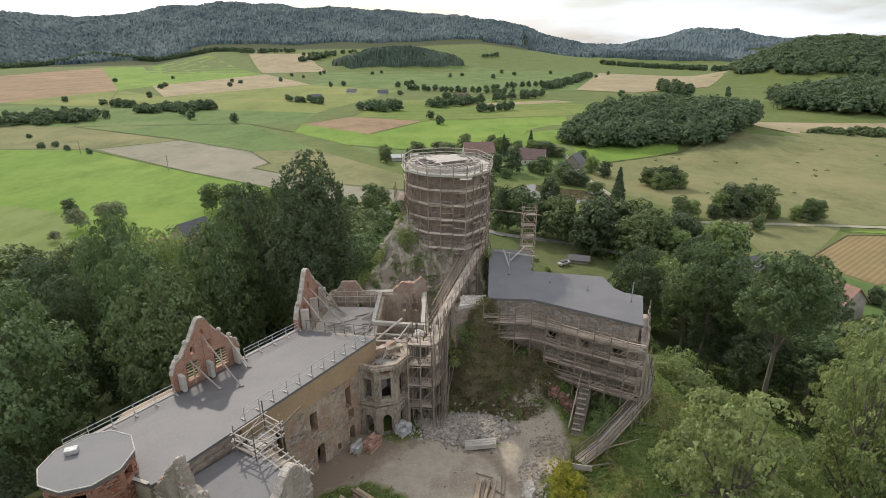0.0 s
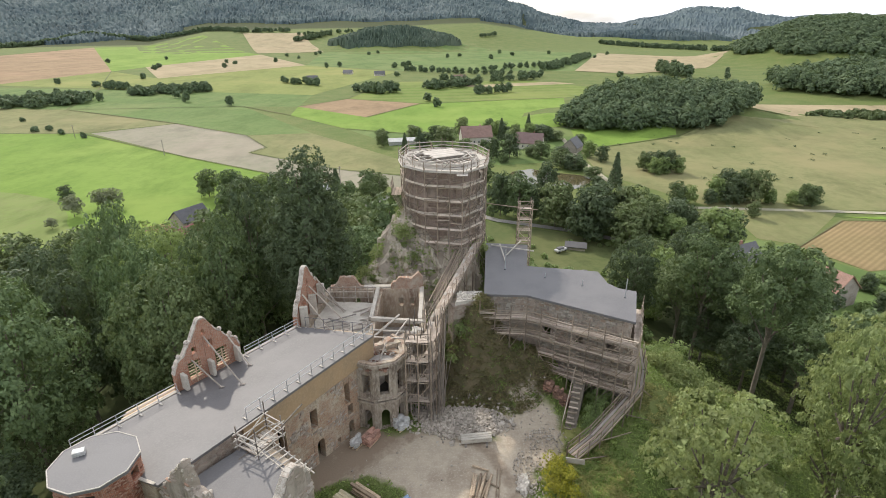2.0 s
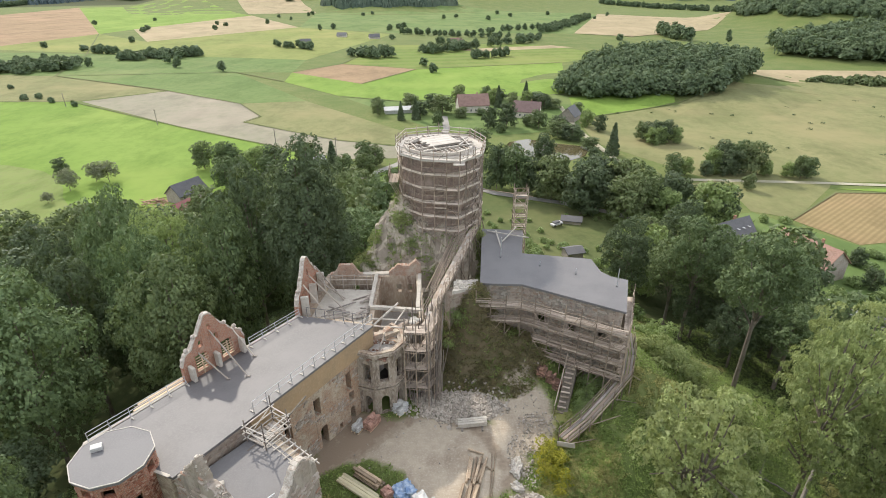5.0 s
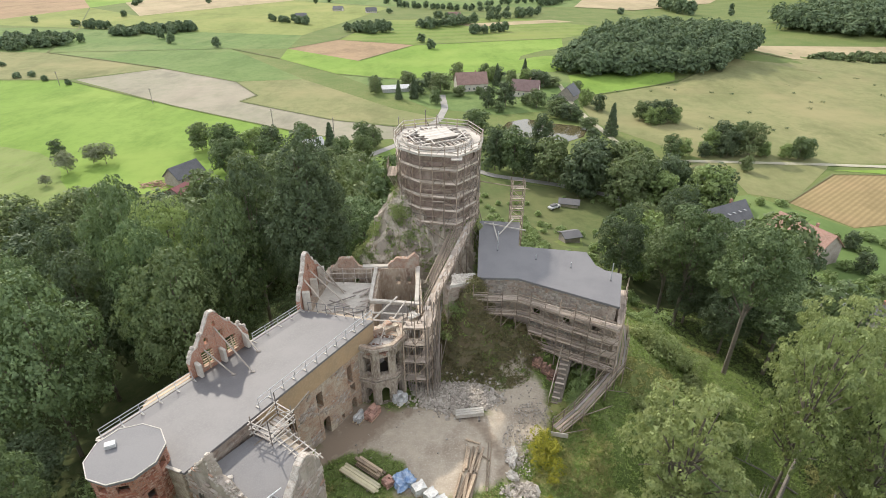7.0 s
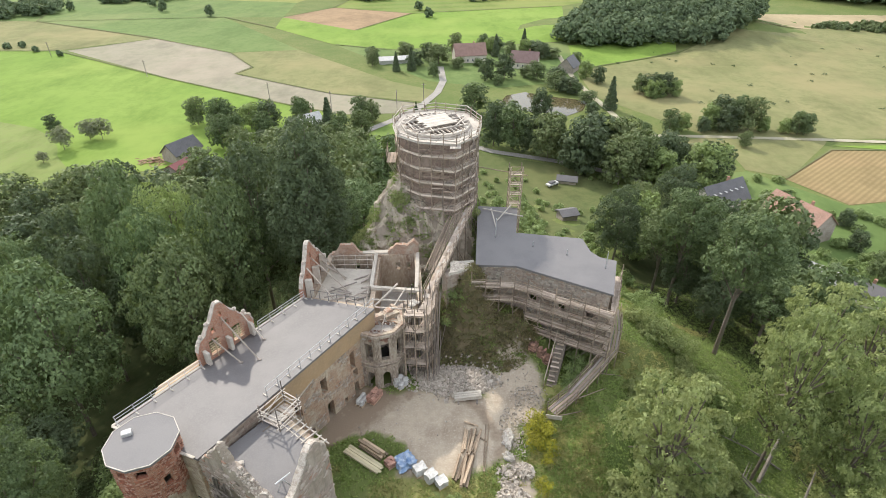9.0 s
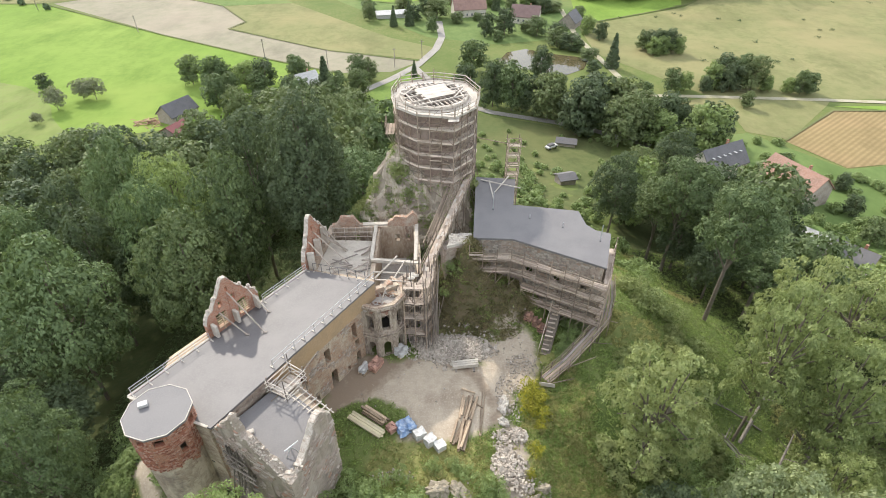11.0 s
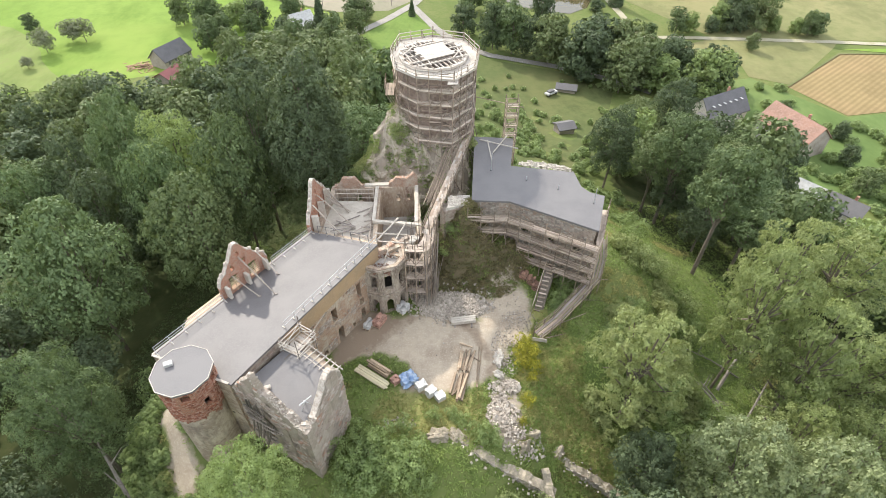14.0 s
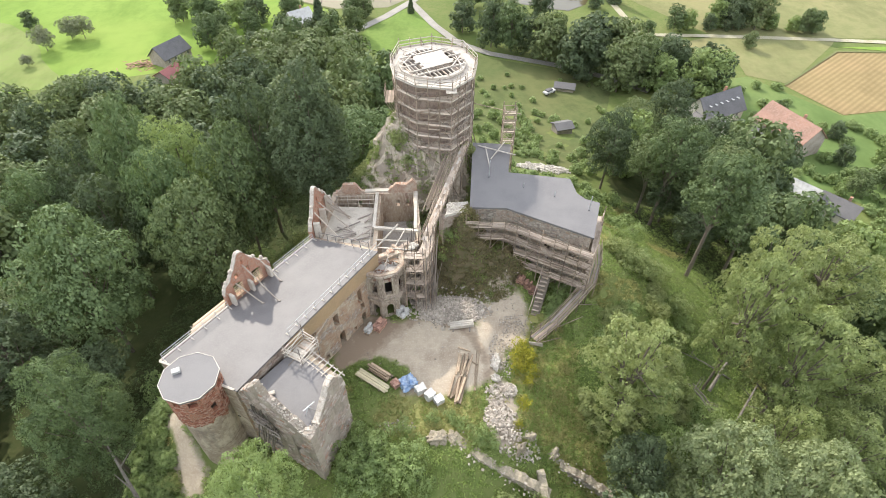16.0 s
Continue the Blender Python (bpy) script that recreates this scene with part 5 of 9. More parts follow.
def off_castle(x, y, gap):
    d = min(seg_dist(x, y, a, b) - r for a, b, r in SPINE)
    return d > gap


placed = []


def free(x, y, gap):
    if any((x - a) ** 2 + (y - b) ** 2 < (0.5 * (gap + c)) ** 2 for a, b, c in placed):
        return False
    placed.append((x, y, gap))
    return True


# trees that stand out, by the height of their tops and half the width of their crowns
HEIGHT = {k: o for k, o in zip(NEAR, ((19, 6.3), (18, 5.8), (20, 5.9), (15, 5.4), (18, 6.8), (21, 4.6), (16, 6.0), (19, 6.2), (19, 6.2), (19, 6.2)))}


def plant_to(k, x, y, top, half):
    hgt, wid = HEIGHT[NEAR[k]]
    s_ = half / (1.13 * wid)
    free(x, y, half * (2.3 if x < 0 else 1.7))
    return plant(NEAR[k], x, y, s_, stretch=(top - ground_z(x, y)) / (hgt * s_), group="castle wood")


for row_ in ((0, -31, 52.5, 12.8, 6.0), (4, -38.9, 61.5, 12.2, 5.6), (4, -43.8, 45.5, 13.0, 7.4), (0, -28, 62, 15.5, 5.6), (2, -27, 71, 18, 6.2), (2, -59, 74, 5.5, 6.6), (4, -66, 70, 2.5, 6.6), (7, -39.5, 70, 11.5, 6.0), (4, -49, 74, 12.0, 6.4), (2, -42, 35, 2.0, 5.4), (9, -34.3, 25.6, 14.4, 4.9), (2, -40, 18.5, 6.0, 5.6), (2, -48, 60, 9.0, 6.2),
             (5, 42, 75.5, 8.0, 5.2), (5, 47.5, 72.5, 3.0, 5.0), (2, 35.5, 88, 2.0, 5.2), (5, 51.5, 63, -1.0, 5.0), (3, 43.5, 44.5, 12.0, 5.6), (3, 20, 28.8, 14.6, 5.0), (3, 36.2, 36.8, 15.0, 4.8), (3, 41, 32, 11.5, 5.0), (6, 27.3, 20, 11.0, 5.3), (6, 34.6, 18.2, 10.5, 5.3), (2, 20.4, 22, 4.5, 3.4), (3, 37.5, 24.8, 4.5, 4.0), (8, -14.4, 16.2, 16.0, 4.6), (5, 41, 80, 2.0, 4.8), (5, 54, 78, 0.0, 4.8), (2, 52, 92, -2.0, 6.0), (0, 58, 84, -1.5, 5.6), (2, 57, 111, -4.0, 6.0), (0, 47, 106, -6.0, 5.4), (2, 44.5, 77, -4.0, 4.6), (2, 53, 83, -6.0, 5.0), (2, 46, 67, -2.0, 4.4), (2, 57, 73, -6.0, 5.0), (2, 50, 94, -9.0, 5.0)):
    plant_to(*row_)
free(-15.9, 63.4, 13.0)
plant(LIME, -16.6, 63.9, 1.0, stretch=(23.9 - ground_z(-16.6, 63.9)) / 27, group="castle wood")
rnd = random.Random(5)
back = {0: [], 1: []}
for _ in range(9000):
    x, y = rnd.uniform(-140, 82), rnd.uniform(2, 166)
    if woodland(x, y) < 0.5 or not off_castle(x, y, 7.0):
        continue
    if math.hypot(x, y) < 17 or (26 < x < 43 and 26 < y < 46):
        continue
    if (62 < x < 92 and 66 < y < 94) or (-92 < x < -64 and 132 < y < 172):
        continue
    near_west = x < 14 and math.hypot(x, y) < 84
    if free(x, y, rnd.uniform(10.0, 13.0) if near_west else rnd.uniform(8.6, 11.0) if x < 14 else rnd.uniform(9.0, 12.0)):
        reach = math.hypot(x, y)
        if x < -18 and math.hypot(x + 23, y - 27) < 11:
            continue
        if reach > 112:
            back[int(rnd.random() < 0.35)].append((x, y, ground_z(x, y)))
            continue
        if reach < 84:
            kind = rnd.choice(NEAR[:3] + NEAR[4:5] + (NEAR[:1] if y > 50 else NEAR[2:3] * 2)) if x < 18 else rnd.choice(NEAR[:1] + NEAR[3:4] * 3 + NEAR[5:7] if y < 55 else NEAR[:1] + NEAR[2:3] + NEAR[5:6])
        else:
            kind = rnd.choice(MID + MID[2:]) if x > 18 else rnd.choice(MID[:2])
        if math.hypot(x - 64.4, y - 73.7) < 4:
            kind = NEAR[3]
        low = math.hypot(x - 67.8, y - 86.7) < 4 or math.hypot(x - 77.7, y - 70.4) < 4 or math.hypot(x - 69, y - 57) < 4 or math.hypot(x - 64.4, y - 73.7) < 4
        plant(kind, x, y, (0.68 if low else 1.0) * rnd.uniform(0.85, 1.2) * (0.85 if x > 14 and y < 50 else 0.9 if near_west else 1.0) * (1.0 if reach < 84 else 1.2), stretch=0.95 if near_west else 0.85 if low else 1.18, group="castle wood")
leafy_wood("castle_wood", "broadleaf wood running down the castle hill", back[0], 17, 21, M_LEAF, 1500, 0.42, 5.6, 14)
leafy_wood("castle_wood", "dark trees in the wood below the castle", back[1], 18, 22, M_LEAF_DARK, 1500, 0.42, 5.6, 14)

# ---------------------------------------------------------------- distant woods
# M_FAR and M_FARTHEST: distance haze put into bluish, lightened base colours.
M_FAR = field_mat("haze_toned_far_forest", (0.086, 0.118, 0.126), (0.135, 0.172, 0.162), (0.064, 0.090, 0.102), 0.006, 0.06)
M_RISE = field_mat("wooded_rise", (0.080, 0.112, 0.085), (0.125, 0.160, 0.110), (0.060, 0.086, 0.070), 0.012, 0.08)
M_FARTHEST = field_mat("haze_toned_farthest_hills", (0.115, 0.150, 0.165), (0.150, 0.185, 0.180), (0.095, 0.125, 0.145), 0.005, 0.05)


def canopy(label, az0, az1, daz, r0, r1, dr, covered, height, material, seed):
    """The closed top of a far forest: a sheet of uneven points over the ground."""
    rng_ = np.random.default_rng(seed)
    na, nr = int((az1 - az0) / daz), int((r1 - r0) / dr)
    v, wood = [], []
    for j in range(nr + 1):
        for i in range(na + 1):
            az, r = az0 + daz * (i + rng_.uniform(-0.35, 0.35)), r0 + dr * (j + rng_.uniform(-0.4, 0.4))
            x, y = r * math.sin(radians(az)), r * math.cos(radians(az))
            on = covered(x, y, az, r)
            wood.append(on)
            tall = 0.75 + 0.35 * noise.noise((x * 0.02, y * 0.02, 1.0))
            v.append((x, y, ground_z(x, y) + (height * tall * rng_.choice((0.45, 0.6, 0.8, 1.0, 1.15)) if on else -6.0)))
    f = []
    for j in range(nr):
        for i in range(na):
            q = (j * (na + 1) + i, j * (na + 1) + i + 1, (j + 1) * (na + 1) + i + 1, (j + 1) * (na + 1) + i)
            if any(wood[k] for k in q):
                f += [(q[0], q[1], q[2]), (q[0], q[2], q[3])] if rng_.random() < 0.5 else [(q[0], q[1], q[3]), (q[1], q[2], q[3])]
    return tagged(new("hill_forest", raw_mesh("hill_forest", v, f, material)), label, "woods", kind="stuff")


def on_ridge(x, y, az, r):
    edge = 2080 + 130 * noise.noise((az * 0.16, 2.0, 0.0)) + (80 if -24 < az < 4 else 0)
    return r > edge and noise.noise((x * 0.0030, y * 0.0030, 5.0)) < 0.62


def on_far_hills(x, y, az, r):
    return r > 2420 and noise.noise((x * 0.0026, y * 0.0034, 7.0)) < 0.18


def on_mound(x, y, az, r):
    return ((x + 118) / 165) ** 2 + ((y - 1440) / 115) ** 2 < 1 + 0.3 * noise.noise((x * 0.02, y * 0.02, 2.0))


def on_low_hill(x, y, az, r):
    return ((x - 760) / 215) ** 2 + ((y - 1960) / 110) ** 2 < 1 + 0.4 * noise.noise((x * 0.012, y * 0.012, 2.0))


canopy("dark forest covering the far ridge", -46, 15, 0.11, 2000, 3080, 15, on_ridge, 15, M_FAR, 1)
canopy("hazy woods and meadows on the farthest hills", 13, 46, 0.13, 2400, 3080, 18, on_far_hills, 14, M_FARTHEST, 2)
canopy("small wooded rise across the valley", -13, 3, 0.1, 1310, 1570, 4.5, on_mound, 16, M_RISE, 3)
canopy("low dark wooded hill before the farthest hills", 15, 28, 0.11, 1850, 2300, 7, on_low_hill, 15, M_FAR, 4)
rng = np.random.default_rng(3)
spots = []
while len(spots) < 1500:
    x, y = rng.uniform(470, 840), rng.uniform(770, 1130)
    if ((x - 668) / 158) ** 2 + ((y - 940) / 165) ** 2 < 1 + 0.3 * noise.noise((x * 0.015, y * 0.015, 2.0)):
        spots.append((x, y, ground_z(x, y)))
leafy_wood("hill_forest", "wooded round hill east of the valley", spots, 15, 52, M_FARLEAF, 42, 1.9, 6.6, 8)

# ---------------------------------------------------------------- scaffolding
M_SCAF = surface("scaffold_timber", (0.32, 0.25, 0.19), (0.22, 0.17, 0.13), (0.41, 0.335, 0.265), 1.0, 14.0, 0.85, 0.3, 0.01, per_object=0.35)
M_PLANK = surface("scaffold_planks", (0.46, 0.38, 0.31), (0.35, 0.28, 0.225), (0.55, 0.475, 0.40), 1.0, 10.0, 0.85, 0.3, 0.01, per_object=0.25)
M_PALE = surface("bleached_boards", (0.50, 0.455, 0.40), (0.40, 0.35, 0.30), (0.58, 0.54, 0.48), 1.0, 8.0, 0.8, 0.2, 0.01, per_object=0.12)
# Brighter copy of the planks: sunlight on the tower decks put into colour.
M_DECK = surface("sun_brightened_deck_planks", (0.60, 0.51, 0.425), (0.48, 0.40, 0.33), (0.68, 0.60, 0.52), 1.0, 10.0, 0.85, 0.3, 0.01, per_object=0.2)
srnd = random.Random(9)


def wob(p, k=0.05):
    return (p[0] + srnd.uniform(-k, k), p[1] + srnd.uniform(-k, k), p[2] + srnd.uniform(-k, k))


def bays(line, step):
    """Points at even steps along a line of corners, the corners kept."""
    pts = []
    for a, b in zip(line, line[1:]):
        n = max(1, round(math.dist(a, b) / step))
        pts += [lerp2(a, b, i / n) for i in range(n)]
    return pts + [line[-1]]


def even(line, n):
    """n points at even steps along a line of corners."""
    total = sum(math.dist(a, b) for a, b in zip(line, line[1:]))
    pts = []
    for i in range(n):
        d = total * i / (n - 1)
        for a, b in zip(line, line[1:]):
            L = math.dist(a, b)
            if d <= L + 1e-6:
                pts.append(lerp2(a, b, d / L))
                break
            d -= L
    return pts


def scaffold(parent, outer, inner, levels, closed, rail=1.05, foot=None, brace=0.6, top_up=1.2, toe=0.18, mid=True, deck=None):
    """Standards, ledgers, transoms, planked decks, guard rails and braces along two lines of points."""
    n = len(outer)
    last = n if closed else n - 1
    lowest, highest = min(levels), max(levels)
    for i in range(n):
        for k, line in ((0, outer), (1, inner)):
            x, y = line[i]
            g = ground_z(x, y) - 0.1 if foot is None else foot
            g = min(g, lowest - 0.3)
            bar("standard", wob((x, y, g), 0.04), wob((x, y, highest + (top_up if k == 0 else 0.1) + srnd.uniform(-0.1, 0.5) * (1 - k)), 0.05), 0.06, M_SCAF, parent)
    for z in levels:
        for i in range(n):
            bar("transom", (*outer[i], z - 0.08), (*inner[i], z - 0.08), 0.04, M_SCAF, parent)
        for i in range(last):
            j = (i + 1) % n
            a, b, c, d = outer[i], outer[j], inner[i], inner[j]
            bar("ledger", wob((*a, z - 0.13)), wob((*b, z - 0.13)), 0.045, M_SCAF, parent)
            if rail:
                bar("guard_rail", wob((*a, z + rail)), wob((*b, z + rail)), 0.04, M_SCAF, parent)
                if mid:
                    bar("guard_rail", wob((*a, z + rail * 0.55)), wob((*b, z + rail * 0.55)), 0.03, M_PLANK, parent, 0.12)
            if toe:
                bar("toe_board", (*a, z + toe / 2), (*b, z + toe / 2), toe, deck or M_PLANK, parent, 0.04)
            for t in (0.2, 0.5, 0.8):
                p, q = lerp2(a, c, t), lerp2(b, d, t)
                w = math.dist(a, c) * 0.3
                bar("plank", (*p, z + srnd.uniform(-0.015, 0.015)), (*q, z + srnd.uniform(-0.015, 0.015)), 0.05, deck or M_PLANK, parent, w)
            if srnd.random() < brace and z > lowest:
                u, v = (a, b) if srnd.random() < 0.5 else (b, a)
                bar("brace", wob((*u, z - 0.15), 0.1), wob((*v, z - 1.95), 0.1), 0.04, M_SCAF, parent)


# round the great tower
ring = [(-5.0, 67.6), (-4.3, 63.9), (-1.8, 61.5), (2.7, 60.5), (5.4, 63.6), (6.1, 67.8), (4.5, 72.2), (0.3, 73.6), (-4.1, 72.1)]
outer = bays(ring + ring[:1], 1.55)[:-1]
inner = [lerp2(p, TOC, (math.dist(p, TOC) - 4.95) / math.dist(p, TOC)) for p in outer]
ts = thing("scaffolding", (*TOC, 8), "timber scaffolding in many tiers wrapped round the stone tower", "scaffolding")
scaffold(ts, outer, inner, [20.6 - 1.8 * i for i in range(1, 6)], True, 0, brace=0.8, top_up=2.4, mid=False, toe=0.24, deck=M_DECK)
n = len(outer)
wide = [lerp2(p, TOC, -0.25 / math.dist(p, TOC)) for p in outer]
for i in range(n):
    j = (i + 1) % n
    a, b, c, d = wide[i], wide[j], inner[i], inner[j]
    for t in (0.1, 0.32, 0.55, 0.78):
        bar("top_plank", (*lerp2(a, c, t), 20.62), (*lerp2(b, d, t), 20.62), 0.06, M_PALE, ts, 0.36)
    for z, w in ((20.75, 0.22), (21.15, 0.1), (21.65, 0.1)):
        bar("top_rail", (*a, z), (*b, z), w, M_PALE, ts, 0.05)
    bar("rail_post", (*a, 20.3), (*a, 21.75 + srnd.uniform(0, 0.4)), 0.045, M_SCAF, ts)
    if i % 3 == 0:
        bar("raker", (*outer[i], 11.6), (*lerp2(outer[i], TOC, -1.7 / 6), ground_z(*lerp2(outer[i], TOC, -1.7 / 6))), 0.06, M_SCAF, ts)
    if i % 2 == 0 and outer[i][1] < 64:
        bar("raker", (*outer[i], 11.6), (outer[(i + 2) % n][0], outer[(i + 2) % n][1] - 0.6, ground_z(*outer[(i + 2) % n]) + 0.2), 0.05, M_SCAF, ts)
z = 16.9
for k in range(4):
    bar("outrigger", (-4.6, 64.6 + 0.9 * k, z), (-6.1, 64.4 + 0.9 * k, z), 0.05, M_SCAF, ts)
    bar("outrigger_post", (-6.0, 64.4 + 0.9 * k, z - 0.1), (-6.1, 64.4 + 0.9 * k, z + 1.6), 0.045, M_SCAF, ts)
    bar("outrigger_strut", (-6.0, 64.4 + 0.9 * k, z), (-4.8, 64.6 + 0.9 * k, z - 2.4), 0.045, M_SCAF, ts)
for x in (-5.1, -5.5, -5.9):
    bar("plank", (x, 64.0, z + 0.06), (x, 67.4, z + 0.06), 0.05, M_SCAF, ts, 0.36)
bar("guard_rail", (-6.05, 64.0, z + 1.0), (-6.05, 67.4, z + 1.0), 0.04, M_SCAF, ts)
# odd poles and boards lashed on as the tower went up
for i in range(190):
    k_ = srnd.randrange(n)
    a, b = outer[k_], outer[(k_ + srnd.choice((0, 1, 1, 2))) % n]
    za = srnd.uniform(10.8, 19.5)
    o_ = srnd.uniform(-0.02, 0.02)
    bar("lashed_pole", wob((*lerp2(a, TOC, o_), za), 0.15), wob((*lerp2(b, TOC, o_), za + srnd.choice((-1.8, 1.8, 0.1, 0.3, 3.4))), 0.2), srnd.uniform(0.03, 0.05), M_SCAF if i % 3 else M_DARKPOLE, ts)
for i in range(46):
    k_ = srnd.randrange(n)
    a, b = outer[k_], outer[(k_ + 1) % n]
    za = 20.6 - 1.8 * srnd.randrange(1, 6) + srnd.choice((0.35, 0.6, -0.5))
    bar("side_board", wob((*lerp2(a, TOC, -0.01), za), 0.06), wob((*lerp2(b, TOC, -0.01), za), 0.06), 0.035, M_PLANK, ts, srnd.uniform(0.14, 0.3))

for i in range(n):
    for z in [20.6 - 1.8 * j for j in range(1, 6)]:
        if srnd.random() < 0.5:
            bar("guard_rail", wob((*outer[i], z + 0.95), 0.08), wob((*outer[(i + 1) % n], z + 0.95), 0.08), 0.04, M_SCAF, ts)

# unfinished timber top of the tower
RING_R = 4.35
for i in range(12):
    a, b = 2 * math.pi * i / 12, 2 * math.pi * (i + 1) / 12
    p, q_ = (TOC[0] + RING_R * math.cos(a), TOC[1] + RING_R * math.sin(a)), (TOC[0] + RING_R * math.cos(b), TOC[1] + RING_R * math.sin(b))
    bar("wall_plate", (*p, 20.95), (*q_, 20.95), 0.34, M_PALE, keep, 0.42)
    for k in (1, 2, 3):
        bar("parapet_board", (*lerp2(lerp2(p, TOC, -0.05 * k), p, 0.0), 20.7 - 0.02 * k), (*lerp2(q_, TOC, -0.05 * k), 20.7 - 0.02 * k), 0.05, M_PALE, keep, 0.2)
    bar("post", (*p, 20.5), (*p, 21.35), 0.14, M_PALE, keep, 0.14)
LONG, ACROSS = Vector((math.cos(radians(28)), math.sin(radians(28)), 0)), Vector((-math.sin(radians(28)), math.cos(radians(28)), 0))
C_TOP = Vector((TOC[0], TOC[1], 21.1))


def chord(o, base=RING_R):
    """Half the length of the chord that lies o metres from the middle."""
    return math.sqrt(max(0.05, base ** 2 - o ** 2))


for k in range(-6, 7):
    o = 0.64 * k + srnd.uniform(-0.08, 0.08)
    h = chord(o)
    bar("joist", C_TOP + LONG * o - ACROSS * h, C_TOP + LONG * o + ACROSS * h, 0.16, M_PALE if k % 3 else M_PLANK, keep, 0.13)
for o in (-2.6, -1.5, 0.2, 1.6, 2.7):
    h = chord(o)
    bar("binder", C_TOP + ACROSS * o - LONG * h + Vector((0, 0, 0.16)), C_TOP + ACROSS * o + LONG * h + Vector((0, 0, 0.16)), 0.16, M_PALE, keep, 0.16)
for a0, a1 in ((-2.2, 2.9), (-1.6, 2.2), (-0.5, 0.9), (0.4, -1.2), (1.0, 3.4), (-2.8, 1.9), (2.5, -0.9), (3.1, 0.2)):
    p, q_ = Vector((math.cos(a0), math.sin(a0), 0)) * RING_R, Vector((math.cos(a1), math.sin(a1), 0)) * RING_R
    bar("brace", C_TOP + p.lerp(q_, 0.06) + Vector((0, 0, 0.30)), C_TOP + p.lerp(q_, 0.62) + Vector((0, 0, 0.32)), 0.12, M_PALE, keep, 0.14)
for k in range(8):
    o = -1.75 + 0.48 * k
    h0, h1 = 2.15 + srnd.uniform(-0.35, 0.45), 2.3 + srnd.uniform(-0.4, 0.35)
    bar("cover_board", C_TOP + ACROSS * o - LONG * h0 + Vector((0, 0, 0.42)), C_TOP + ACROSS * o + LONG * h1 + Vector((0, 0, 0.43)), 0.05, M_PALE, keep, 0.46, "pale sheeting board")
# landing that juts out at the platform's corner
for k in range(4):
    bar("top_plank", (2.2 + 0.33 * k, 61.0, 20.55), (2.1 + 0.33 * k, 59.6, 20.55), 0.06, M_PALE, ts, 0.31)

# along the east building
line_o = [(4.2, 48.9), (9.2, 48.55), (18.9, 42.9)]
line_i = [(4.4, 49.9), (9.3, 49.6), (18.6, 44.15)]
es = thing("scaffolding", (11, 47, 0), "weathered timber scaffolding in tiers along the east building", "scaffolding")
k = 11
o1, i1 = even(line_o, k), even(line_i, k)
scaffold(es, o1[:k], i1[:k], [8.1, 6.3], False, 1.0, brace=0.7, top_up=1.6)
k0 = 4
scaffold(es, o1[k0:k], i1[k0:k], [4.5, 2.7], False, 1.0, brace=0.7, top_up=0.1)
for zz, k_ in ((8.1, 0), (6.3, 0), (4.5, k0), (2.7, k0)):
    for i in range(k_, k - 1):
        for dz in (0.34, 0.72):
            if srnd.random() < 0.75:
                bar("rail_board", wob((*o1[i], zz + dz), 0.08), wob((*o1[i + 1], zz + dz), 0.08), 0.035, M_PLANK if srnd.random() < 0.5 else M_SCAF, es, 0.15)
        bar("rail_board", wob((*lerp2(o1[i], i1[i], 0.9), zz - 0.75), 0.1), wob((*lerp2(o1[i + 1], i1[i + 1], 0.9), zz - 0.75), 0.1), 0.04, M_PLANK, es, 0.18)
        if srnd.random() < 0.6:
            bar("brace", wob((*o1[i], zz - 1.7), 0.1), wob((*o1[i + 1], zz + 0.9), 0.1), 0.035, M_SCAF, es)
es2 = thing("scaffolding", (21, 47, 0), "narrow timber scaffolding on the east end wall", "scaffolding")
scaffold(es2, even([(19.3, 43.6), (21.9, 50.6)], 6), even([(19.0, 44.5), (21.2, 50.7)], 6), [8.1, 6.3, 4.5, 2.7], False, 1.0, brace=0.6, top_up=1.4)

# stair tower by the bay
st = thing("scaffolding", (-2, 44, 0), "tall tangled timber scaffolding beside the bay", "scaffolding")
q = [(-3.3, 42.3), (-0.7, 42.0), (0.1, 44.2), (0.3, 46.6)]
q2 = [(-2.9, 43.5), (-1.7, 43.3), (-1.2, 44.6), (-1.0, 46.7)]
scaffold(st, even(q, 7), even(q2, 7), [2.6, 5.0, 7.2, 9.4], False, 0.95, foot=-0.3, brace=0.9, top_up=1.3, toe=0, mid=False)
for i in range(90):
    a = (srnd.uniform(-3.2, 0.6), srnd.uniform(42.0, 46.5))
    bar("loose_pole", (a[0], a[1], srnd.uniform(-0.1, 1.5)), (a[0] + srnd.uniform(-0.8, 0.8), a[1] + srnd.uniform(-0.6, 0.8), srnd.uniform(5, 11.4)), 0.045, M_DARKPOLE, st)

# gangway up to the tower
gw = thing("gangway", (2, 54, 9), "long plank gangway on trestles climbing to the tower", "walkway")
A_, B_ = Vector((-0.9, 45.2, 9.45)), Vector((5.3, 64.2, 11.4))
side = Vector((B_.y - A_.y, -(B_.x - A_.x), 0)).normalized()
for i in range(30):
    a, b = A_.lerp(B_, i / 30), A_.lerp(B_, (i + 1.1) / 30)
    for k in range(3):
        o = side * (-0.3 + 0.3 * k + srnd.uniform(-0.02, 0.02))
        bar("plank", a + o, b + o + Vector((0, 0, srnd.uniform(-0.02, 0.02))), 0.05, srnd.choice((M_PALE, M_PLANK, M_PLANK, M_SCAF)), gw, 0.27)
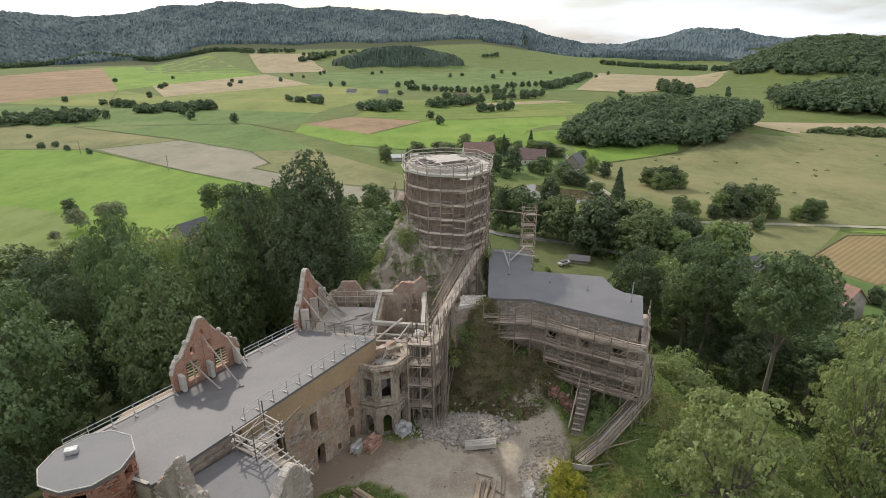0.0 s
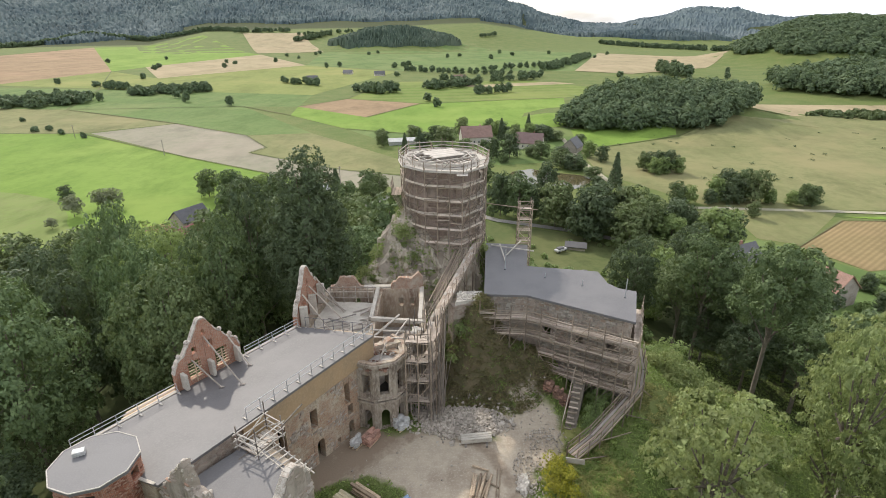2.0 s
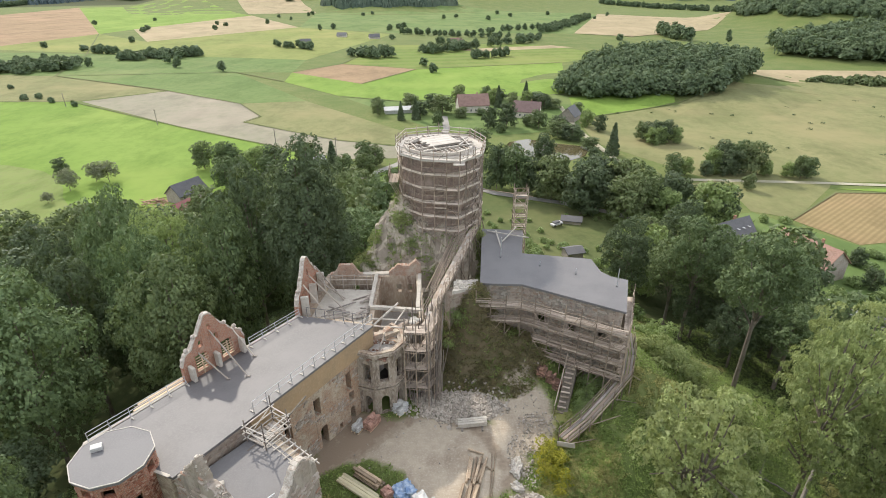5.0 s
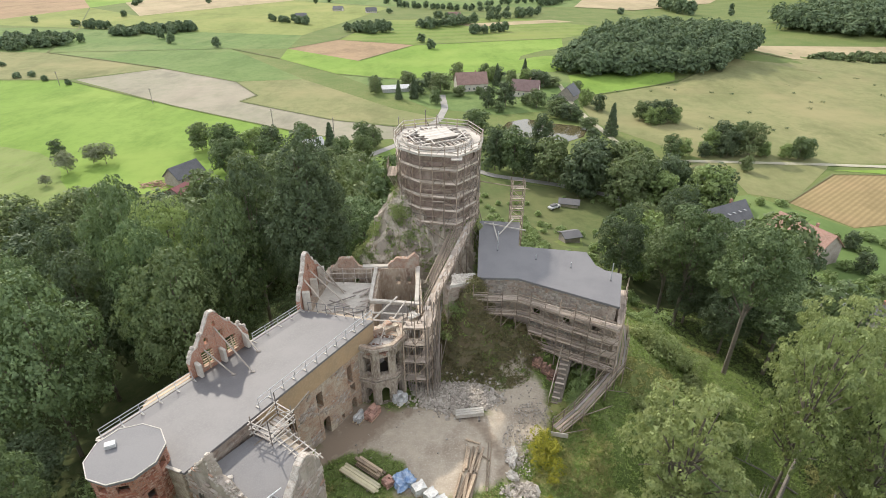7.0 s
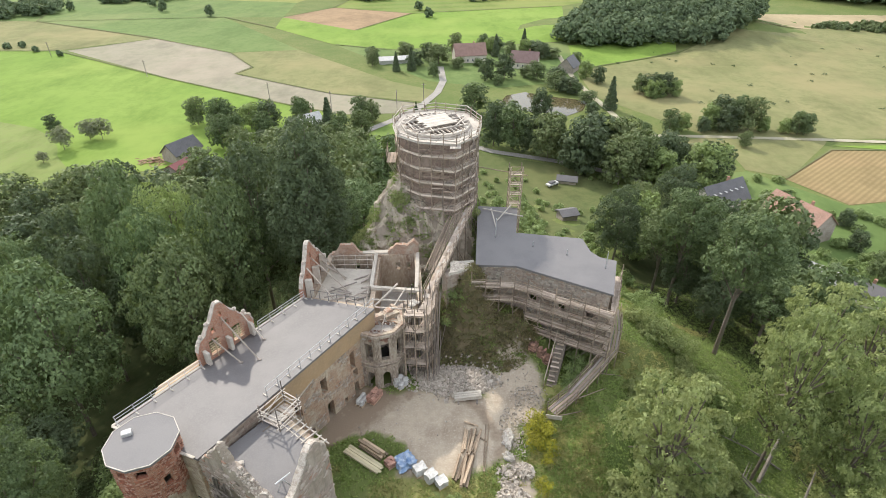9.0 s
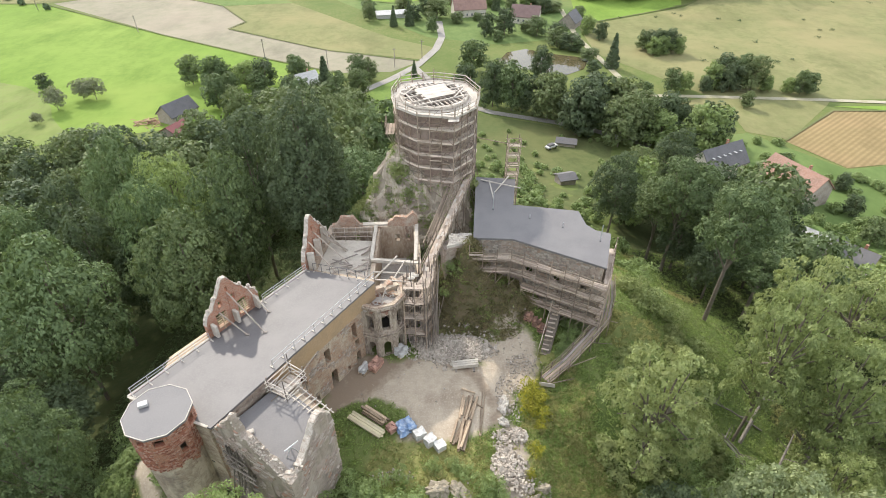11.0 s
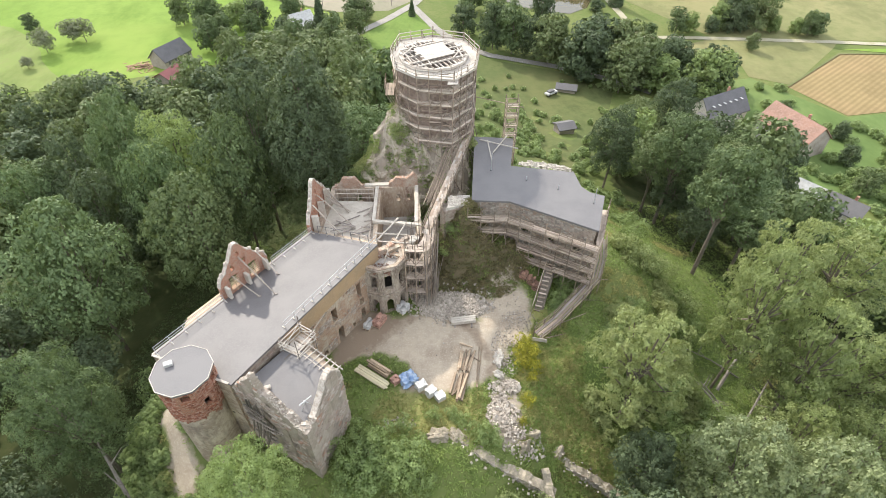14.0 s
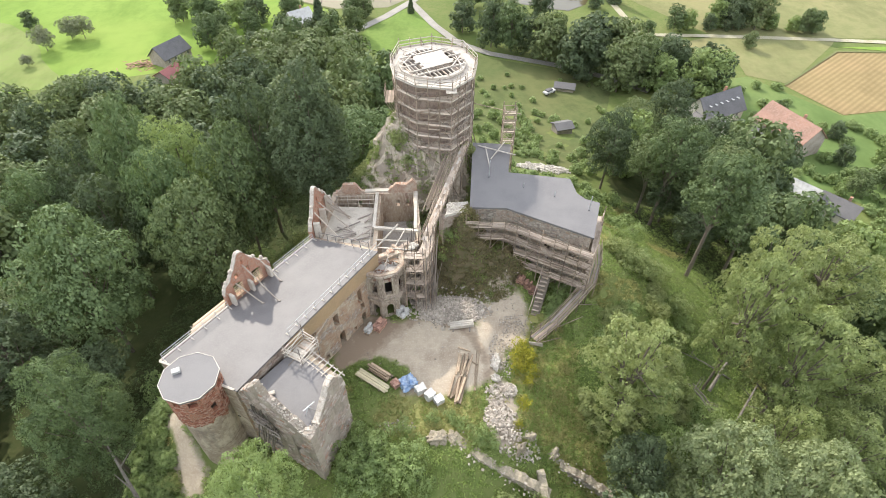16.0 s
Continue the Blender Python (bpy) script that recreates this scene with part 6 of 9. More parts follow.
for s_ in (-0.5, 0.5):
    bar("stringer", A_ + side * s_ - Vector((0, 0, 0.15)), B_ + side * s_ - Vector((0, 0, 0.15)), 0.18, M_SCAF, gw, 0.08)
    for h in (0.5, 1.0):
        bar("hand_rail", A_ + side * s_ + Vector((0, 0, h)), B_ + side * s_ + Vector((0, 0, h)), 0.04, M_SCAF, gw)
    for i in range(15):
        p = A_.lerp(B_, i / 14) + side * s_
        bar("post", (p.x, p.y, ground_z(p.x, p.y) if i % 2 == 0 else p.z - 0.3), (p.x, p.y, p.z + 1.1), 0.05, M_SCAF, gw)
for i in range(0, 13, 2):
    p, q_ = A_.lerp(B_, i / 14) - side * 0.5, A_.lerp(B_, (i + 2) / 14) + side * 0.5
    bar("brace", (p.x, p.y, p.z - 0.3), (q_.x, q_.y, ground_z(q_.x, q_.y) + 0.2), 0.045, M_SCAF, gw)
# bundle of long poles lying beside it
pb = thing("pole_bundle", (1.5, 57, 8), "bundle of long scaffold poles leaning beside the gangway", "poles")
for i in range(12):
    o = side * -(1.15 + 0.09 * i)
    a, b = A_.lerp(B_, 0.30 + srnd.uniform(-0.06, 0.06)) + o, A_.lerp(B_, 0.78 + srnd.uniform(-0.1, 0.06)) + o
    bar("pole", (a.x, a.y, a.z - 1.2 + srnd.uniform(-0.2, 0.2)), (b.x, b.y, b.z + srnd.uniform(-0.4, 0.4)), 0.05, M_SCAF, pb)

# ladder tower at the far end of the east building
lt = thing("hoist_tower", (10.9, 64.8, 6), "slender timber hoist tower of open frames", "scaffolding")
C4 = [(10.1, 63.9), (11.7, 63.9), (11.7, 65.4), (10.1, 65.4)]
for x, y in C4:
    bar("standard", (x, y, ground_z(x, y) - 0.2), (x, y, 16.2), 0.07, M_SCAF, lt)
for j in range(7):
    z = 6.2 + 1.45 * j
    for i in range(4):
        bar("ledger", (*C4[i], z), (*C4[(i + 1) % 4], z), 0.05, M_SCAF, lt)
    for i in range(4):
        bar("ledger", (*lerp2(C4[i], C4[(i + 1) % 4], -0.1), z + 0.7), (*lerp2(C4[i], C4[(i + 1) % 4], 1.1), z + 0.7), 0.045, M_SCAF, lt)
    for t in (0.3, 0.6) if j > 1 else ():
        bar("plank", (*lerp2(C4[0], C4[3], t), z + 0.08), (*lerp2(C4[1], C4[2], t), z + 0.08), 0.05, M_PLANK, lt, 0.26)
    bar("brace", (*C4[j % 2], z), (*C4[1 - j % 2], z + 1.45), 0.045, M_SCAF, lt)
bar("tie_pole", (5.8, 68.0, 14.6), (12.4, 64.2, 14.9), 0.06, M_SCAF, lt)
for a, b in (((6.6, 63.7, 10.3), (11.6, 60.6, 10.75)), ((8.2, 60.3, 10.35), (10.4, 63.6, 10.9)), ((7.6, 62.5, 10.9), (7.9, 58.6, 10.3))):
    bar("roof_beam", a, b, 0.12, M_PALE, lt, 0.14)

# vent pipes on the east roof
for x, y, h in ((7.6, 56.4, 2.6), (11.9, 54.2, 0.6), (15.6, 52.2, 0.7), (19.4, 49.4, 2.2)):
    v = thing("vent_pipe", (x, y, 10.2), "thin grey vent pipe standing on the roof", "pipe", "roof pipes")
    bar("pipe", (x, y, 10.15), (x, y, 10.2 + h), 0.06, M_STEEL, v)
    bar("collar", (x, y, 10.15), (x, y, 10.28), 0.12, M_SLATE, v)

# ---------------------------------------------------------------- railings on the wing roof
def railing(label, pts, height=1.1, rails=2, foot=0.9, inward=(0, 0), material=M_STEEL):
    r = thing("railing", (*pts[0], roof_z(*pts[0])), label, "railing", "roof railings")
    for i, p in enumerate(pts):
        z = roof_z(*p)
        bar("post", (*p, z - 0.02), (*p, z + height), 0.035, material, r)
        q_ = (p[0] + inward[0] * foot, p[1] + inward[1] * foot)
        bar("foot", (*p, z + 0.05), (*q_, roof_z(*q_) + 0.05), 0.05, M_CONCRETE, r, 0.12)
        bar("stay", (*p, z + height * 0.55), (p[0] + inward[0] * 0.5, p[1] + inward[1] * 0.5, z + 0.06), 0.022, material, r)
        if i:
            o = pts[i - 1]
            for k in range(rails):
                h = height * (k + 1) / rails
                bar("rail", (*o, roof_z(*o) + h), (*p, z + h), 0.03, material, r)
    return r


IN = (-0.813, 0.582)
railing("galvanised roof railing with weighted feet above the courtyard", [out(S, NE, 7.2 + 1.32 * i, -0.02) for i in range(12)], 1.1, 2, 0.5, IN)
railing("low steel railing along the outer roof edge", [out(W, N, 0.3 + 1.6 * i, 0.25) for i in range(6)], 1.0, 3, 0.5, (0.813, -0.582))
railing("low steel railing along the outer roof edge beyond the gable", [out(W, N, 14.9 + 1.55 * i, 0.25) for i in range(5)], 1.0, 3, 0.5, (0.813, -0.582))
railing("dark railing posts where the roof meets the open block", [lerp2(lerp2(N, NE, 0.12), lerp2(N, NE, 0.9), i / 6) for i in range(7)], 1.15, 1, 0.4, (0.3, -0.8), M_SLATE)
rr = railing("short timber guard rail on the north block floor", [(-7.6, 45.8 + 1.5 * i) for i in range(5)], 1.0, 2, 0.3, (-1, 0), M_WOOD_DECK)
rr.location.z -= 1.9
# boards and props lying about the north block
nb = thing("timber_pile", (-11, 50, 7.15), "weathered boards and props strewn on the open floor", "timber")
for i in range(16):
    a = (srnd.uniform(-13, -8.2), srnd.uniform(47.2, 52.5))
    d = srnd.uniform(-0.6, 0.9)
    L = srnd.uniform(1.2, 3.6)
    bar("board", (*a, 7.2 + 0.03 * i), (min(-7.4, a[0] + L * math.cos(d)), a[1] + L * math.sin(d), 7.22 + 0.03 * i), 0.05, M_WOOD_OLD if i % 3 else M_WOOD_DECK, nb, 0.18)
pr = thing("board_fence", (-9.5, 53.5, 7.15), "rough timber barrier standing before the north wall", "fence")
for x in (-12.4, -11.0, -9.6, -8.2, -7.6):
    bar("post", (x, 54.0, 7.1), (x, 54.0, 9.3), 0.06, M_WOOD_DECK, pr)
for z in (7.9, 8.6, 9.2):
    bar("rail", (-12.6, 53.95, z), (-7.5, 53.95, z), 0.05, M_WOOD_DECK, pr)
for i in range(6):
    bar("strut", (-13.4 + 0.2 * i, 52.5 - 0.3 * i, 9.6), (-12.0 + 0.3 * i, 53.6 - 0.3 * i, 7.2), 0.06, M_WOOD_DECK, pr)
lp = thing("long_prop", (-4, 45, 6), "two long pale timber props across the open block", "timber")
bar("prop", (-5.6, 43.6, 7.3), (-3.3, 48.7, 8.2), 0.09, M_PALE, lp)
bar("prop", (-6.6, 45.9, 7.7), (-2.4, 45.2, 7.9), 0.09, M_PALE, lp)
bar("prop", (-5.9, 41.0, 7.2), (-5.2, 43.8, 8.4), 0.07, M_WOOD_DECK, lp)
# pale sacks at the head of the stair tower
for x, y, z in ((-2.4, 43.9, 9.55), (-2.0, 44.3, 9.55), (-2.35, 44.5, 9.55)):
    bm = bmesh.new()
    bmesh.ops.create_icosphere(bm, subdivisions=3, radius=0.34)
    for v in bm.verts:
        v.co *= 1 + 0.3 * noise.noise(v.co * 4 + Vector((x * 3, y, 0)))
        v.co = Vector((v.co.x * 1.25, v.co.y * 0.8, v.co.z * 0.5))
    tagged(part("sack", bm, M_CONCRETE, None, "", Matrix.Translation((x, y, z)) @ pose(0, 0, 0, 0, 0, x * 900)), "slumped pale building sack on the scaffold", "sack", "sacks on scaffold")

# broken wall heads between wing and bay
bw = thing("broken_wall", (-5.2, 44.4, 7), "broken stubs of brick and plastered wall above the bay", "wall")
wall("stub", (-7.2, 43.4), (-4.6, 44.9), 6.6, lambda u: 7.4 + ragged(u, 0.0, 0.9, 7.0, 0.3), 0.7, M_HEADBRICK, bw, (), 0.15, 0.16, 81)
wall("stub", (-5.9, 44.2), (-3.2, 43.4), 5.0, lambda u: 7.0 + ragged(u, 0.0, 0.7, 17.0, 0.3), 0.6, M_WINGWALL, bw, (), 0.15, 0.14, 82)
wall("stub", (-4.3, 45.2), (-2.6, 46.4), 6.4, lambda u: 7.3 + ragged(u, 0.0, 0.7, 27.0, 0.3), 0.5, M_STONE_BARE, bw, (), 0.15, 0.14, 83)
bm = bmesh.new()
prism(bm, [(-7.2, 43.4), (-3.2, 43.4), (-2.4, 45.6), (-6.9, 45.6)], 6.4, 6.75)
part("vault_top", bm, M_RUBBLE, bw, "rubble-covered vault")

# ---------------------------------------------------------------- lower wing's scaffold
ls = thing("scaffolding", (-13, 30, 8), "small pale scaffold platform between the two roofs", "scaffolding")
P4 = [(-14.5, 29.9), (-13.1, 32.0), (-11.6, 31.0), (-12.8, 29.0)]
for i in range(4):
    a, b = P4[i], P4[(i + 1) % 4]
    bar("standard", (*a, 8.2 if i in (0, 3) else 0.0), (*a, 10.5 + 0.5 * (i % 2)), 0.05, M_DARKPOLE, ls)
    for z in (8.75, 9.3, 9.85):
        bar("rail", (*lerp2(a, b, -0.12), z), (*lerp2(a, b, 1.12), z), 0.05, M_PALE, ls)
    bar("brace", (*a, 8.6), (*b, 9.9), 0.045, M_PALE, ls)
for t in (0.10, 0.24, 0.40, 0.52, 0.68, 0.80, 0.92):
    bar("plank", (*lerp2(P4[0], P4[1], t), 8.42 + srnd.uniform(0, 0.04)), (*lerp2(lerp2(P4[3], P4[2], t), lerp2(P4[0], P4[1], t), 0.25), 8.42), 0.05, srnd.choice((M_PALE, M_PLANK)), ls, 0.26)
for i in range(9):
    u = 0.6 + 0.62 * i
    a = out(LW[2], LW[3], u, 0.5)
    b = out(LW[2], LW[3], u, -1.1)
    bar("putlog", (*a, 8.35), (*b, 8.35 + srnd.uniform(-0.1, 0.1)), 0.06, M_PALE, ls)
bar("ledger", (*out(LW[2], LW[3], 0.2, 0.35), 8.25), (*out(LW[2], LW[3], 6.2, 0.35), 8.25), 0.06, M_PALE, ls)
bar("ledger", (*out(LW[2], LW[3], 0.2, -0.8), 8.3), (*out(LW[2], LW[3], 6.2, -0.8), 8.3), 0.06, M_PALE, ls)
bar("brown_batten", (-15.8, 26.9, 8.2), (-13.2, 30.4, 8.3), 0.08, M_BARK, ls, 0.12)
bar("brown_batten", (-12.3, 31.3, 8.6), (-10.9, 34.1, 9.0), 0.08, M_BARK, ls, 0.12)
# steel trestle and block on the lower roof
tr = thing("trestle", (-11.4, 24.1, 8.3), "small steel trestle on the lower roof", "trestle")
for a in (0, 120, 240):
    bar("leg", (-11.4, 24.1, 9.05), (-11.4 + 0.6 * math.cos(radians(a)), 24.1 + 0.6 * math.sin(radians(a)), 8.3), 0.05, M_STEEL, tr)
bar("head", (-11.8, 23.7, 9.05), (-10.9, 24.6, 9.1), 0.07, M_STEEL, tr)
bm = bmesh.new()
box(bm, 0, 0, 0.15, 0.7, 0.4, 0.3, 20, 0.05)
tagged(part("stone_block", bm, M_WHITESTONE, None, "", Matrix.Translation((-15.2, 25.9, 8.3))), "pale dressed stone block on the roof", "stone block")
# broken masonry along the joint of the two roofs
jr = thing("masonry_remnant", (-16.3, 27.6, 8.2), "row of broken masonry stumps between the roofs", "masonry")
wall("low_wall", (-17.7, 26.3), (-14.4, 31.1), 7.9, lambda u: 8.15 + ragged(u, 0.0, 0.9, 12.0, 0.35), 0.35, M_STONE_BARE, jr, (), 0.3, 0.08, 71)
# dark timber props against the southwest wall
dp = thing("timber_shore", (-15.8, 23.4, 3), "dark timber shores and lattice against the ruined wall", "timber")
for i in range(9):
    a = out(LW[0], LW[1], 2.0 + 0.28 * i, 0.25)
    bar("prop", (*a, 6.6 - 0.1 * i), (*out(LW[0], LW[1], 2.2 + 0.22 * i + srnd.uniform(-0.5, 0.5), 1.2), 2.6), 0.07, M_BARK, dp)
for z in (3.4, 4.2, 5.0, 5.8):
    bar("lattice", (*out(LW[0], LW[1], 1.6, 0.55), z), (*out(LW[0], LW[1], 4.6, 0.5), z + 0.2), 0.07, M_WOOD_OLD, dp)

# ---------------------------------------------------------------- timber walkway on the east slope
ww = thing("walkway", (16, 41, 0), "bent timber walkway with rails on tall posts", "walkway")
path = [Vector((11.9, 36.9, 0.9)), Vector((14.5, 39.0, 1.1)), Vector((17.6, 42.0, 1.6)), Vector((20.2, 44.6, 2.2)), Vector((21.3, 47.2, 2.8)), Vector((22.0, 50.4, 3.4))]
for i, (a, b) in enumerate(zip(path, path[1:])):
    side = Vector((b.y - a.y, -(b.x - a.x), 0)).normalized()
    for k in range(3):
        o = side * (-0.32 + 0.32 * k)
        bar("plank", a + o, b + o, 0.06, M_SCAF if k == 1 else M_WOOD_OLD, ww, 0.24)
    for s_ in (-0.56, 0.56):
        bar("stringer", a + side * s_ - Vector((0, 0, 0.1)), b + side * s_ - Vector((0, 0, 0.1)), 0.2, M_SCAF, ww, 0.09)
        for h in (0.5, 1.0):
            bar("hand_rail", a + side * s_ + Vector((0, 0, h)), b + side * s_ + Vector((0, 0, h)), 0.07, M_SCAF, ww, 0.05)
        for t in (0.0, 0.5):
            p = a.lerp(b, t) + side * s_
            bar("post", (p.x, p.y, ground_z(p.x, p.y) - 0.2), (p.x, p.y, p.z + 1.05), 0.06, M_SCAF, ww)
    bar("brace", a + side * 0.7, (b.x + side.x * 1.6, b.y + side.y * 1.6, ground_z(b.x + side.x * 1.6, b.y + side.y * 1.6)), 0.05, M_SCAF, ww)
bar("end_board", (11.2, 36.4, 0.9), (12.8, 36.0, 0.95), 0.55, M_PALE, ww, 0.06, "pale board closing the end")
# log steps up the bank
M_LOG = surface("weathered_log", (0.27, 0.215, 0.16), (0.18, 0.14, 0.105), (0.40, 0.34, 0.27), 1.2, 10.0, 0.9, 0.4, 0.02, per_object=0.4)
sp = thing("log_stair", (13.4, 43.6, 0.5), "steep stair of short logs beside a hand rail", "stairs")
for i in range(12):
    t = i / 11
    p = Vector((12.2, 41.3, 0.10)).lerp(Vector((14.3, 46.2, 3.0)), t)
    bar("step", (p.x + srnd.uniform(-0.1, 0.1), p.y + 0.1, p.z), (p.x + 0.8 + srnd.uniform(-0.12, 0.12), p.y - 0.2 + srnd.uniform(-0.1, 0.1), p.z + srnd.uniform(-0.04, 0.04)), 0.12, M_PLANK if i % 3 else M_LOG, sp, 0.18)
bm = bmesh.new()
prism(bm, [(12.15, 41.2), (13.2, 41.0), (15.3, 46.0), (14.2, 46.4)], -0.6, lambda x, y: -0.1 + 2.95 * (y - 41.2) / 5.0)
part("earth_ramp", bm, M_BARK, sp, "trodden earth under the steps")
bar("hand_rail", (11.9, 41.2, 1.0), (14.1, 46.2, 3.9), 0.05, M_PLANK, sp)
for t in (0.0, 0.3, 0.65, 1.0):
    p = Vector((11.9, 41.2, -0.1)).lerp(Vector((14.1, 46.2, 2.8)), t)
    bar("post", (p.x, p.y, ground_z(p.x, p.y) - 0.1), p + Vector((0, 0, 1.15)), 0.05, M_LOG, sp)
# stacks of reclaimed brick beside the stair
M_OLDBRICK = surface("reclaimed_brick", (0.25, 0.135, 0.095), (0.17, 0.10, 0.075), (0.36, 0.24, 0.18), 2.5, 12.0, 0.95, 0.5, 0.02, per_object=0.5)
for k, (x, y) in enumerate(((11.35, 45.55), (12.25, 45.15), (12.9, 44.55))):
    zz = ground_z(x, y)
    s_ = thing("brick_stack", (x, y, zz), "weathered stack of reclaimed red bricks on the bank", "bricks", "brick stacks")
    for j in range(7):
        for i in range(4):
            for l in range(2):
                if j > 4 and srnd.random() < 0.3:
                    continue
                bm = bmesh.new()
                box(bm, 0, 0, 0, 0.22, 0.46, 0.14, srnd.uniform(-6, 6), 0.01)
                part("brick", bm, M_OLDBRICK, s_, "", Matrix.Translation((x, y, zz)) @ pose(0, 0, 0, 0, 0, -32) @ Matrix.Translation((-0.36 + 0.24 * i + srnd.uniform(-0.03, 0.03), -0.24 + 0.48 * l + srnd.uniform(-0.04, 0.04), 0.06 + 0.145 * j)))

# ---------------------------------------------------------------- courtyard
def stones(name, label, spots, lo, hi, material, seed):
    """One mesh of broken stones lying on the ground."""
    rng_ = np.random.default_rng(seed)
    v, f = [], []
    for x, y, z in spots:
        s_ = rng_.uniform(lo, hi) * (1.6 if rng_.random() < 0.08 else 1.0)
        R = Euler(rng_.uniform(0, 6.28, 3)).to_matrix()
        k = len(v)
        sx, sy, sz = s_ * rng_.uniform(0.6, 1.2), s_ * rng_.uniform(0.5, 1.0), s_ * rng_.uniform(0.4, 0.8)
        for c in ((-1, -1, -1), (1, -1, -1), (1, 1, -1), (-1, 1, -1), (-1, -1, 1), (1, -1, 1), (1, 1, 1), (-1, 1, 1)):
            p = R @ Vector((c[0] * sx / 2 * rng_.uniform(0.6, 1), c[1] * sy / 2 * rng_.uniform(0.6, 1), c[2] * sz / 2 * rng_.uniform(0.6, 1)))
            v.append((x + p.x, y + p.y, z + p.z))
        f += [[k + j for j in q__] for q__ in ((0, 3, 2, 1), (4, 5, 6, 7), (0, 1, 5, 4), (1, 2, 6, 5), (2, 3, 7, 6), (3, 0, 4, 7))]
    return tagged(new(name, raw_mesh(name, v, f, material)), label, "rubble", kind="stuff")


m, nodes, links, bsdf = node_mat("loose_stone")
geo = nodes.new("ShaderNodeNewGeometry")
c = mix_node(nodes, links, geo.outputs["Random Per Island"], (0.29, 0.25, 0.21), (0.53, 0.475, 0.405))
n2 = noise_node(nodes, links, 9.0, 4, 0.7)
c = mix_node(nodes, links, ramp_node(nodes, links, n2, 0.5, 0.8), c, (0.28, 0.24, 0.20))
links.new(c, bsdf.inputs["Base Color"])
bsdf.inputs["Roughness"].default_value = 0.95
M_LOOSE = m


def heap(cx, cy, rx, ry, h, n, rnd_):
    pts = []
    while len(pts) < n:
        a, b = rnd_.uniform(-1, 1), rnd_.uniform(-1, 1)
        d = a * a + b * b
        if d < 1 and rnd_.random() > d * 0.45:
            x, y = cx + a * rx, cy + b * ry
            pts.append((x, y, ground_z(x, y) + h * max(0, 1 - d) * rnd_.uniform(0.7, 1.0) + 0.05))
    return pts


hr = random.Random(21)
stones("rubble_heap", "broad heap of grey broken stone in the courtyard", heap(2.4, 42.2, 4.4, 2.3, 0.42, 1900, hr) + heap(-0.8, 43.4, 2.0, 1.3, 0.4, 330, hr) + heap(1.8, 42.6, 6.0, 3.4, 0.0, 420, hr), 0.12, 0.44, M_LOOSE, 4)
stones("rubble_heap", "pale spilled rubble on the ruined rampart", heap(6.9, 27.4, 1.7, 1.9, 0.35, 520, hr) + heap(8.2, 30.7, 1.0, 0.9, 0.4, 200, hr) + heap(6.6, 30.2, 1.1, 1.3, 0.1, 140, hr) + heap(8.8, 24.6, 2.4, 1.8, 0.1, 200, hr), 0.10, 0.42, M_LOOSE, 5)
stones("rubble_heap", "scattered stones at the courtyard's edge", heap(10.2, 39.6, 2.3, 1.8, 0.15, 200, hr) + heap(-4.9, 44.4, 2.0, 1.4, 0.0, 1, hr) + heap(8.0, 35.2, 1.6, 3.4, 0.2, 300, hr) + heap(9.8, 43.6, 2.6, 3.2, 0.0, 70, hr) +  heap(-1, 36, 7, 4.5, -0.05, 30, hr) + heap(-4.0, 26.7, 2.2, 0.7, 0.05, 70, hr), 0.07, 0.24, M_LOOSE, 6)
stones("rubble_heap", "rubble fallen along the ruined rampart", [(lerp2(p_, q_, t_)[0] + hr.gauss(0, 0.5), lerp2(p_, q_, t_)[1] + hr.gauss(0.2, 0.6), z0_ + (z1_ - z0_) * t_ + hr.uniform(-0.5, 0.15)) for p_, q_, z0_, z1_ in (((1.6, 25.2), (4.6, 22.9), 0.1, -0.3), ((4.6, 22.9), (11.4, 19.9), -0.3, -2.6), ((13.0, 23.2), (18.6, 20.8), -2.6, -5.0)) for t_ in [hr.random() for _ in range(70)]], 0.1, 0.34, M_LOOSE, 11)
crest = [(u, hr.uniform(-0.75, 0.05)) for u in (hr.uniform(-1.8, 8.2) for _ in range(460))]
stones("rubble_heap", "loose rubble and mortar on the broken wall head", [(*out(LW[0], LW[1], u, v), lower_head(u) + hr.uniform(-0.08, 0.06)) for u, v in crest], 0.08, 0.26, M_LOOSE, 61)
crest = [(u, hr.uniform(-0.7, 0.05)) for u in (hr.uniform(0.2, 1.6) if hr.random() < 0.5 else hr.uniform(5.2, 6.3) for _ in range(120))]
stones("rubble_heap", "crumbled masonry on the stump of the gable", [(*out(LW[1], LW[2], u, v), stump(u) + hr.uniform(-0.16, 0.06)) for u, v in crest], 0.09, 0.28, M_LOOSE, 62)
stones("rubble_heap", "pale rubble and bared earth behind the east building", heap(22.5, 90.5, 5.0, 2.2, 0.4, 300, hr) + heap(27.0, 92.5, 3.0, 1.8, 0.3, 140, hr), 0.2, 0.8, M_WHITESTONE, 12)
stones("rubble_heap", "rubble at the foot of the tower's crag", heap(-3.8, 60.5, 3.0, 3.0, 0.0, 110, hr) + heap(1.5, 58.0, 3.0, 1.5, 0.0, 80, hr), 0.2, 0.6, M_LOOSE, 7)
stones("rubble_heap", "crushed bright limestone on the wall head", [(hr.uniform(1.9, 4.5), hr.uniform(49.9, 51.7), 9.72) for _ in range(420)], 0.12, 0.3, M_WHITESTONE, 8)
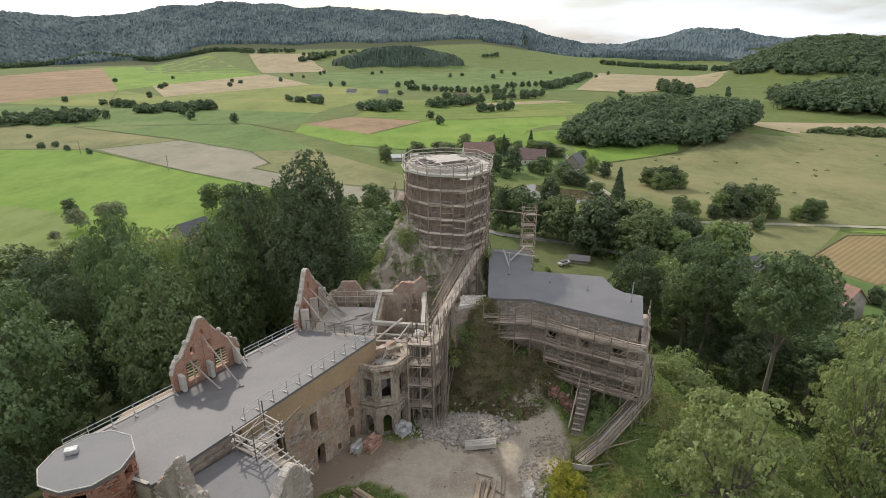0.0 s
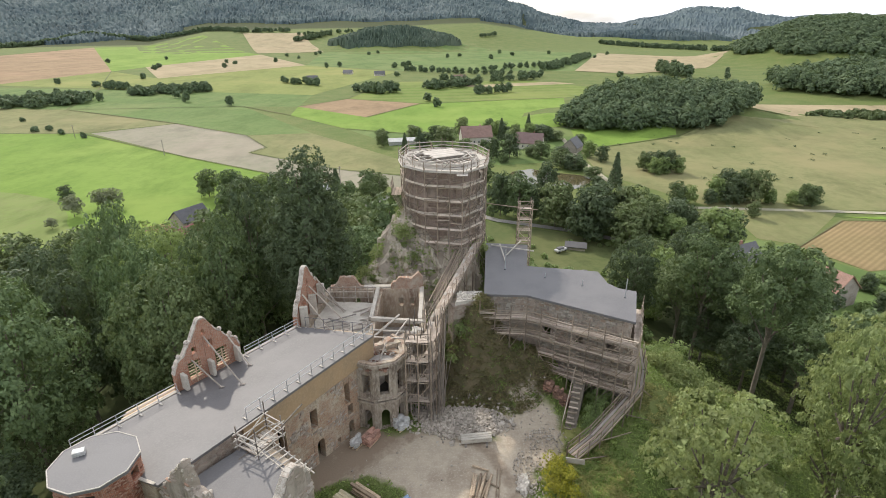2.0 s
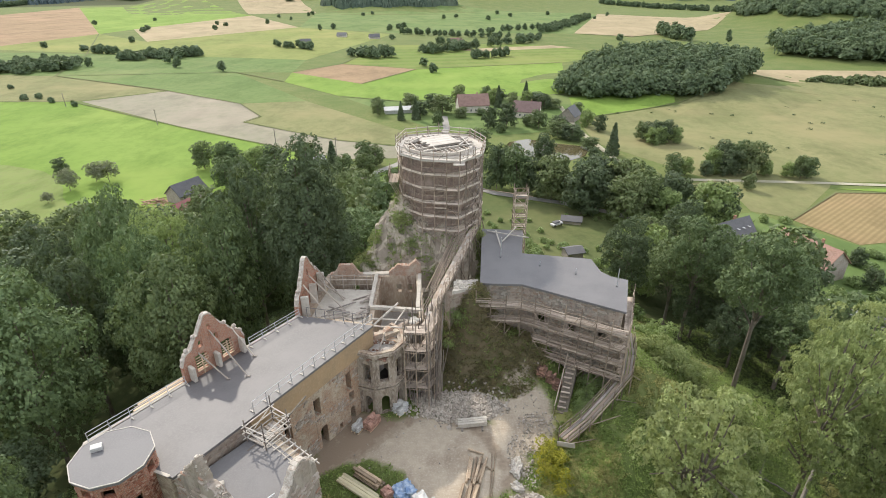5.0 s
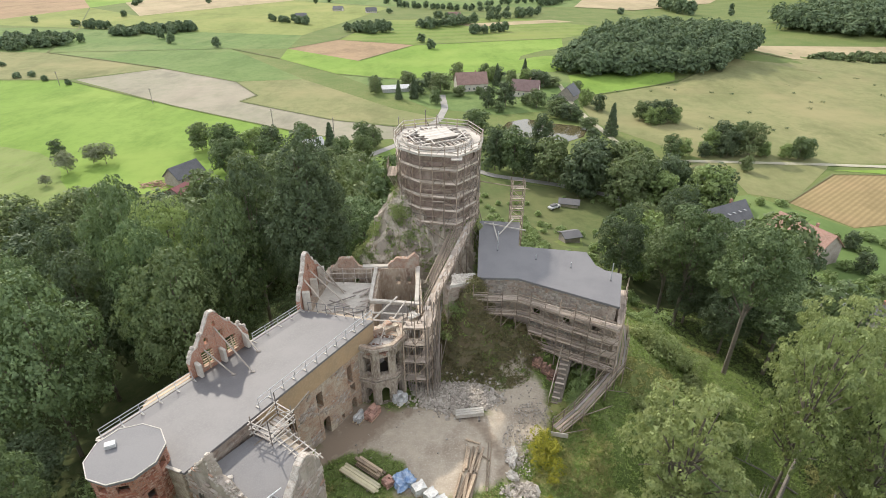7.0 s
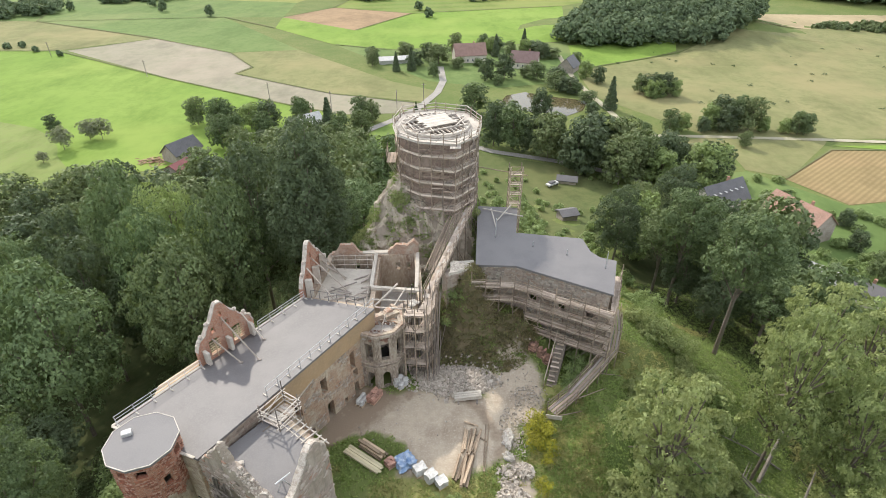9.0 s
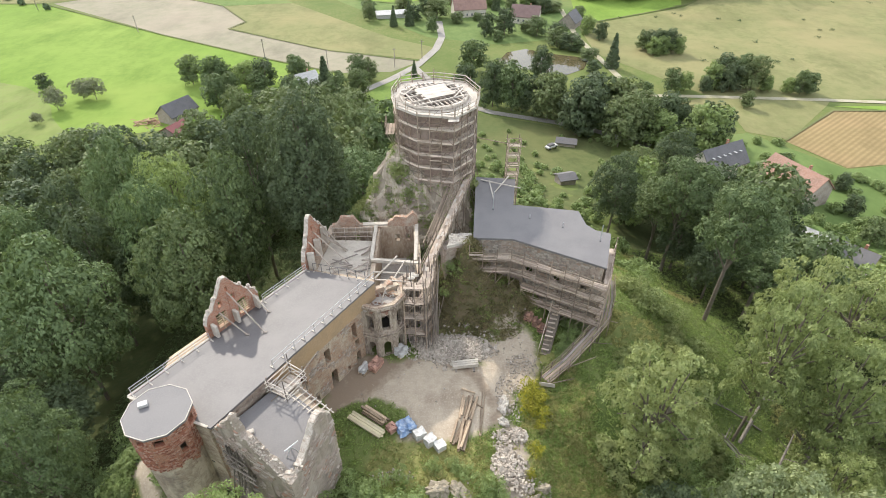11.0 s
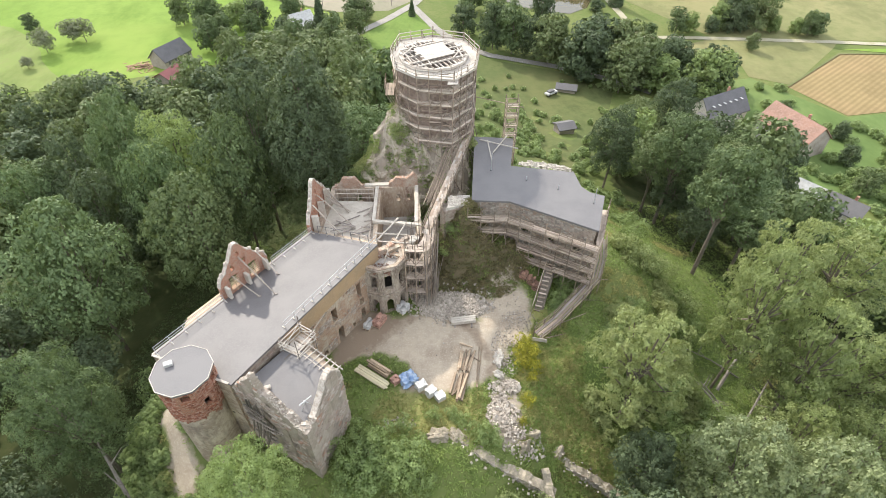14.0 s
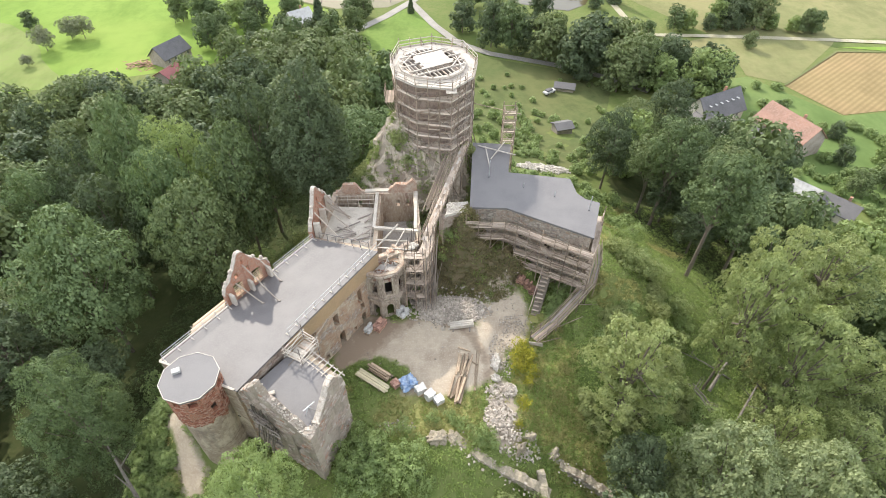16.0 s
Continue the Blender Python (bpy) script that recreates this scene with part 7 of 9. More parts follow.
stones("rubble_heap", "broken bricks strewn on the bay's top", [(-5.9 + 1.0 * hr.uniform(-1, 1), 41.9 + 0.9 * hr.uniform(-1, 1), 7.06) for _ in range(90)] + [(hr.uniform(-6.4, -3.2), hr.uniform(43.7, 45.3), 6.85 + hr.uniform(0, 0.35)) for _ in range(260)], 0.1, 0.3, M_OLDBRICK, 9)
stones("rubble_heap", "pale mortar lumps fallen among the broken walls", [(hr.uniform(-6.6, -2.9), hr.uniform(43.6, 45.5), 6.9 + hr.uniform(0, 0.4)) for _ in range(200)], 0.1, 0.32, M_WHITESTONE, 10)

bs = thing("lintel_stack", (3.5, 39.5, 0), "stack of pale concrete lintels on bearers", "lintels")
for j in range(2):
    for i in range(3):
        y = 39.15 + 0.3 * i
        bar("lintel", (2.0, y, 0.35 + 0.24 * j), (4.9, y + 0.35, 0.35 + 0.24 * j), 0.22, M_CONCRETE, bs, 0.26)
for x in (2.4, 4.4):
    bar("bearer", (x, 38.8, 0.12), (x + 0.1, 40.2, 0.12), 0.2, M_WOOD_OLD, bs, 0.2)


def sacks_on(p, M_, layers, nx, ny, sx, sy, sz, material, rr, name="sack"):
    """Slumped bags in courses, or bricks in rows, on a pallet."""
    for j in range(layers):
        for i in range(nx):
            for k in range(ny):
                if j == layers - 1 and rr.random() < 0.25:
                    continue
                bm = bmesh.new()
                bmesh.ops.create_cube(bm, size=1.0)
                if name == "sack":
                    bmesh.ops.subdivide_edges(bm, edges=bm.edges[:], cuts=2, use_grid_fill=True)
                    for v in bm.verts:
                        c_ = v.co.copy()
                        f_ = 1.22 - 0.9 * (c_.x ** 2 + c_.y ** 2 + c_.z ** 2) + 0.25 * noise.noise(c_ * 2.5 + Vector((i, j, k)))
                        v.co = c_ * max(0.55, f_)
                for v in bm.verts:
                    v.co = Vector((v.co.x * sx, v.co.y * sy, v.co.z * sz))
                part(name, bm, material, p, "", M_ @ Matrix.Translation(((i - (nx - 1) / 2) * sx * 0.97 + rr.uniform(-0.03, 0.03), (k - (ny - 1) / 2) * sy * 0.97 + rr.uniform(-0.03, 0.03), 0.15 + sz * (j + 0.5) * 0.95)) @ pose(0, 0, 0, rr.uniform(-4, 4), rr.uniform(-4, 4), rr.uniform(-9, 9)))


M_REDBRICK = surface("pale_red_bricks", (0.40, 0.225, 0.17), (0.30, 0.16, 0.12), (0.48, 0.33, 0.27), 2.0, 9.0, 0.9, 0.4, 0.02, per_object=0.4)


def pallet(x, y, turn, label, material, h=0.95, w=1.15, d=0.95, group="pallets in the courtyard", load="sack"):
    z = ground_z(x, y)
    p = thing("pallet", Matrix.Translation((x, y, z)) @ pose(0, 0, 0, 0, 0, turn), label, "pallet", group)
    M_ = WORLD[p]
    for k in range(3):
        bm = bmesh.new()
        box(bm, 0, -0.4 + 0.4 * k, 0.07, w, 0.1, 0.12, 0, 0.01)
        part("pallet_runner", bm, M_WOOD_NEW, p, "", M_)
    rr = random.Random(round(x * 31 + y * 7))
    if load == "sack":
        sacks_on(p, M_, max(2, round(h / 0.24)), 2, 2, w / 2, d / 2, 0.26, material, rr)
    elif load == "brick":
        sacks_on(p, M_, max(3, round(h / 0.15)), 4, 3, w / 4, d / 3, 0.15, material, rr, "brick")
    else:
        bm = bmesh.new()
        bmesh.ops.create_cube(bm, size=1.0, matrix=Matrix.Translation((0, 0, 0.13 + h / 2)) @ Matrix.Diagonal((w, d, h, 1)))
        bmesh.ops.subdivide_edges(bm, edges=bm.edges[:], cuts=7, use_grid_fill=True)
        k_ = 0.10 if load == "film" else 0.32
        for v in bm.verts:
            q_ = v.co * 2.2 + Vector((x * 3, y, 0))
            v.co += Vector((noise.noise(q_), noise.noise(q_ + Vector((9, 5, 0))), noise.noise(q_ + Vector((0, 3, 7))) * 0.9)) * k_
            v.co += Vector((noise.noise(q_ * 3), noise.noise(q_ * 3 + Vector((4, 4, 4))), 0.5 * noise.noise(q_ * 3.3))) * k_ * 0.5
            if load != "film" and v.co.z < 0.45:
                v.co.x, v.co.y = v.co.x * 1.12, v.co.y * 1.12
        part("load", bm, material, p, "", M_)
    return p


pallet(-1.55, 30.75, 30, "pallet of stone under white film", M_WHITE, 0.8, 1.1, 0.9, load="film")
pallet(-0.5, 30.0, 34, "pallet of stone under white film", M_WHITE, 0.85, 1.0, 0.9, load="film")
pallet(0.45, 29.45, 30, "pallet of stone under white film", M_WHITE, 0.7, 0.95, 0.9, load="film")
pallet(-2.95, 31.7, 30, "pallet covered by a crumpled blue tarpaulin", M_BLUE, 0.65, 1.55, 1.35, load="tarp")
pallet(-4.35, 31.6, 38, "pallet of red hollow bricks", M_REDBRICK, 0.6, 0.9, 0.9, load="brick")
pallet(-6.55, 39.7, 60, "slumping pallet of red bricks by the wall", M_REDBRICK, 0.85, 1.7, 1.0, load="brick")
pallet(-7.8, 39.3, 60, "pallet of white sacks by the wall", M_WHITE, 0.7, 1.5, 0.9)
pallet(-3.8, 41.6, 50, "heap of white sacks beside the bay", M_WHITE, 1.0, 1.4, 1.3)
M_BEAM = surface("brown_sawn_beams", (0.34, 0.25, 0.17), (0.24, 0.175, 0.12), (0.48, 0.385, 0.28), 1.0, 12.0, 0.8, 0.25, 0.01, per_object=0.55)
M_LOG_BROWN = surface("peeled_brown_logs", (0.37, 0.275, 0.19), (0.25, 0.185, 0.13), (0.52, 0.43, 0.32), 1.0, 9.0, 0.85, 0.3, 0.02, per_object=0.5)
sb = thing("plank_stack", (-7, 31.8, 0), "short stack of fresh pale yellow boards on the grass", "timber")
P0, P1 = Vector((-8.6, 33.3, 0)), Vector((-5.2, 30.9, 0))
d_ = P1 - P0
sd = Vector((d_.y, -d_.x, 0)).normalized()
for j in range(4):
    for i in range(4):
        o = sd * (-0.36 + 0.25 * i + srnd.uniform(-0.02, 0.02))
        e = d_.normalized() * srnd.uniform(-0.15, 0.15)
        bar("board", P0 + o + e + Vector((0, 0, 0.18 + 0.065 * j)), P1 + o + e + Vector((0, 0, 0.18 + 0.065 * j)), 0.06, M_YELLOWWOOD, sb, 0.23)
for t in (0.2, 0.8):
    c_ = P0.lerp(P1, t) + Vector((0, 0, 0.07))
    bar("bearer", c_ - sd * 0.6, c_ + sd * 0.6, 0.12, M_WOOD_OLD, sb, 0.12)
lb = thing("beam_stack", (-6, 33.3, 0), "stack of brown squared beams", "timber")
for j in range(3):
    for i in range(4 - j):
        o = sd * (-0.4 + 0.28 * i + 0.14 * j)
        e = d_.normalized() * srnd.uniform(-0.3, 0.3)
        bar("beam", Vector((-7.3, 34.0, 0.14 + 0.25 * j)) - o + e, Vector((-5.1, 32.4, 0.14 + 0.25 * j)) - o + e, 0.24, M_BEAM, lb, 0.25)
for (x0, y0, x1, y1, n_, r_, label) in ((2.5, 32.8, 3.0, 35.5, 3, 0.13, "pile of short brown logs"), (3.1, 32.5, 3.9, 35.4, 4, 0.14, "pile of thick logs heaped on one another"), (1.5, 29.7, 2.5, 32.6, 3, 0.12, "pile of brown squared timbers beside the pallets"), (2.2, 29.2, 3.1, 32.1, 5, 0.13, "pile of weathered beams"), (4.4, 31.0, 5.2, 36.0, 2, 0.06, "long grey poles along the courtyard edge")):
    lg = thing("log_pile", ((x0 + x1) / 2, (y0 + y1) / 2, 0), label, "timber", "timber piles")
    for i in range(n_):
        o = r_ * 2.0 * (i % 3)
        zz = r_ + 0.03 + (r_ * 1.7 if i >= 3 else 0)
        a_, b_ = (x0 + o, y0 + srnd.uniform(-0.35, 0.35), zz), (x1 + o + srnd.uniform(-0.25, 0.25), y1 + srnd.uniform(-0.45, 0.35), zz)
        if "squared" in label or "beams" in label:
            bar("beam", a_, b_, r_ * 2, M_BEAM, lg, r_ * 1.9)
        else:
            bar("log", a_, b_, r_ * 0.95, M_LOG_BROWN, lg)
xl = thing("log_pile", (4.0, 35.6, 0), "two short cut logs lying across the yard", "timber", "timber piles")
bar("log", (2.9, 36.5, 0.15), (4.3, 35.9, 0.15), 0.10, M_LOG_BROWN, xl)
bar("log", (3.9, 34.9, 0.12), (5.0, 34.0, 0.12), 0.09, M_LOG_BROWN, xl)
# long beams racked outside the outer wall
ob_ = thing("timber_rack", (*out(W, N, 6, -0.8), 7.3), "long pale beams racked outside the roof edge", "timber")
for i in range(5):
    v = -0.45 - 0.24 * i
    bar("beam", (*out(W, N, 3.6 + 0.3 * i, v), 7.75), (*out(W, N, 8.2 + 0.2 * i, v), 7.75), 0.2, M_WOOD_NEW, ob_, 0.2)
for u in (4.6, 7.4):
    bar("bracket", (*out(W, N, u, 0.1), 7.58), (*out(W, N, u, -1.7), 7.58), 0.12, M_WOOD_OLD, ob_, 0.12)
    bar("strut", (*out(W, N, u, 0.0), 6.0), (*out(W, N, u, -1.5), 7.5), 0.1, M_WOOD_OLD, ob_, 0.1)

# ruined rampart below the courtyard
M_RAMPART = rubble_mat("rampart_rubble", (0.36, 0.31, 0.24), (0.39, 0.335, 0.26), (0.27, 0.23, 0.175), (0.24, 0.22, 0.14), (0.55, 0.66), 3.2)
rp = thing("rampart", (6, 23, -3), "ruined rubble rampart with a sharp corner, overgrown on top", "wall")
wall("wall", (1.6, 25.2), (4.6, 22.9), -5.5, lambda u: 0.15 - 0.12 * u + ragged(u, -0.7, 0.7, 3.0, 0.5), 0.9, M_RAMPART, rp, (), 0.3, 0.14, 61)
wall("wall", (4.6, 22.9), (11.4, 19.9), -6.5, lambda u: -0.25 - 0.34 * u + ragged(u, -0.8, 0.7, 3.0, 0.5), 1.0, M_RAMPART, rp, (), 0.3, 0.14, 63)
wall("wall", (11.4, 19.9), (11.2, 22.6), -6.5, lambda u: -2.6 + 0.2 * u + ragged(u, -0.6, 0.5, 9.0, 0.5), 0.8, M_RAMPART, rp, (), 0.3, 0.14, 64)
wall("wall", (13.0, 23.2), (18.6, 20.8), -9.0, lambda u: -2.5 - 0.45 * u + ragged(u, -0.8, 0.5, 5.0, 0.5), 0.9, M_RAMPART, rp, (), 0.3, 0.14, 62)
for k_, (p_, q_, z_, f_) in enumerate((((1.6, 25.2), (4.6, 22.9), -4, lambda u: 0.3 - 0.12 * u), ((4.6, 22.9), (11.4, 19.9), -6, lambda u: -0.1 - 0.34 * u), ((13.0, 23.2), (18.6, 20.8), -7, lambda u: -2.3 - 0.45 * u))):
    facing("masonry_facing", p_, q_, z_, f_, M_FACE_GREY, rp, (), 65 + k_, -0.4)
for k, (x, y, r, h) in enumerate(((0.4, 25.2, 0.9, 0.7), (8.9, 24.2, 0.5, 1.2), (7.2, 34.4, 0.8, 0.75), (1.8, 25.3, 0.6, 0.5), (7.0, 32.2, 0.5, 0.5), (9.9, 25.6, 0.6, 0.5), (12.6, 24.4, 0.6, 0.5))):
    bm = bmesh.new()
    bmesh.ops.create_icosphere(bm, subdivisions=4, radius=1.0)
    for v in bm.verts:
        c_ = v.co.copy()
        s_ = 1 + 0.5 * noise.noise(c_ * 1.3 + Vector((k * 5, 0, 0))) + 0.3 * noise.noise(c_ * 3.2 + Vector((0, k, 0))) + 0.12 * noise.noise(c_ * 9)
        v.co = Vector((c_.x * r * s_ * 1.25, c_.y * r * s_ * 0.8, c_.z * h * s_))
    tagged(part("rock", bm, M_WHITESTONE if k in (2, 4) else M_RAMPART, None, "", Matrix.Translation((x, y, ground_z(x, y))) @ pose(0, 0, 0, 0, 0, 37 * k)), "weathered rock outcrop among the grass", "rock", "rocks")

# the tower's crag, in finer relief
bm = bmesh.new()
bmesh.ops.create_grid(bm, x_segments=130, y_segments=110, size=1.0)
for v in bm.verts:
    a, b = v.co.x, v.co.y
    x, y = -3.0 + a * 10.4, 61.4 + b * 7.8
    edge = smooth(1.0, 0.62, max(abs(a), abs(b)))
    rel = 1.5 * noise.ridged_multi_fractal((x * 0.30 + 0.25 * y, y * 0.20, 5.0), 0.8, 2.2, 7, 0.9, 2.0) + 0.5 * noise.noise((x * 1.3, y * 1.3, 3.0)) + 0.25 * noise.noise((x * 3.4, y * 3.4, 8.0))
    g_ = ground_z(x, y)
    ledge = 0.55 * math.sin(g_ * 2.1 + 1.5 * noise.noise((x * 0.5, y * 0.5, 2.0)))
    v.co = Vector((x + 0.45 * noise.noise((x * 1.1, y * 1.1, 1.0)), y + 0.45 * noise.noise((x * 1.1, y * 1.1, 7.0)), g_ - 0.9 * (1 - edge) + edge * (0.6 * rel - 0.6 + 0.5 * ledge)))
bm.normal_update()
shift = {}
for v in bm.verts:
    c_ = v.co
    r_ = 0.9 * noise.ridged_multi_fractal((c_.x * 0.55, c_.y * 0.55, c_.z * 0.45), 0.8, 2.1, 6, 0.9, 2.0) + 0.35 * noise.noise(c_ * 1.9) + 0.18 * noise.noise(c_ * 4.5) - 0.9
    shift[v] = v.normal * r_ * 0.45
for v, d_ in shift.items():
    v.co += d_
m, nodes, links, bsdf = node_mat("weathered_crag")
n1, n2, n3 = noise_node(nodes, links, 0.35, 7, 0.7), noise_node(nodes, links, 1.6, 7, 0.75), noise_node(nodes, links, 7.0, 5, 0.7)
c = mix_node(nodes, links, ramp_node(nodes, links, n2, 0.38, 0.62), (0.42, 0.355, 0.28), (0.56, 0.49, 0.395))
c = mix_node(nodes, links, ramp_node(nodes, links, n3, 0.5, 0.7), c, (0.52, 0.47, 0.39))
c = mix_node(nodes, links, ramp_node(nodes, links, n1, 0.60, 0.70), c, (0.19, 0.19, 0.09))
links.new(c, bsdf.inputs["Base Color"])
bsdf.inputs["Roughness"].default_value = 0.96
bump_node(nodes, links, bsdf, n3, 0.9, 0.15)
tagged(part("crag", bm, m), "bare weathered crag under the tower", "crag", kind="structure")

# ---------------------------------------------------------------- undergrowth
def tufts(name, label, spots, size, blades, material, seed, up=0.6):
    """Blades and small leaves in tufts: one slender triangle each."""
    rng_ = np.random.default_rng(seed)
    sp_ = np.repeat(np.array(spots), blades * 2, axis=0)
    n_ = len(sp_)
    c_ = sp_ + rng_.normal(scale=(size * 0.9, size * 0.9, size * 0.3), size=(n_, 3))
    c_[:, 2] += size * 0.35
    nrm = unit(rng_.normal(size=(n_, 3)) * 0.7 + np.array([0, 0, up]))
    t = unit(np.cross(nrm, rng_.normal(size=(n_, 3))))
    b = np.cross(nrm, t)
    s_ = size * rng_.uniform(0.5, 1.2, size=(n_, 1))
    v = np.stack([c_ - t * s_ * 0.8 - b * s_ * 0.22, c_ - t * s_ * 0.6 + b * s_ * 0.28, c_ + t * s_ * 1.0], axis=1).reshape(-1, 3)
    return tagged(new(name, tris_mesh(name, v, material)), label, "undergrowth", kind="stuff")


def built(x, y):
    """Whether a spot lies under a building."""
    for poly in ([W, S, NE, N], LW, B, EP, BP):
        inside, j = False, len(poly) - 1
        for i in range(len(poly)):
            (xi, yi), (xj, yj) = poly[i], poly[j]
            if (yi > y) != (yj > y) and x < (xj - xi) * (y - yi) / (yj - yi) + xi:
                inside = not inside
            j = i
        if inside:
            return True
    return math.dist((x, y), TOC) < 5.6 or math.dist((x, y), TC) < 3.2


M_WEED = leaf_mat("weeds", (0.160, 0.235, 0.068), (0.300, 0.370, 0.120), (0.22, 0.295, 0.09), 0.4, 0.22, (0.26, 0.34, 0.07))
M_DRY = leaf_mat("dry_grass", (0.26, 0.265, 0.10), (0.40, 0.375, 0.16), (0.30, 0.30, 0.12), 0.4, 0.2, (0.34, 0.34, 0.10))
M_OLIVE = leaf_mat("withered_weeds", (0.150, 0.140, 0.068), (0.265, 0.215, 0.12), (0.19, 0.17, 0.085), 0.35)
ur = random.Random(77)
green, dry, dark, olive = [], [], [], []
for _ in range(56000):
    x, y = ur.uniform(-42, 60), ur.uniform(9, 84)
    d = min(seg_dist(x, y, a, b) - r for a, b, r in SPINE)
    if d > 42 or (d > 27 and (x < 16 or ur.random() < 0.5)) or built(x, y) or court_mask(x, y) > 0.25 + 0.3 * ur.random() or rock_mask(x, y) > 0.45 + 0.4 * ur.random():
        continue
    if ((x - 2.6) / 5.0) ** 2 + ((y - 42.4) / 2.7) ** 2 < 1:
        continue
    p = (x, y, ground_z(x, y))
    if bank_mask(x, y) > 0.3:
        k = ur.random()
        if k < 0.9:
            (olive if k < 0.72 else green).append(p)
        continue
    patch = noise.noise((x * 0.16, y * 0.16, 12.0))
    if woodland(x, y) > 0.6 and x < 14:
        if ur.random() < 0.45:
            dark.append(p)
    elif dry_mask(x, y) + 0.5 * patch > 0.58:
        (dry if ur.random() < 0.6 else green).append(p)
    elif patch > 0.42:
        dry.append(p)
    else:
        green.append(p)
for _ in range(9000):
    x, y = ur.uniform(4, 22), ur.uniform(18, 40)
    if dry_mask(x, y) > 0.25 and court_mask(x, y) < 0.2 and rock_mask(x, y) < 0.4:
        (dry if noise.noise((x * 0.7, y * 0.7, 6.0)) + ur.uniform(-0.4, 0.4) > 0.15 else green).append((x, y, ground_z(x, y)))
for _ in range(2000):
    x, y = ur.uniform(-2, 12), ur.uniform(43, 51)
    if bank_mask(x, y) > 0.4 and not built(x, y):
        k = noise.noise((x * 0.5, y * 0.5, 3.0)) + ur.uniform(-0.35, 0.35)
        (olive if k > -0.25 else green).append((x, y, ground_z(x, y)))
tufts("weeds", "lush green weeds and nettles on the castle slopes", green, 0.21, 4, M_WEED, 1, 0.9)
tufts("dry_grass", "tall straw-coloured grass in patches", dry, 0.21, 6, M_DRY, 2, 0.8)
tufts("forest_floor", "ferns and saplings under the trees", dark, 0.2, 6, M_LEAF, 3)
tufts("withered_weeds", "withered brown weeds on the shaded earth bank", olive, 0.22, 6, M_OLIVE, 4, 0.9)
for _ in range(900):
    x, y = ur.uniform(-34, 36), ur.uniform(12, 66)
    d = min(seg_dist(x, y, a, b) - r for a, b, r in SPINE)
    if built(x, y) or d > 20 or rock_mask(x, y) > 0.02 or bank_mask(x, y) > 0.05 or court_mask(x, y) > 0.02 or math.hypot(x + 1, y - 33) < 6 or (-13 < x < 20 and 19 < y < 39) or (-12 < x < 17.5 and 30 < y < 48):
        continue
    if min(seg_dist(x, y, (12, 37), (20, 44.5)), seg_dist(x, y, (20, 44.5), (22, 50.5))) < 4.2:
        continue
    if 4 < x < 22 and 46 < y < 53 or (x > 13 and dry_mask(x, y) > 0.2) or (x > 20 and y > 38 and ur.random() < 0.75):
        continue
    if d < 1.5 and ur.random() < 0.6:
        continue
    if free(x, y, 2.4):
        plant(ur.choice(BUSH[:2]), x, y, ur.uniform(0.6, 1.35), group="slope bushes")
scrub = []
for _ in range(150):
    x, y = ur.uniform(6, 40), ur.uniform(69, 128)
    if (16 < x < 31 and 84 < y < 96) or in_poly(EAST_WOOD, x, y) or math.hypot(x - 34, y - 119) < 5 or built(x, y) or (y > 112 and ur.random() < 0.6):
        continue
    if free(x, y, 3.0):
        scrub.append((x, y, ground_z(x, y)))
for _ in range(160):
    x, y = ur.uniform(18, 46), ur.uniform(14, 62)
    if not off_castle(x, y, 6.0) or min(seg_dist(x, y, (12, 37), (20, 44.5)), seg_dist(x, y, (20, 44.5), (22, 50.5))) < 4.2 or (x < 27 and ur.random() < 0.75) or (x < 40 and y > 42 and ur.random() < 0.8):
        continue
    if free(x, y, 2.8):
        plant(ur.choice(BUSH[1:2] + BUSH[:2]), x, y, ur.uniform(0.8, 1.5), group="slope bushes")
under = []
for _ in range(330):
    x, y = ur.uniform(13, 33), ur.uniform(22, 60)
    if off_castle(x, y, 2.0) and not built(x, y) and min(seg_dist(x, y, (12, 37), (20, 44.5)), seg_dist(x, y, (20, 44.5), (22, 50.5))) > 2.6 and noise.noise((x * 0.16, y * 0.16, 6.0)) > -0.05 and dry_mask(x, y) < 0.3:
        under.append((x, y, ground_z(x, y)))
west = []
for _ in range(260):
    x, y = ur.uniform(-33, -24.2), ur.uniform(19, 38)
    if not built(x, y) and math.hypot(x + 22.05, y - 26.2) > 3.6 and court_mask(x, y) < 0.15:
        west.append((x, y, ground_z(x, y)))
leafy_wood("undergrowth", "lush nettles and saplings west of the turret", west, 1.4, 94, M_LEAF_BRIGHT, 280, 0.12, 0.85, 8)
leafy_wood("undergrowth", "nettles and saplings on the castle's eastern slope", under, 1.5, 91, M_LEAF_LIGHT, 280, 0.12, 0.85, 8)
for x, y, s in ((10.1, 36.0, 0.85), (10.4, 34.6, 0.95), (9.6, 33.6, 0.7), (10.9, 33.0, 0.7), (10.6, 31.6, 0.45), (9.9, 28.9, 0.55), (8.9, 26.6, 0.35), (11.2, 34.9, 0.6)):
    plant(BUSH[2], x, y, s, group="yellow bushes")
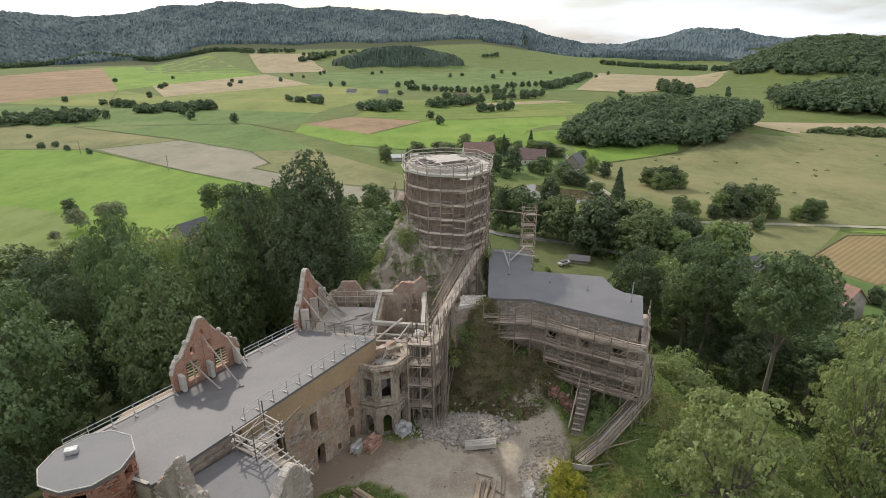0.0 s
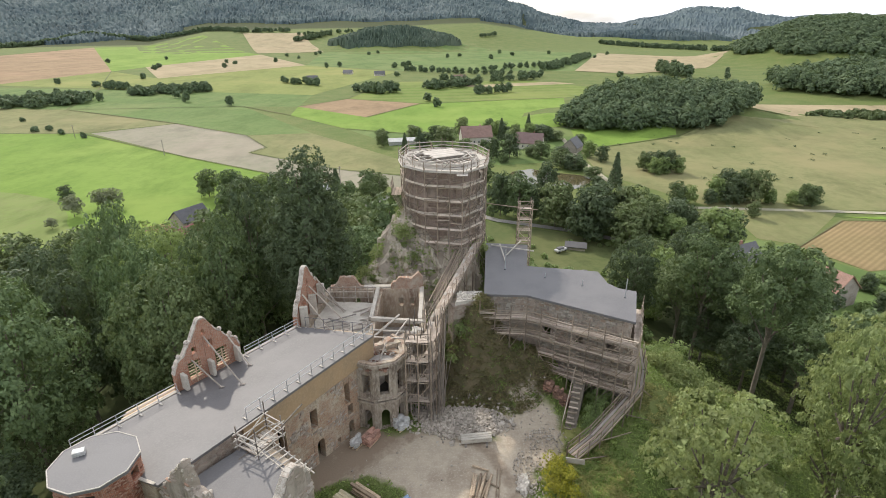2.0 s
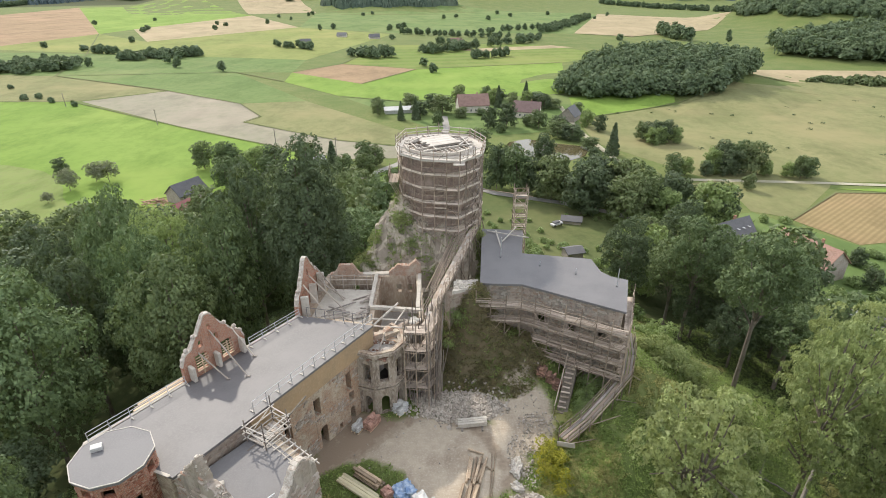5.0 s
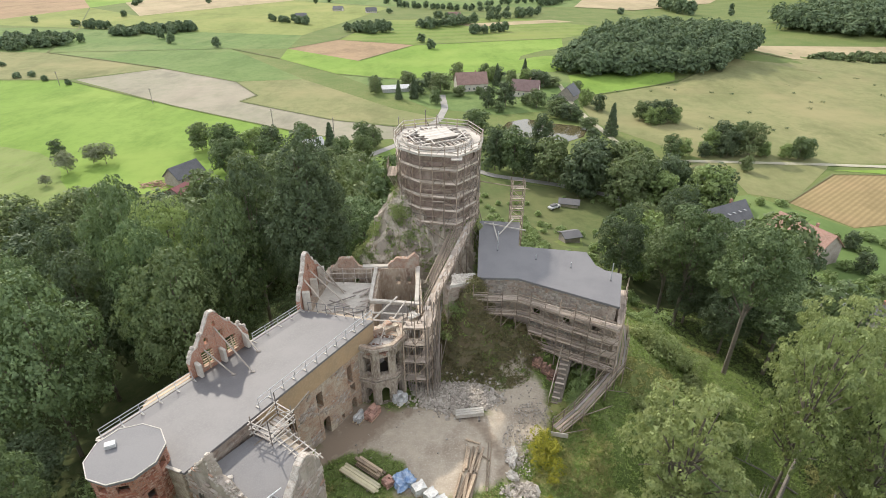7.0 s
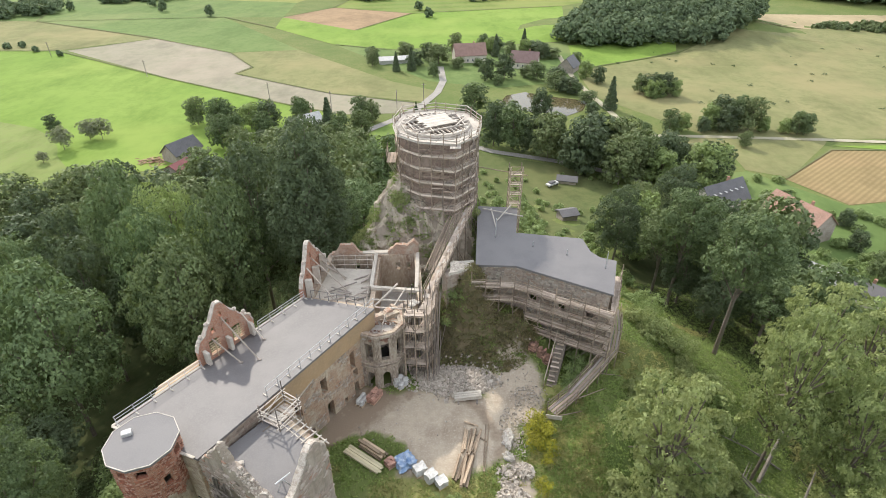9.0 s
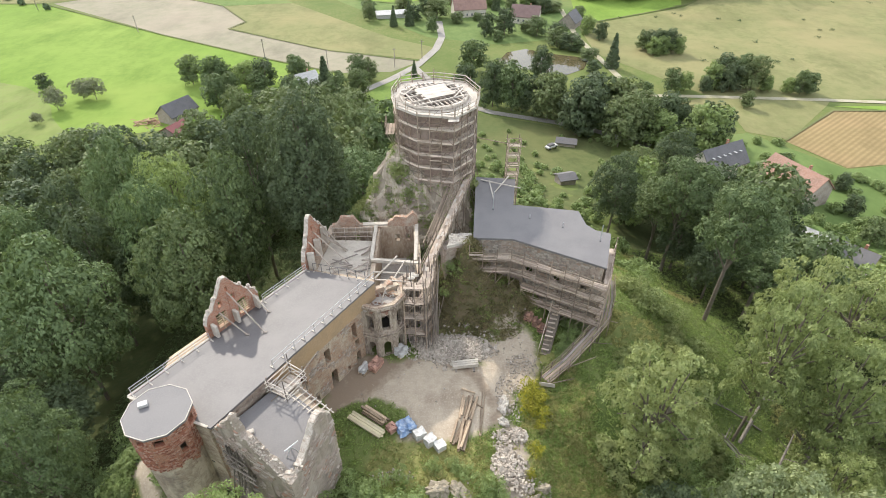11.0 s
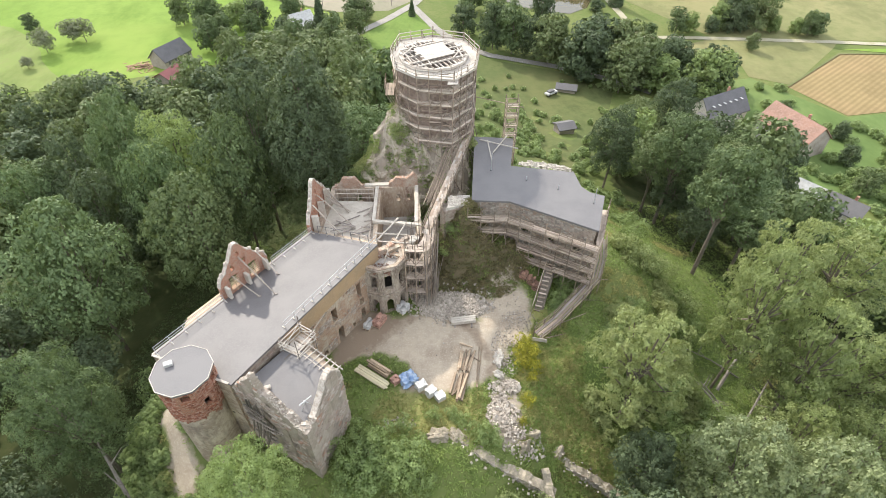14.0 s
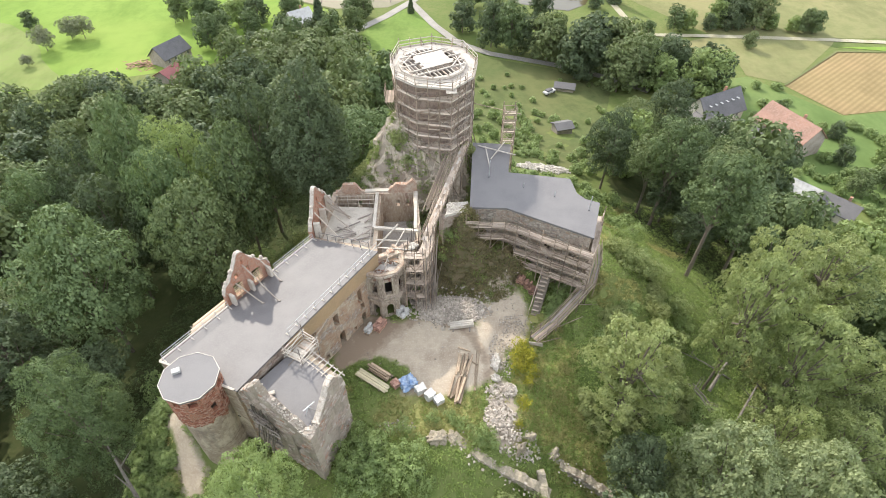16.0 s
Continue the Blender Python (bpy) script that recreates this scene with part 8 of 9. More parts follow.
for x, y, s in ((16.8, 44.6, 0.7), (15.6, 43.0, 0.6), (14.9, 41.6, 0.5), (16.2, 45.6, 0.6), (14.4, 40.6, 0.4), (17.6, 45.4, 0.6), (2.6, 26.6, 0.5), (4.4, 25.4, 0.65), (5.6, 24.6, 0.6), (-6.5, 22.8, 1.1), (-4.6, 21.8, 1.2), (-7.4, 20.6, 1.25), (-2.8, 22.6, 1.1), (-5.4, 24.6, 0.9), (-7.6, 25.2, 0.8), (-3.2, 26.3, 0.55), (-1.6, 21.0, 0.8), (-8.6, 22.8, 1.0), (1.6, 27.6, 0.4), (-0.2, 27.4, 0.45), (2.2, 49.0, 0.5), (1.4, 48.2, 0.45)):
    plant(BUSH[0], x, y, s, group="slope bushes")

# bushes and weeds clinging to the crag and its western flank
for _ in range(130):
    x, y = ur.uniform(-13.5, -3), ur.uniform(58.2, 71)
    if built(x, y) or math.dist((x, y), TOC) < 6.2 or noise.noise((x * 0.35, y * 0.35, 4.0)) < (-0.25 if x < -8 else 0.12):
        continue
    plant(ur.choice(BUSH[:2]), x, y, ur.uniform(0.35, 0.85), group="crag bushes")
for x, y, s in ((-10.6, 59.0, 1.1), (-11.8, 61.0, 1.3), (-10.9, 63.2, 1.2), (-12.2, 64.6, 1.5), (-9.8, 66.0, 1.1), (-11.2, 67.4, 1.4), (-12.6, 58.6, 1.3), (-9.2, 68.6, 1.2), (-13.0, 62.4, 1.5), (-9.4, 61.6, 0.8)):
    plant(BUSH[1], x, y, s, group="crag bushes")
crag_weeds = []
for _ in range(2600):
    x, y = ur.uniform(-12, 6), ur.uniform(57.5, 68)
    if not built(x, y) and noise.noise((x * 0.4, y * 0.4, 9.0)) > 0.02:
        crag_weeds.append((x, y, ground_z(x, y) + 0.35))
tufts("crag_weeds", "green and brown weeds rooted in the crag's ledges", crag_weeds, 0.2, 5, M_WEED, 6)

# fallen and leaning trunks on the east slope
M_GREYBARK = surface("grey_bark", (0.22, 0.195, 0.165), (0.14, 0.125, 0.105), (0.30, 0.275, 0.24), 1.5, 8.0, 0.95, 0.6, 0.03)
for a, b, r in (((37.2, 36.7, 0.4), (45.5, 45.2, 9.5), 0.24), ((36.0, 32.3, 0.3), (32.6, 35.4, 1.6), 0.20), ((36.6, 32.6, 0.3), (34.0, 36.4, 1.0), 0.13), ((38.5, 31.5, 0.4), (43.5, 37.0, 5.0), 0.17), ((42.0, 39.5, 0.4), (33.6, 41.0, 1.2), 0.12), ((41.0, 30.5, 0.3), (45.0, 32.0, 2.6), 0.12), ((-27.0, 16.5, 0.3), (-32.0, 24.0, 9.0), 0.26)):
    za, zb = ground_z(a[0], a[1]) + a[2] - 0.3, ground_z(b[0], b[1]) + b[2]
    ft = thing("dead_trunk", (a[0], a[1], za), "bare grey trunk leaning or fallen on the slope", "trunk", "dead trunks")
    bm = bmesh.new()
    A3, B3 = Vector((a[0], a[1], za)), Vector((b[0], b[1], zb))
    M3 = A3.lerp(B3, 0.55) + Vector((0.1, 0.15, 0.25))
    limb(bm, A3, M3, r, r * 0.75, 7)
    limb(bm, M3, B3, r * 0.75, r * 0.3, 7)
    part("stem", bm, M_PALEWOOD if r == 0.20 else M_GREYBARK, ft)
    for t, dx, dy, dz in ((0.45, 0.8, -0.9, 0.7), (0.62, -1.0, 0.6, 0.9), (0.8, 0.7, 0.8, 0.8)):
        bm = bmesh.new()
        p = A3.lerp(B3, t) + Vector((0.05, 0.08, 0.12))
        limb(bm, p, p + Vector((dx, dy, dz)) * 1.5, r * 0.4, r * 0.12, 5)
        part("branch", bm, M_GREYBARK, ft)

# ---------------------------------------------------------------- lanes and pond
def lane(name, label, pts, width, material, lift=0.20):
    """A strip along a line of points, on the valley floor."""
    bm = bmesh.new()
    fine = []
    for a, b in zip(pts, pts[1:]):
        n_ = max(1, round(math.dist(a, b) / 8))
        fine += [lerp2(a, b, i / n_) for i in range(n_)]
    fine.append(pts[-1])
    rows = []
    for i, p in enumerate(fine):
        a, b = fine[max(0, i - 1)], fine[min(len(fine) - 1, i + 1)]
        L = math.dist(a, b)
        nx, ny = (b[1] - a[1]) / L * width / 2, -(b[0] - a[0]) / L * width / 2
        rows.append([bm.verts.new((p[0] + k * nx, p[1] + k * ny, max(VALLEY, max(ground_z(p[0] + j * nx, p[1] + j * ny) for j in (-1.5, 0, 1.5))) + lift)) for k in (-1, 1)])
    for r0, r1 in zip(rows, rows[1:]):
        bm.faces.new((r0[0], r0[1], r1[1], r1[0]))
    bmesh.ops.recalc_face_normals(bm, faces=bm.faces[:])
    return tagged(part(name, bm, material), label, "road", kind="structure")


lane("road", "pale asphalt village road below the castle hill", [(-60, 150), (-43, 176), (-27, 191), (-16, 205), (-6, 221), (2, 243), (5, 262), (4, 290)], 3.4, M_ROAD)
lane("road", "road branching behind the castle hill", [(-7, 219), (2, 196), (10, 181), (20, 172.5), (40, 164), (52, 157), (66, 146)], 3.0, M_ROAD, 0.24)
lane("track", "pale gravel track along the meadow", [(73, 330), (69, 262), (71, 238), (74, 202), (75, 187), (100, 185.5), (138, 182), (163, 179), (320, 172)], 2.6, M_TRACK)
lay("field", "grazed yellow-green pasture west of the willows", "field", [(-106, 150), (-113.3, 157), (-120, 163), (-127, 171), (-131, 178), (-134, 182), (-141, 190), (-152, 199), (-170, 206), (-228, 216), (-240, 150)], field_mat("grazed_pasture", (0.185, 0.245, 0.072), (0.215, 0.255, 0.088), (0.20, 0.215, 0.088), 0.03, 0.25), 0.24, 30.0)
m, nodes, links, bsdf = node_mat("pond_water")
bsdf.inputs["Base Color"].default_value = (0.10, 0.085, 0.045, 1)
bsdf.inputs["Roughness"].default_value = 0.06
bump_node(nodes, links, bsdf, noise_node(nodes, links, 1.2, 3, 0.5), 0.03, 0.02)
tagged(lay("pond", "still brown village pond reflecting the bright sky", "pond", [(28, 226), (33, 238), (42, 243), (52, 236), (62, 232), (67, 228), (62, 216), (54, 209.5), (46, 212), (36, 217)], m, 0.4), kind="structure")

lay("field", "green grass by the road junction", "field", [(-27, 184), (-19, 199), (-10, 212), (-6, 212), (1, 196), (5, 186), (-4, 176), (-16, 172)], field_mat("junction_grass", (0.15, 0.225, 0.055), (0.18, 0.24, 0.07), (0.125, 0.19, 0.05), 0.05, 0.5), 0.22, 10.0)
lay("field", "green meadow round the village", "field", [(-60, 345), (-23, 330), (84, 350), (72, 262), (30, 250), (-2, 262)], F_GREEN, 0.20)
lay("field", "green strip beside the grain rows", "field", [(140, 176), (165, 176), (240, 170), (190, 165)], F_BRIGHT, 0.34)
lay("field", "rough green plots round the red-roofed house", "field", [(76, 150), (100, 155), (117, 131), (150, 135), (140, 100), (105, 88), (86, 104), (72, 128)], F_GREEN, 0.24, 12.0)
lay("field", "olive ground with hay at the grain's edge", "field", [(101, 186), (144, 183), (139, 177), (102, 171), (92, 165), (84, 178)], F_OLIVE, 0.30)
lay("field", "wide yellow-green pasture on the valley floor", "field", [(-600, 470), (-292, 428), (-160, 445), (-115, 444), (-120, 520), (-300, 560), (-620, 600)], F_GREEN, 0.2)
lay("field", "pale green hay meadow across the valley", "field", [(-490, 609), (-460, 787), (-345, 683), (-214, 901), (-60, 780), (-120, 520), (-300, 560)], field_mat("hay_meadow", (0.21, 0.24, 0.075), (0.25, 0.26, 0.09), (0.17, 0.21, 0.06), 0.008, 0.15), 0.22)
lay("field", "bright far pasture", "field", [(-460, 787), (-950, 1568), (-700, 1700), (-383, 1211), (-451, 863)], F_BRIGHT, 0.24)
lay("field", "green strips beyond the village", "field", [(-16, 461), (-83, 491), (-60, 640), (100, 660), (180, 560), (112, 499)], field_mat("mixed_strips", (0.15, 0.215, 0.05), (0.19, 0.235, 0.065), (0.12, 0.175, 0.045), 0.01, 0.15, (80, 22, (0.24, 0.24, 0.09), 0.35)), 0.24)
lay("field", "far yellow-green fields below the hills", "field", [(-60, 800), (-214, 901), (-269, 1311), (0, 1500), (350, 1259), (189, 787)], F_GREEN, 0.2)
lay("field", "tan field strip in the valley's middle", "field", [(20, 600), (130, 640), (150, 620), (40, 580)], F_TAN, 0.4)
lay("field", "pale cut meadow by the eastern woods", "field", [(215, 374), (250, 386), (420, 400), (420, 440), (262, 455), (232, 410)], F_TAN, 0.3)

# hay and cattle-sized tussocks on the dry meadow: low dark bushes
hs_ = []
hrr = random.Random(31)
for _ in range(42):
    x, y = hrr.uniform(95, 260), hrr.uniform(200, 330)
    hs_.append((x, y, VALLEY + 0.2))
tufts("tussocks", "small dark tussocks dotting the dry meadow", hs_, 0.7, 10, M_LEAF_DARK, 8)


# ---------------------------------------------------------------- houses
def house(name, label, x, y, turn, length, width, eaves, ridge_h, roof_mat, wall_mat=None, windows=True, chimney=True, z=None, dormers=0, group=""):
    """A gabled house: walls, two roof slopes with an overhang, windows and chimney."""
    base = ground_z(x, y) if z is None else z
    wall_mat = wall_mat or M_HOUSE
    h = thing(name, Matrix.Translation((x, y, base)) @ pose(0, 0, 0, 0, 0, turn), label, "house", group)
    M_ = WORLD[h]
    L, w = length / 2, width / 2
    bm = bmesh.new()
    pts = [(-L, -w), (L, -w), (L, w), (-L, w)]
    lo = [bm.verts.new((*p, -2.5)) for p in pts]
    hi = [bm.verts.new((*p, eaves)) for p in pts]
    r0, r1 = bm.verts.new((-L, 0, eaves + ridge_h)), bm.verts.new((L, 0, eaves + ridge_h))
    for i in range(4):
        j = (i + 1) % 4
        f = [lo[i], lo[j], hi[j], hi[i]]
        if i == 1:
            f = [lo[1], lo[2], hi[2], r1, hi[1]]
        if i == 3:
            f = [lo[3], lo[0], hi[0], r0, hi[3]]
        bm.faces.new(f)
    part("wall_shell", bm, wall_mat, h, "", M_)
    for s_ in (-1, 1):
        bm = bmesh.new()
        k = (w + 0.5) / w
        e = eaves + ridge_h - ridge_h * k
        vs_ = [bm.verts.new(c_) for c_ in ((-L - 0.4, s_ * w * k, e), (L + 0.4, s_ * w * k, e), (L + 0.4, 0, eaves + ridge_h + 0.02), (-L - 0.4, 0, eaves + ridge_h + 0.02))]
        up_ = [bm.verts.new(v.co + Vector((0, 0, 0.22))) for v in vs_]
        bm.faces.new(vs_)
        bm.faces.new(up_[::-1])
        for i in range(4):
            j = (i + 1) % 4
            bm.faces.new((vs_[i], up_[i], up_[j], vs_[j]))
        bmesh.ops.recalc_face_normals(bm, faces=bm.faces[:])
        part("roof_slope", bm, roof_mat, h, "", M_)
    if chimney:
        bm = bmesh.new()
        box(bm, L * 0.3, 0.4, eaves + ridge_h + 0.3, 0.6, 0.6, 1.6, 0, 0.04)
        part("chimney", bm, M_BRICK, h, "brick chimney", M_)
    if windows:
        for s_ in (-1, 1):
            for i in range(int(length / 2.6)):
                u = -L + 1.5 + 2.6 * i
                for zz in ([1.0] if eaves < 4 else [0.8, 3.3]):
                    if zz + 1.2 > eaves:
                        continue
                    bm = bmesh.new()
                    box(bm, u, s_ * (w + 0.01), zz + 0.6, 0.95, 0.12, 1.25, 0, 0.02)
                    fr = part("window", bm, M_WHITE, h, "white window frame", M_)
                    bm = bmesh.new()
                    box(bm, u, s_ * (w + 0.06), zz + 0.6, 0.75, 0.06, 1.05)
                    part("pane", bm, M_SLATE, fr, "dark glass", M_)
    for i in range(dormers):
        bm = bmesh.new()
        box(bm, -L + length * (i + 1) / (dormers + 1), -w * 0.55, eaves + ridge_h * 0.55 + 0.28, 0.6, 0.9, 0.1, 0, 0.02)
        part("skylight", bm, M_WHITE, h, "pale skylight", M_)
    return h


M_FARMWALL = surface("farmhouse_stone", (0.40, 0.345, 0.29), (0.31, 0.26, 0.215), (0.48, 0.43, 0.38), 0.6, 3.0, 0.9, 0.4, 0.03)
M_OLDBOARD = surface("brown_boards", (0.30, 0.18, 0.11), (0.22, 0.13, 0.08), (0.38, 0.25, 0.16), 0.6, 6.0, 0.9, 0.3, 0.02, per_object=0.4)
M_REDTIN = surface("dusky_red_tin", (0.185, 0.045, 0.046), (0.15, 0.036, 0.036), (0.22, 0.065, 0.064), 0.4, 4.0, 0.6, 0.2, 0.02)
M_TILE_FADED = surface("faded_red_tiles", (0.33, 0.185, 0.135), (0.25, 0.15, 0.11), (0.40, 0.26, 0.21), 0.35, 3.0, 0.8, 0.3, 0.03)
house("farmhouse", "long farmhouse with a faded red tiled roof", 93.2, 118.2, -68, 14.6, 8.6, 3.9, 3.6, M_TILE_FADED, M_FARMWALL, z=-25.2)
house("lean_to", "grey-roofed sheds beside the red-roofed farmhouse", 86.2, 115.5, -68, 8.0, 4.2, 2.3, 1.0, M_SLATE, M_WOOD_OLD, False, False, z=-25.2)
house("dwelling", "house with a dark slate roof and skylights", 78.5, 130.0, 26, 14.5, 8.0, 2.8, 4.4, M_SLATE, z=-25.0, dormers=6)
house("annex", "low grey-roofed annex of the slate house", 75.0, 123.8, 116, 7.5, 6.0, 2.4, 1.6, M_ROOF, z=-25.0, chimney=False)
house("barn", "barn with a dark grey roof at the wood's edge", -84.0, 169.5, 62, 10.5, 6.8, 2.6, 3.0, M_SLATE, M_FARMWALL, z=-25.6, chimney=False)
house("red_shed", "small shed with a dusky red roof", -78.6, 154.0, 68, 6.6, 6.2, 2.2, 1.7, M_REDTIN, M_WOOD_OLD, False, False, z=-25.0)
pr = random.Random(77)
heap = thing("board_heap", Matrix.Translation((-93.0, 166.0, ground_z(-93.0, 166.0))), "heap of brown broken boards beside the barn", "heap")
for i_ in range(60):
    bm = bmesh.new()
    u, v_ = pr.gauss(0, 2.6), pr.gauss(0, 1.5)
    box(bm, u, v_, 0.1 + 0.9 * math.exp(-(u * u + v_ * v_) / 6) * pr.uniform(0.3, 1), pr.uniform(1.2, 2.8), pr.uniform(0.18, 0.4), 0.09, pr.uniform(0, 180), 0.01)
    part("board", bm, M_OLDBOARD, heap, "", WORLD[heap])
house("white_cottage", "white-roofed cottages below the wood", 86.5, 93.7, -50, 7.5, 4.6, 2.2, 1.5, M_WHITE, z=-25.3, chimney=False)
house("white_cottage", "grey-white cottage below the wood", 90.2, 88.3, -50, 7.5, 5.5, 2.4, 1.9, M_ROOF, z=-25.3)
house("garden_shed", "small garden shed with a blue-grey tin roof", 34.0, 119.0, 15, 4.2, 3.4, 1.9, 0.7, M_ROOF, M_WOOD_OLD, False, False)
house("village_house", "old village house with a brown-red roof", 20.0, 303, 10, 17, 9.5, 4.2, 5.0, M_TILE_RED)
house("village_house", "village house with a purple-brown roof", 48.5, 289, -18, 14, 9, 3.6, 4.4, surface("brown_tiles", (0.20, 0.13, 0.12), (0.16, 0.10, 0.095), (0.25, 0.17, 0.15), 0.5, 6.0, 0.8, 0.3, 0.03))
house("village_barn", "dark timber barn near the pond", 70.0, 281, 60, 11, 8, 3.0, 4.0, M_SLATE, M_WOOD_OLD, False, False)
house("glasshouse", "low white glasshouse among village trees", -21, 300, 12, 16, 7, 2.0, 1.2, M_WHITE, M_WHITE, False, False)
house("village_house", "white house by the road junction", -46.5, 196, 40, 8, 7, 3.0, 3.0, M_WHITE)
house("distant_farm", "pale distant farmhouse in the fields", -150, 655, 5, 12, 8, 2.6, 3.2, M_SLATE)
house("distant_farm", "distant farmhouse with a dark roof", -78, 720, 15, 13, 8, 2.4, 3.4, M_SLATE)
house("distant_farm", "distant grey barn in the fields", -122, 742, -5, 12, 8, 2.4, 3.0, M_SLATE)
house("distant_farm", "distant farm beyond the village", 22, 655, 8, 15, 9, 2.8, 3.8, M_TILE_RED)
house("greenhouse", "small polythene greenhouse on the lawn", 40.6, 147.6, -15, 5.6, 3.2, 1.3, 0.8, M_ROOF, M_GREYPLASTER, False, False)


def small_car(x, y, turn, label, body):
    z = ground_z(x, y) + 0.35
    c_ = thing("car", Matrix.Translation((x, y, z)) @ pose(0, 0, 0, 0, 0, turn), label, "car")
    M_ = WORLD[c_]
    bm = bmesh.new()
    box(bm, 0, 0, 0.62, 4.1, 1.7, 0.65, 0, 0.16)
    part("body", bm, body, c_, "", M_)
    bm = bmesh.new()
    box(bm, -0.2, 0, 1.15, 2.2, 1.45, 0.55, 0, 0.18)
    part("cabin", bm, M_SLATE, c_, "dark glazed cabin", M_)
    for sx in (-1.3, 1.3):
        for sy in (-0.8, 0.8):
            bm = bmesh.new()
            bmesh.ops.create_cone(bm, cap_ends=True, segments=14, radius1=0.32, radius2=0.32, depth=0.22, matrix=pose(sx, sy, 0.32, 90))
            part("wheel", bm, M_DARK, c_, "", M_)


small_car(35.4, 144.3, 35, "white car parked on the garden lawn", M_WHITE)

# ---------------------------------------------------------------- utility poles
for x, y, h in ((-71, 232, 8), (-42, 218, 8), (-142, 272.5, 8), (-15, 219, 8), (-215, 316, 8), (-4, 230, 8)):
    up = thing("utility_pole", (x, y, VALLEY), "wooden utility pole with a crossarm", "pole", "utility poles")
    bar("mast", (x, y, VALLEY - 0.5), (x, y, VALLEY + h), 0.16, M_WOOD_OLD, up)
    bar("crossarm", (x - 0.9, y, VALLEY + h - 0.7), (x + 0.9, y, VALLEY + h - 0.7), 0.12, M_WOOD_OLD, up, 0.12)

# ---------------------------------------------------------------- trees in the valley
vr = random.Random(13)


def spread_trees(kinds, pts, lo, hi, jitter=2.0, group="valley trees"):
    for x, y in pts:
        plant(vr.choice(kinds), x + vr.uniform(-jitter, jitter), y + vr.uniform(-jitter, jitter), vr.uniform(lo, hi), group=group)


def row(a, b, n_):
    return [lerp2(a, b, (i + 0.5) / n_) for i in range(n_)]


for x, y, s in ((-128.0, 177.0, 1.0), (-124.0, 186.2, 0.92), (-119.5, 186.2, 0.98)):
    plant(SILVER, x, y, s, group="willows")
plant(MID[1], -142.6, 195.8, 0.5, group="willows")
plant(SILVER, -128.0, 165.2, 0.5, group="willows")
# village
def measured_trees(rows, group):
    """Broadleaf trees on the valley floor by kind, place, height and half width."""
    for k, x, y, tall, half in rows:
        hgt, wid = ((15, 5.2), (14, 5.0), (13, 4.8))[k]
        s_ = half / (1.13 * wid)
        plant(MID[k], x, y, s_, stretch=tall / (hgt * s_), group=group)


measured_trees(((1, 26.5, 263.4, 12.1, 4.2), (1, 35.1, 265.6, 13.9, 5.2), (0, 30.9, 254.6, 5.7, 2.8), (0, 46.0, 270.1, 6.0, 3.8), (0, 50.3, 263.1, 9.9, 5.0), (0, 13.1, 287.3, 6.2, 4.0), (0, 24.1, 291.4, 4.5, 3.0), (0, 3.0, 296.1, 11.4, 6.9), (1, 59.6, 318.9, 8.1, 7.5), (0, 66.4, 309.6, 6.0, 5.9), (1, 37.7, 332.3, 7.7, 5.4), (0, 0.3, 270.6, 7.7, 3.3), (1, -9, 292, 9.0, 5.0), (0, -15, 312, 9.0, 5.5), (0, -33, 304, 8.0, 4.5), (1, 60.0, 262.0, 7.5, 5.0), (0, 76.0, 292.0, 7.5, 4.5)), "village trees")
spread_trees(FARTREE, [(36, 312), (53, 326), (-18, 281), (-10, 283)], 0.7, 1.0, 1.0, "village trees")
plant(FARTREE[0], 73.5, 217.5, 1.05, group="village trees")
# behind the tower along the road and round the pond
measured_trees(((0, 16.5, 212.9, 13.8, 6.2), (1, 21.0, 177.7, 17.7, 5.2), (0, 27.4, 174.2, 17.5, 6.2), (1, 41.8, 203.5, 14.5, 4.7), (1, 34.2, 171.9, 14.5, 5.4), (0, 40.9, 169.6, 14.8, 4.2), (1, 45.0, 154.5, 17.0, 5.8), (1, 53.7, 166.2, 16.8, 7.5), (0, 60.4, 168.2, 14.3, 5.0), (1, 64.5, 212.2, 5.5, 3.1), (0, 66.5, 227.1, 5.8, 4.4)), "pond wood")
measured_trees(((0, 56.5, 246.0, 8.9, 5.3), (1, 61.8, 242.0, 8.2, 5.8), (0, 64.3, 238.1, 6.5, 2.9), (2, 64.5, 164.1, 9.1, 4.8), (0, 70.7, 165.1, 8.5, 6.1), (0, 78.5, 164.0, 8.5, 5.6), (0, 78.1, 187.2, 5.6, 2.4), (1, 82.8, 145.0, 15.4, 6.0), (0, 81.3, 157.7, 8.5, 4.8), (0, 72.0, 153.0, 10.0, 5.2), (1, 63.0, 156.0, 11.0, 5.0), (0, 24.0, 196.0, 11.0, 5.0), (1, 12.0, 190.0, 12.0, 5.0)), "pond wood")
# round bushes on the meadow
spread_trees(MID, [(93, 240), (99, 237), (105, 239), (96, 234), (97, 241), (102, 240), (100, 235), (107, 236)], 0.6, 0.8, 0.8, "meadow trees")
spread_trees(MID, [(106, 196), (110, 192), (115, 195), (119, 191), (111, 198)], 0.75, 0.95, 1.0, "meadow trees")
spread_trees(MID, [(89, 190), (94, 191), (100, 190), (103, 192), (123, 190), (126, 193), (130, 189), (134, 187), (139, 188), (137, 190)], 0.42, 0.66, 1.0, "meadow trees")
spread_trees(MID[:2], [(109, 176), (92, 168)], 0.4, 0.5, 0.5, "meadow trees")
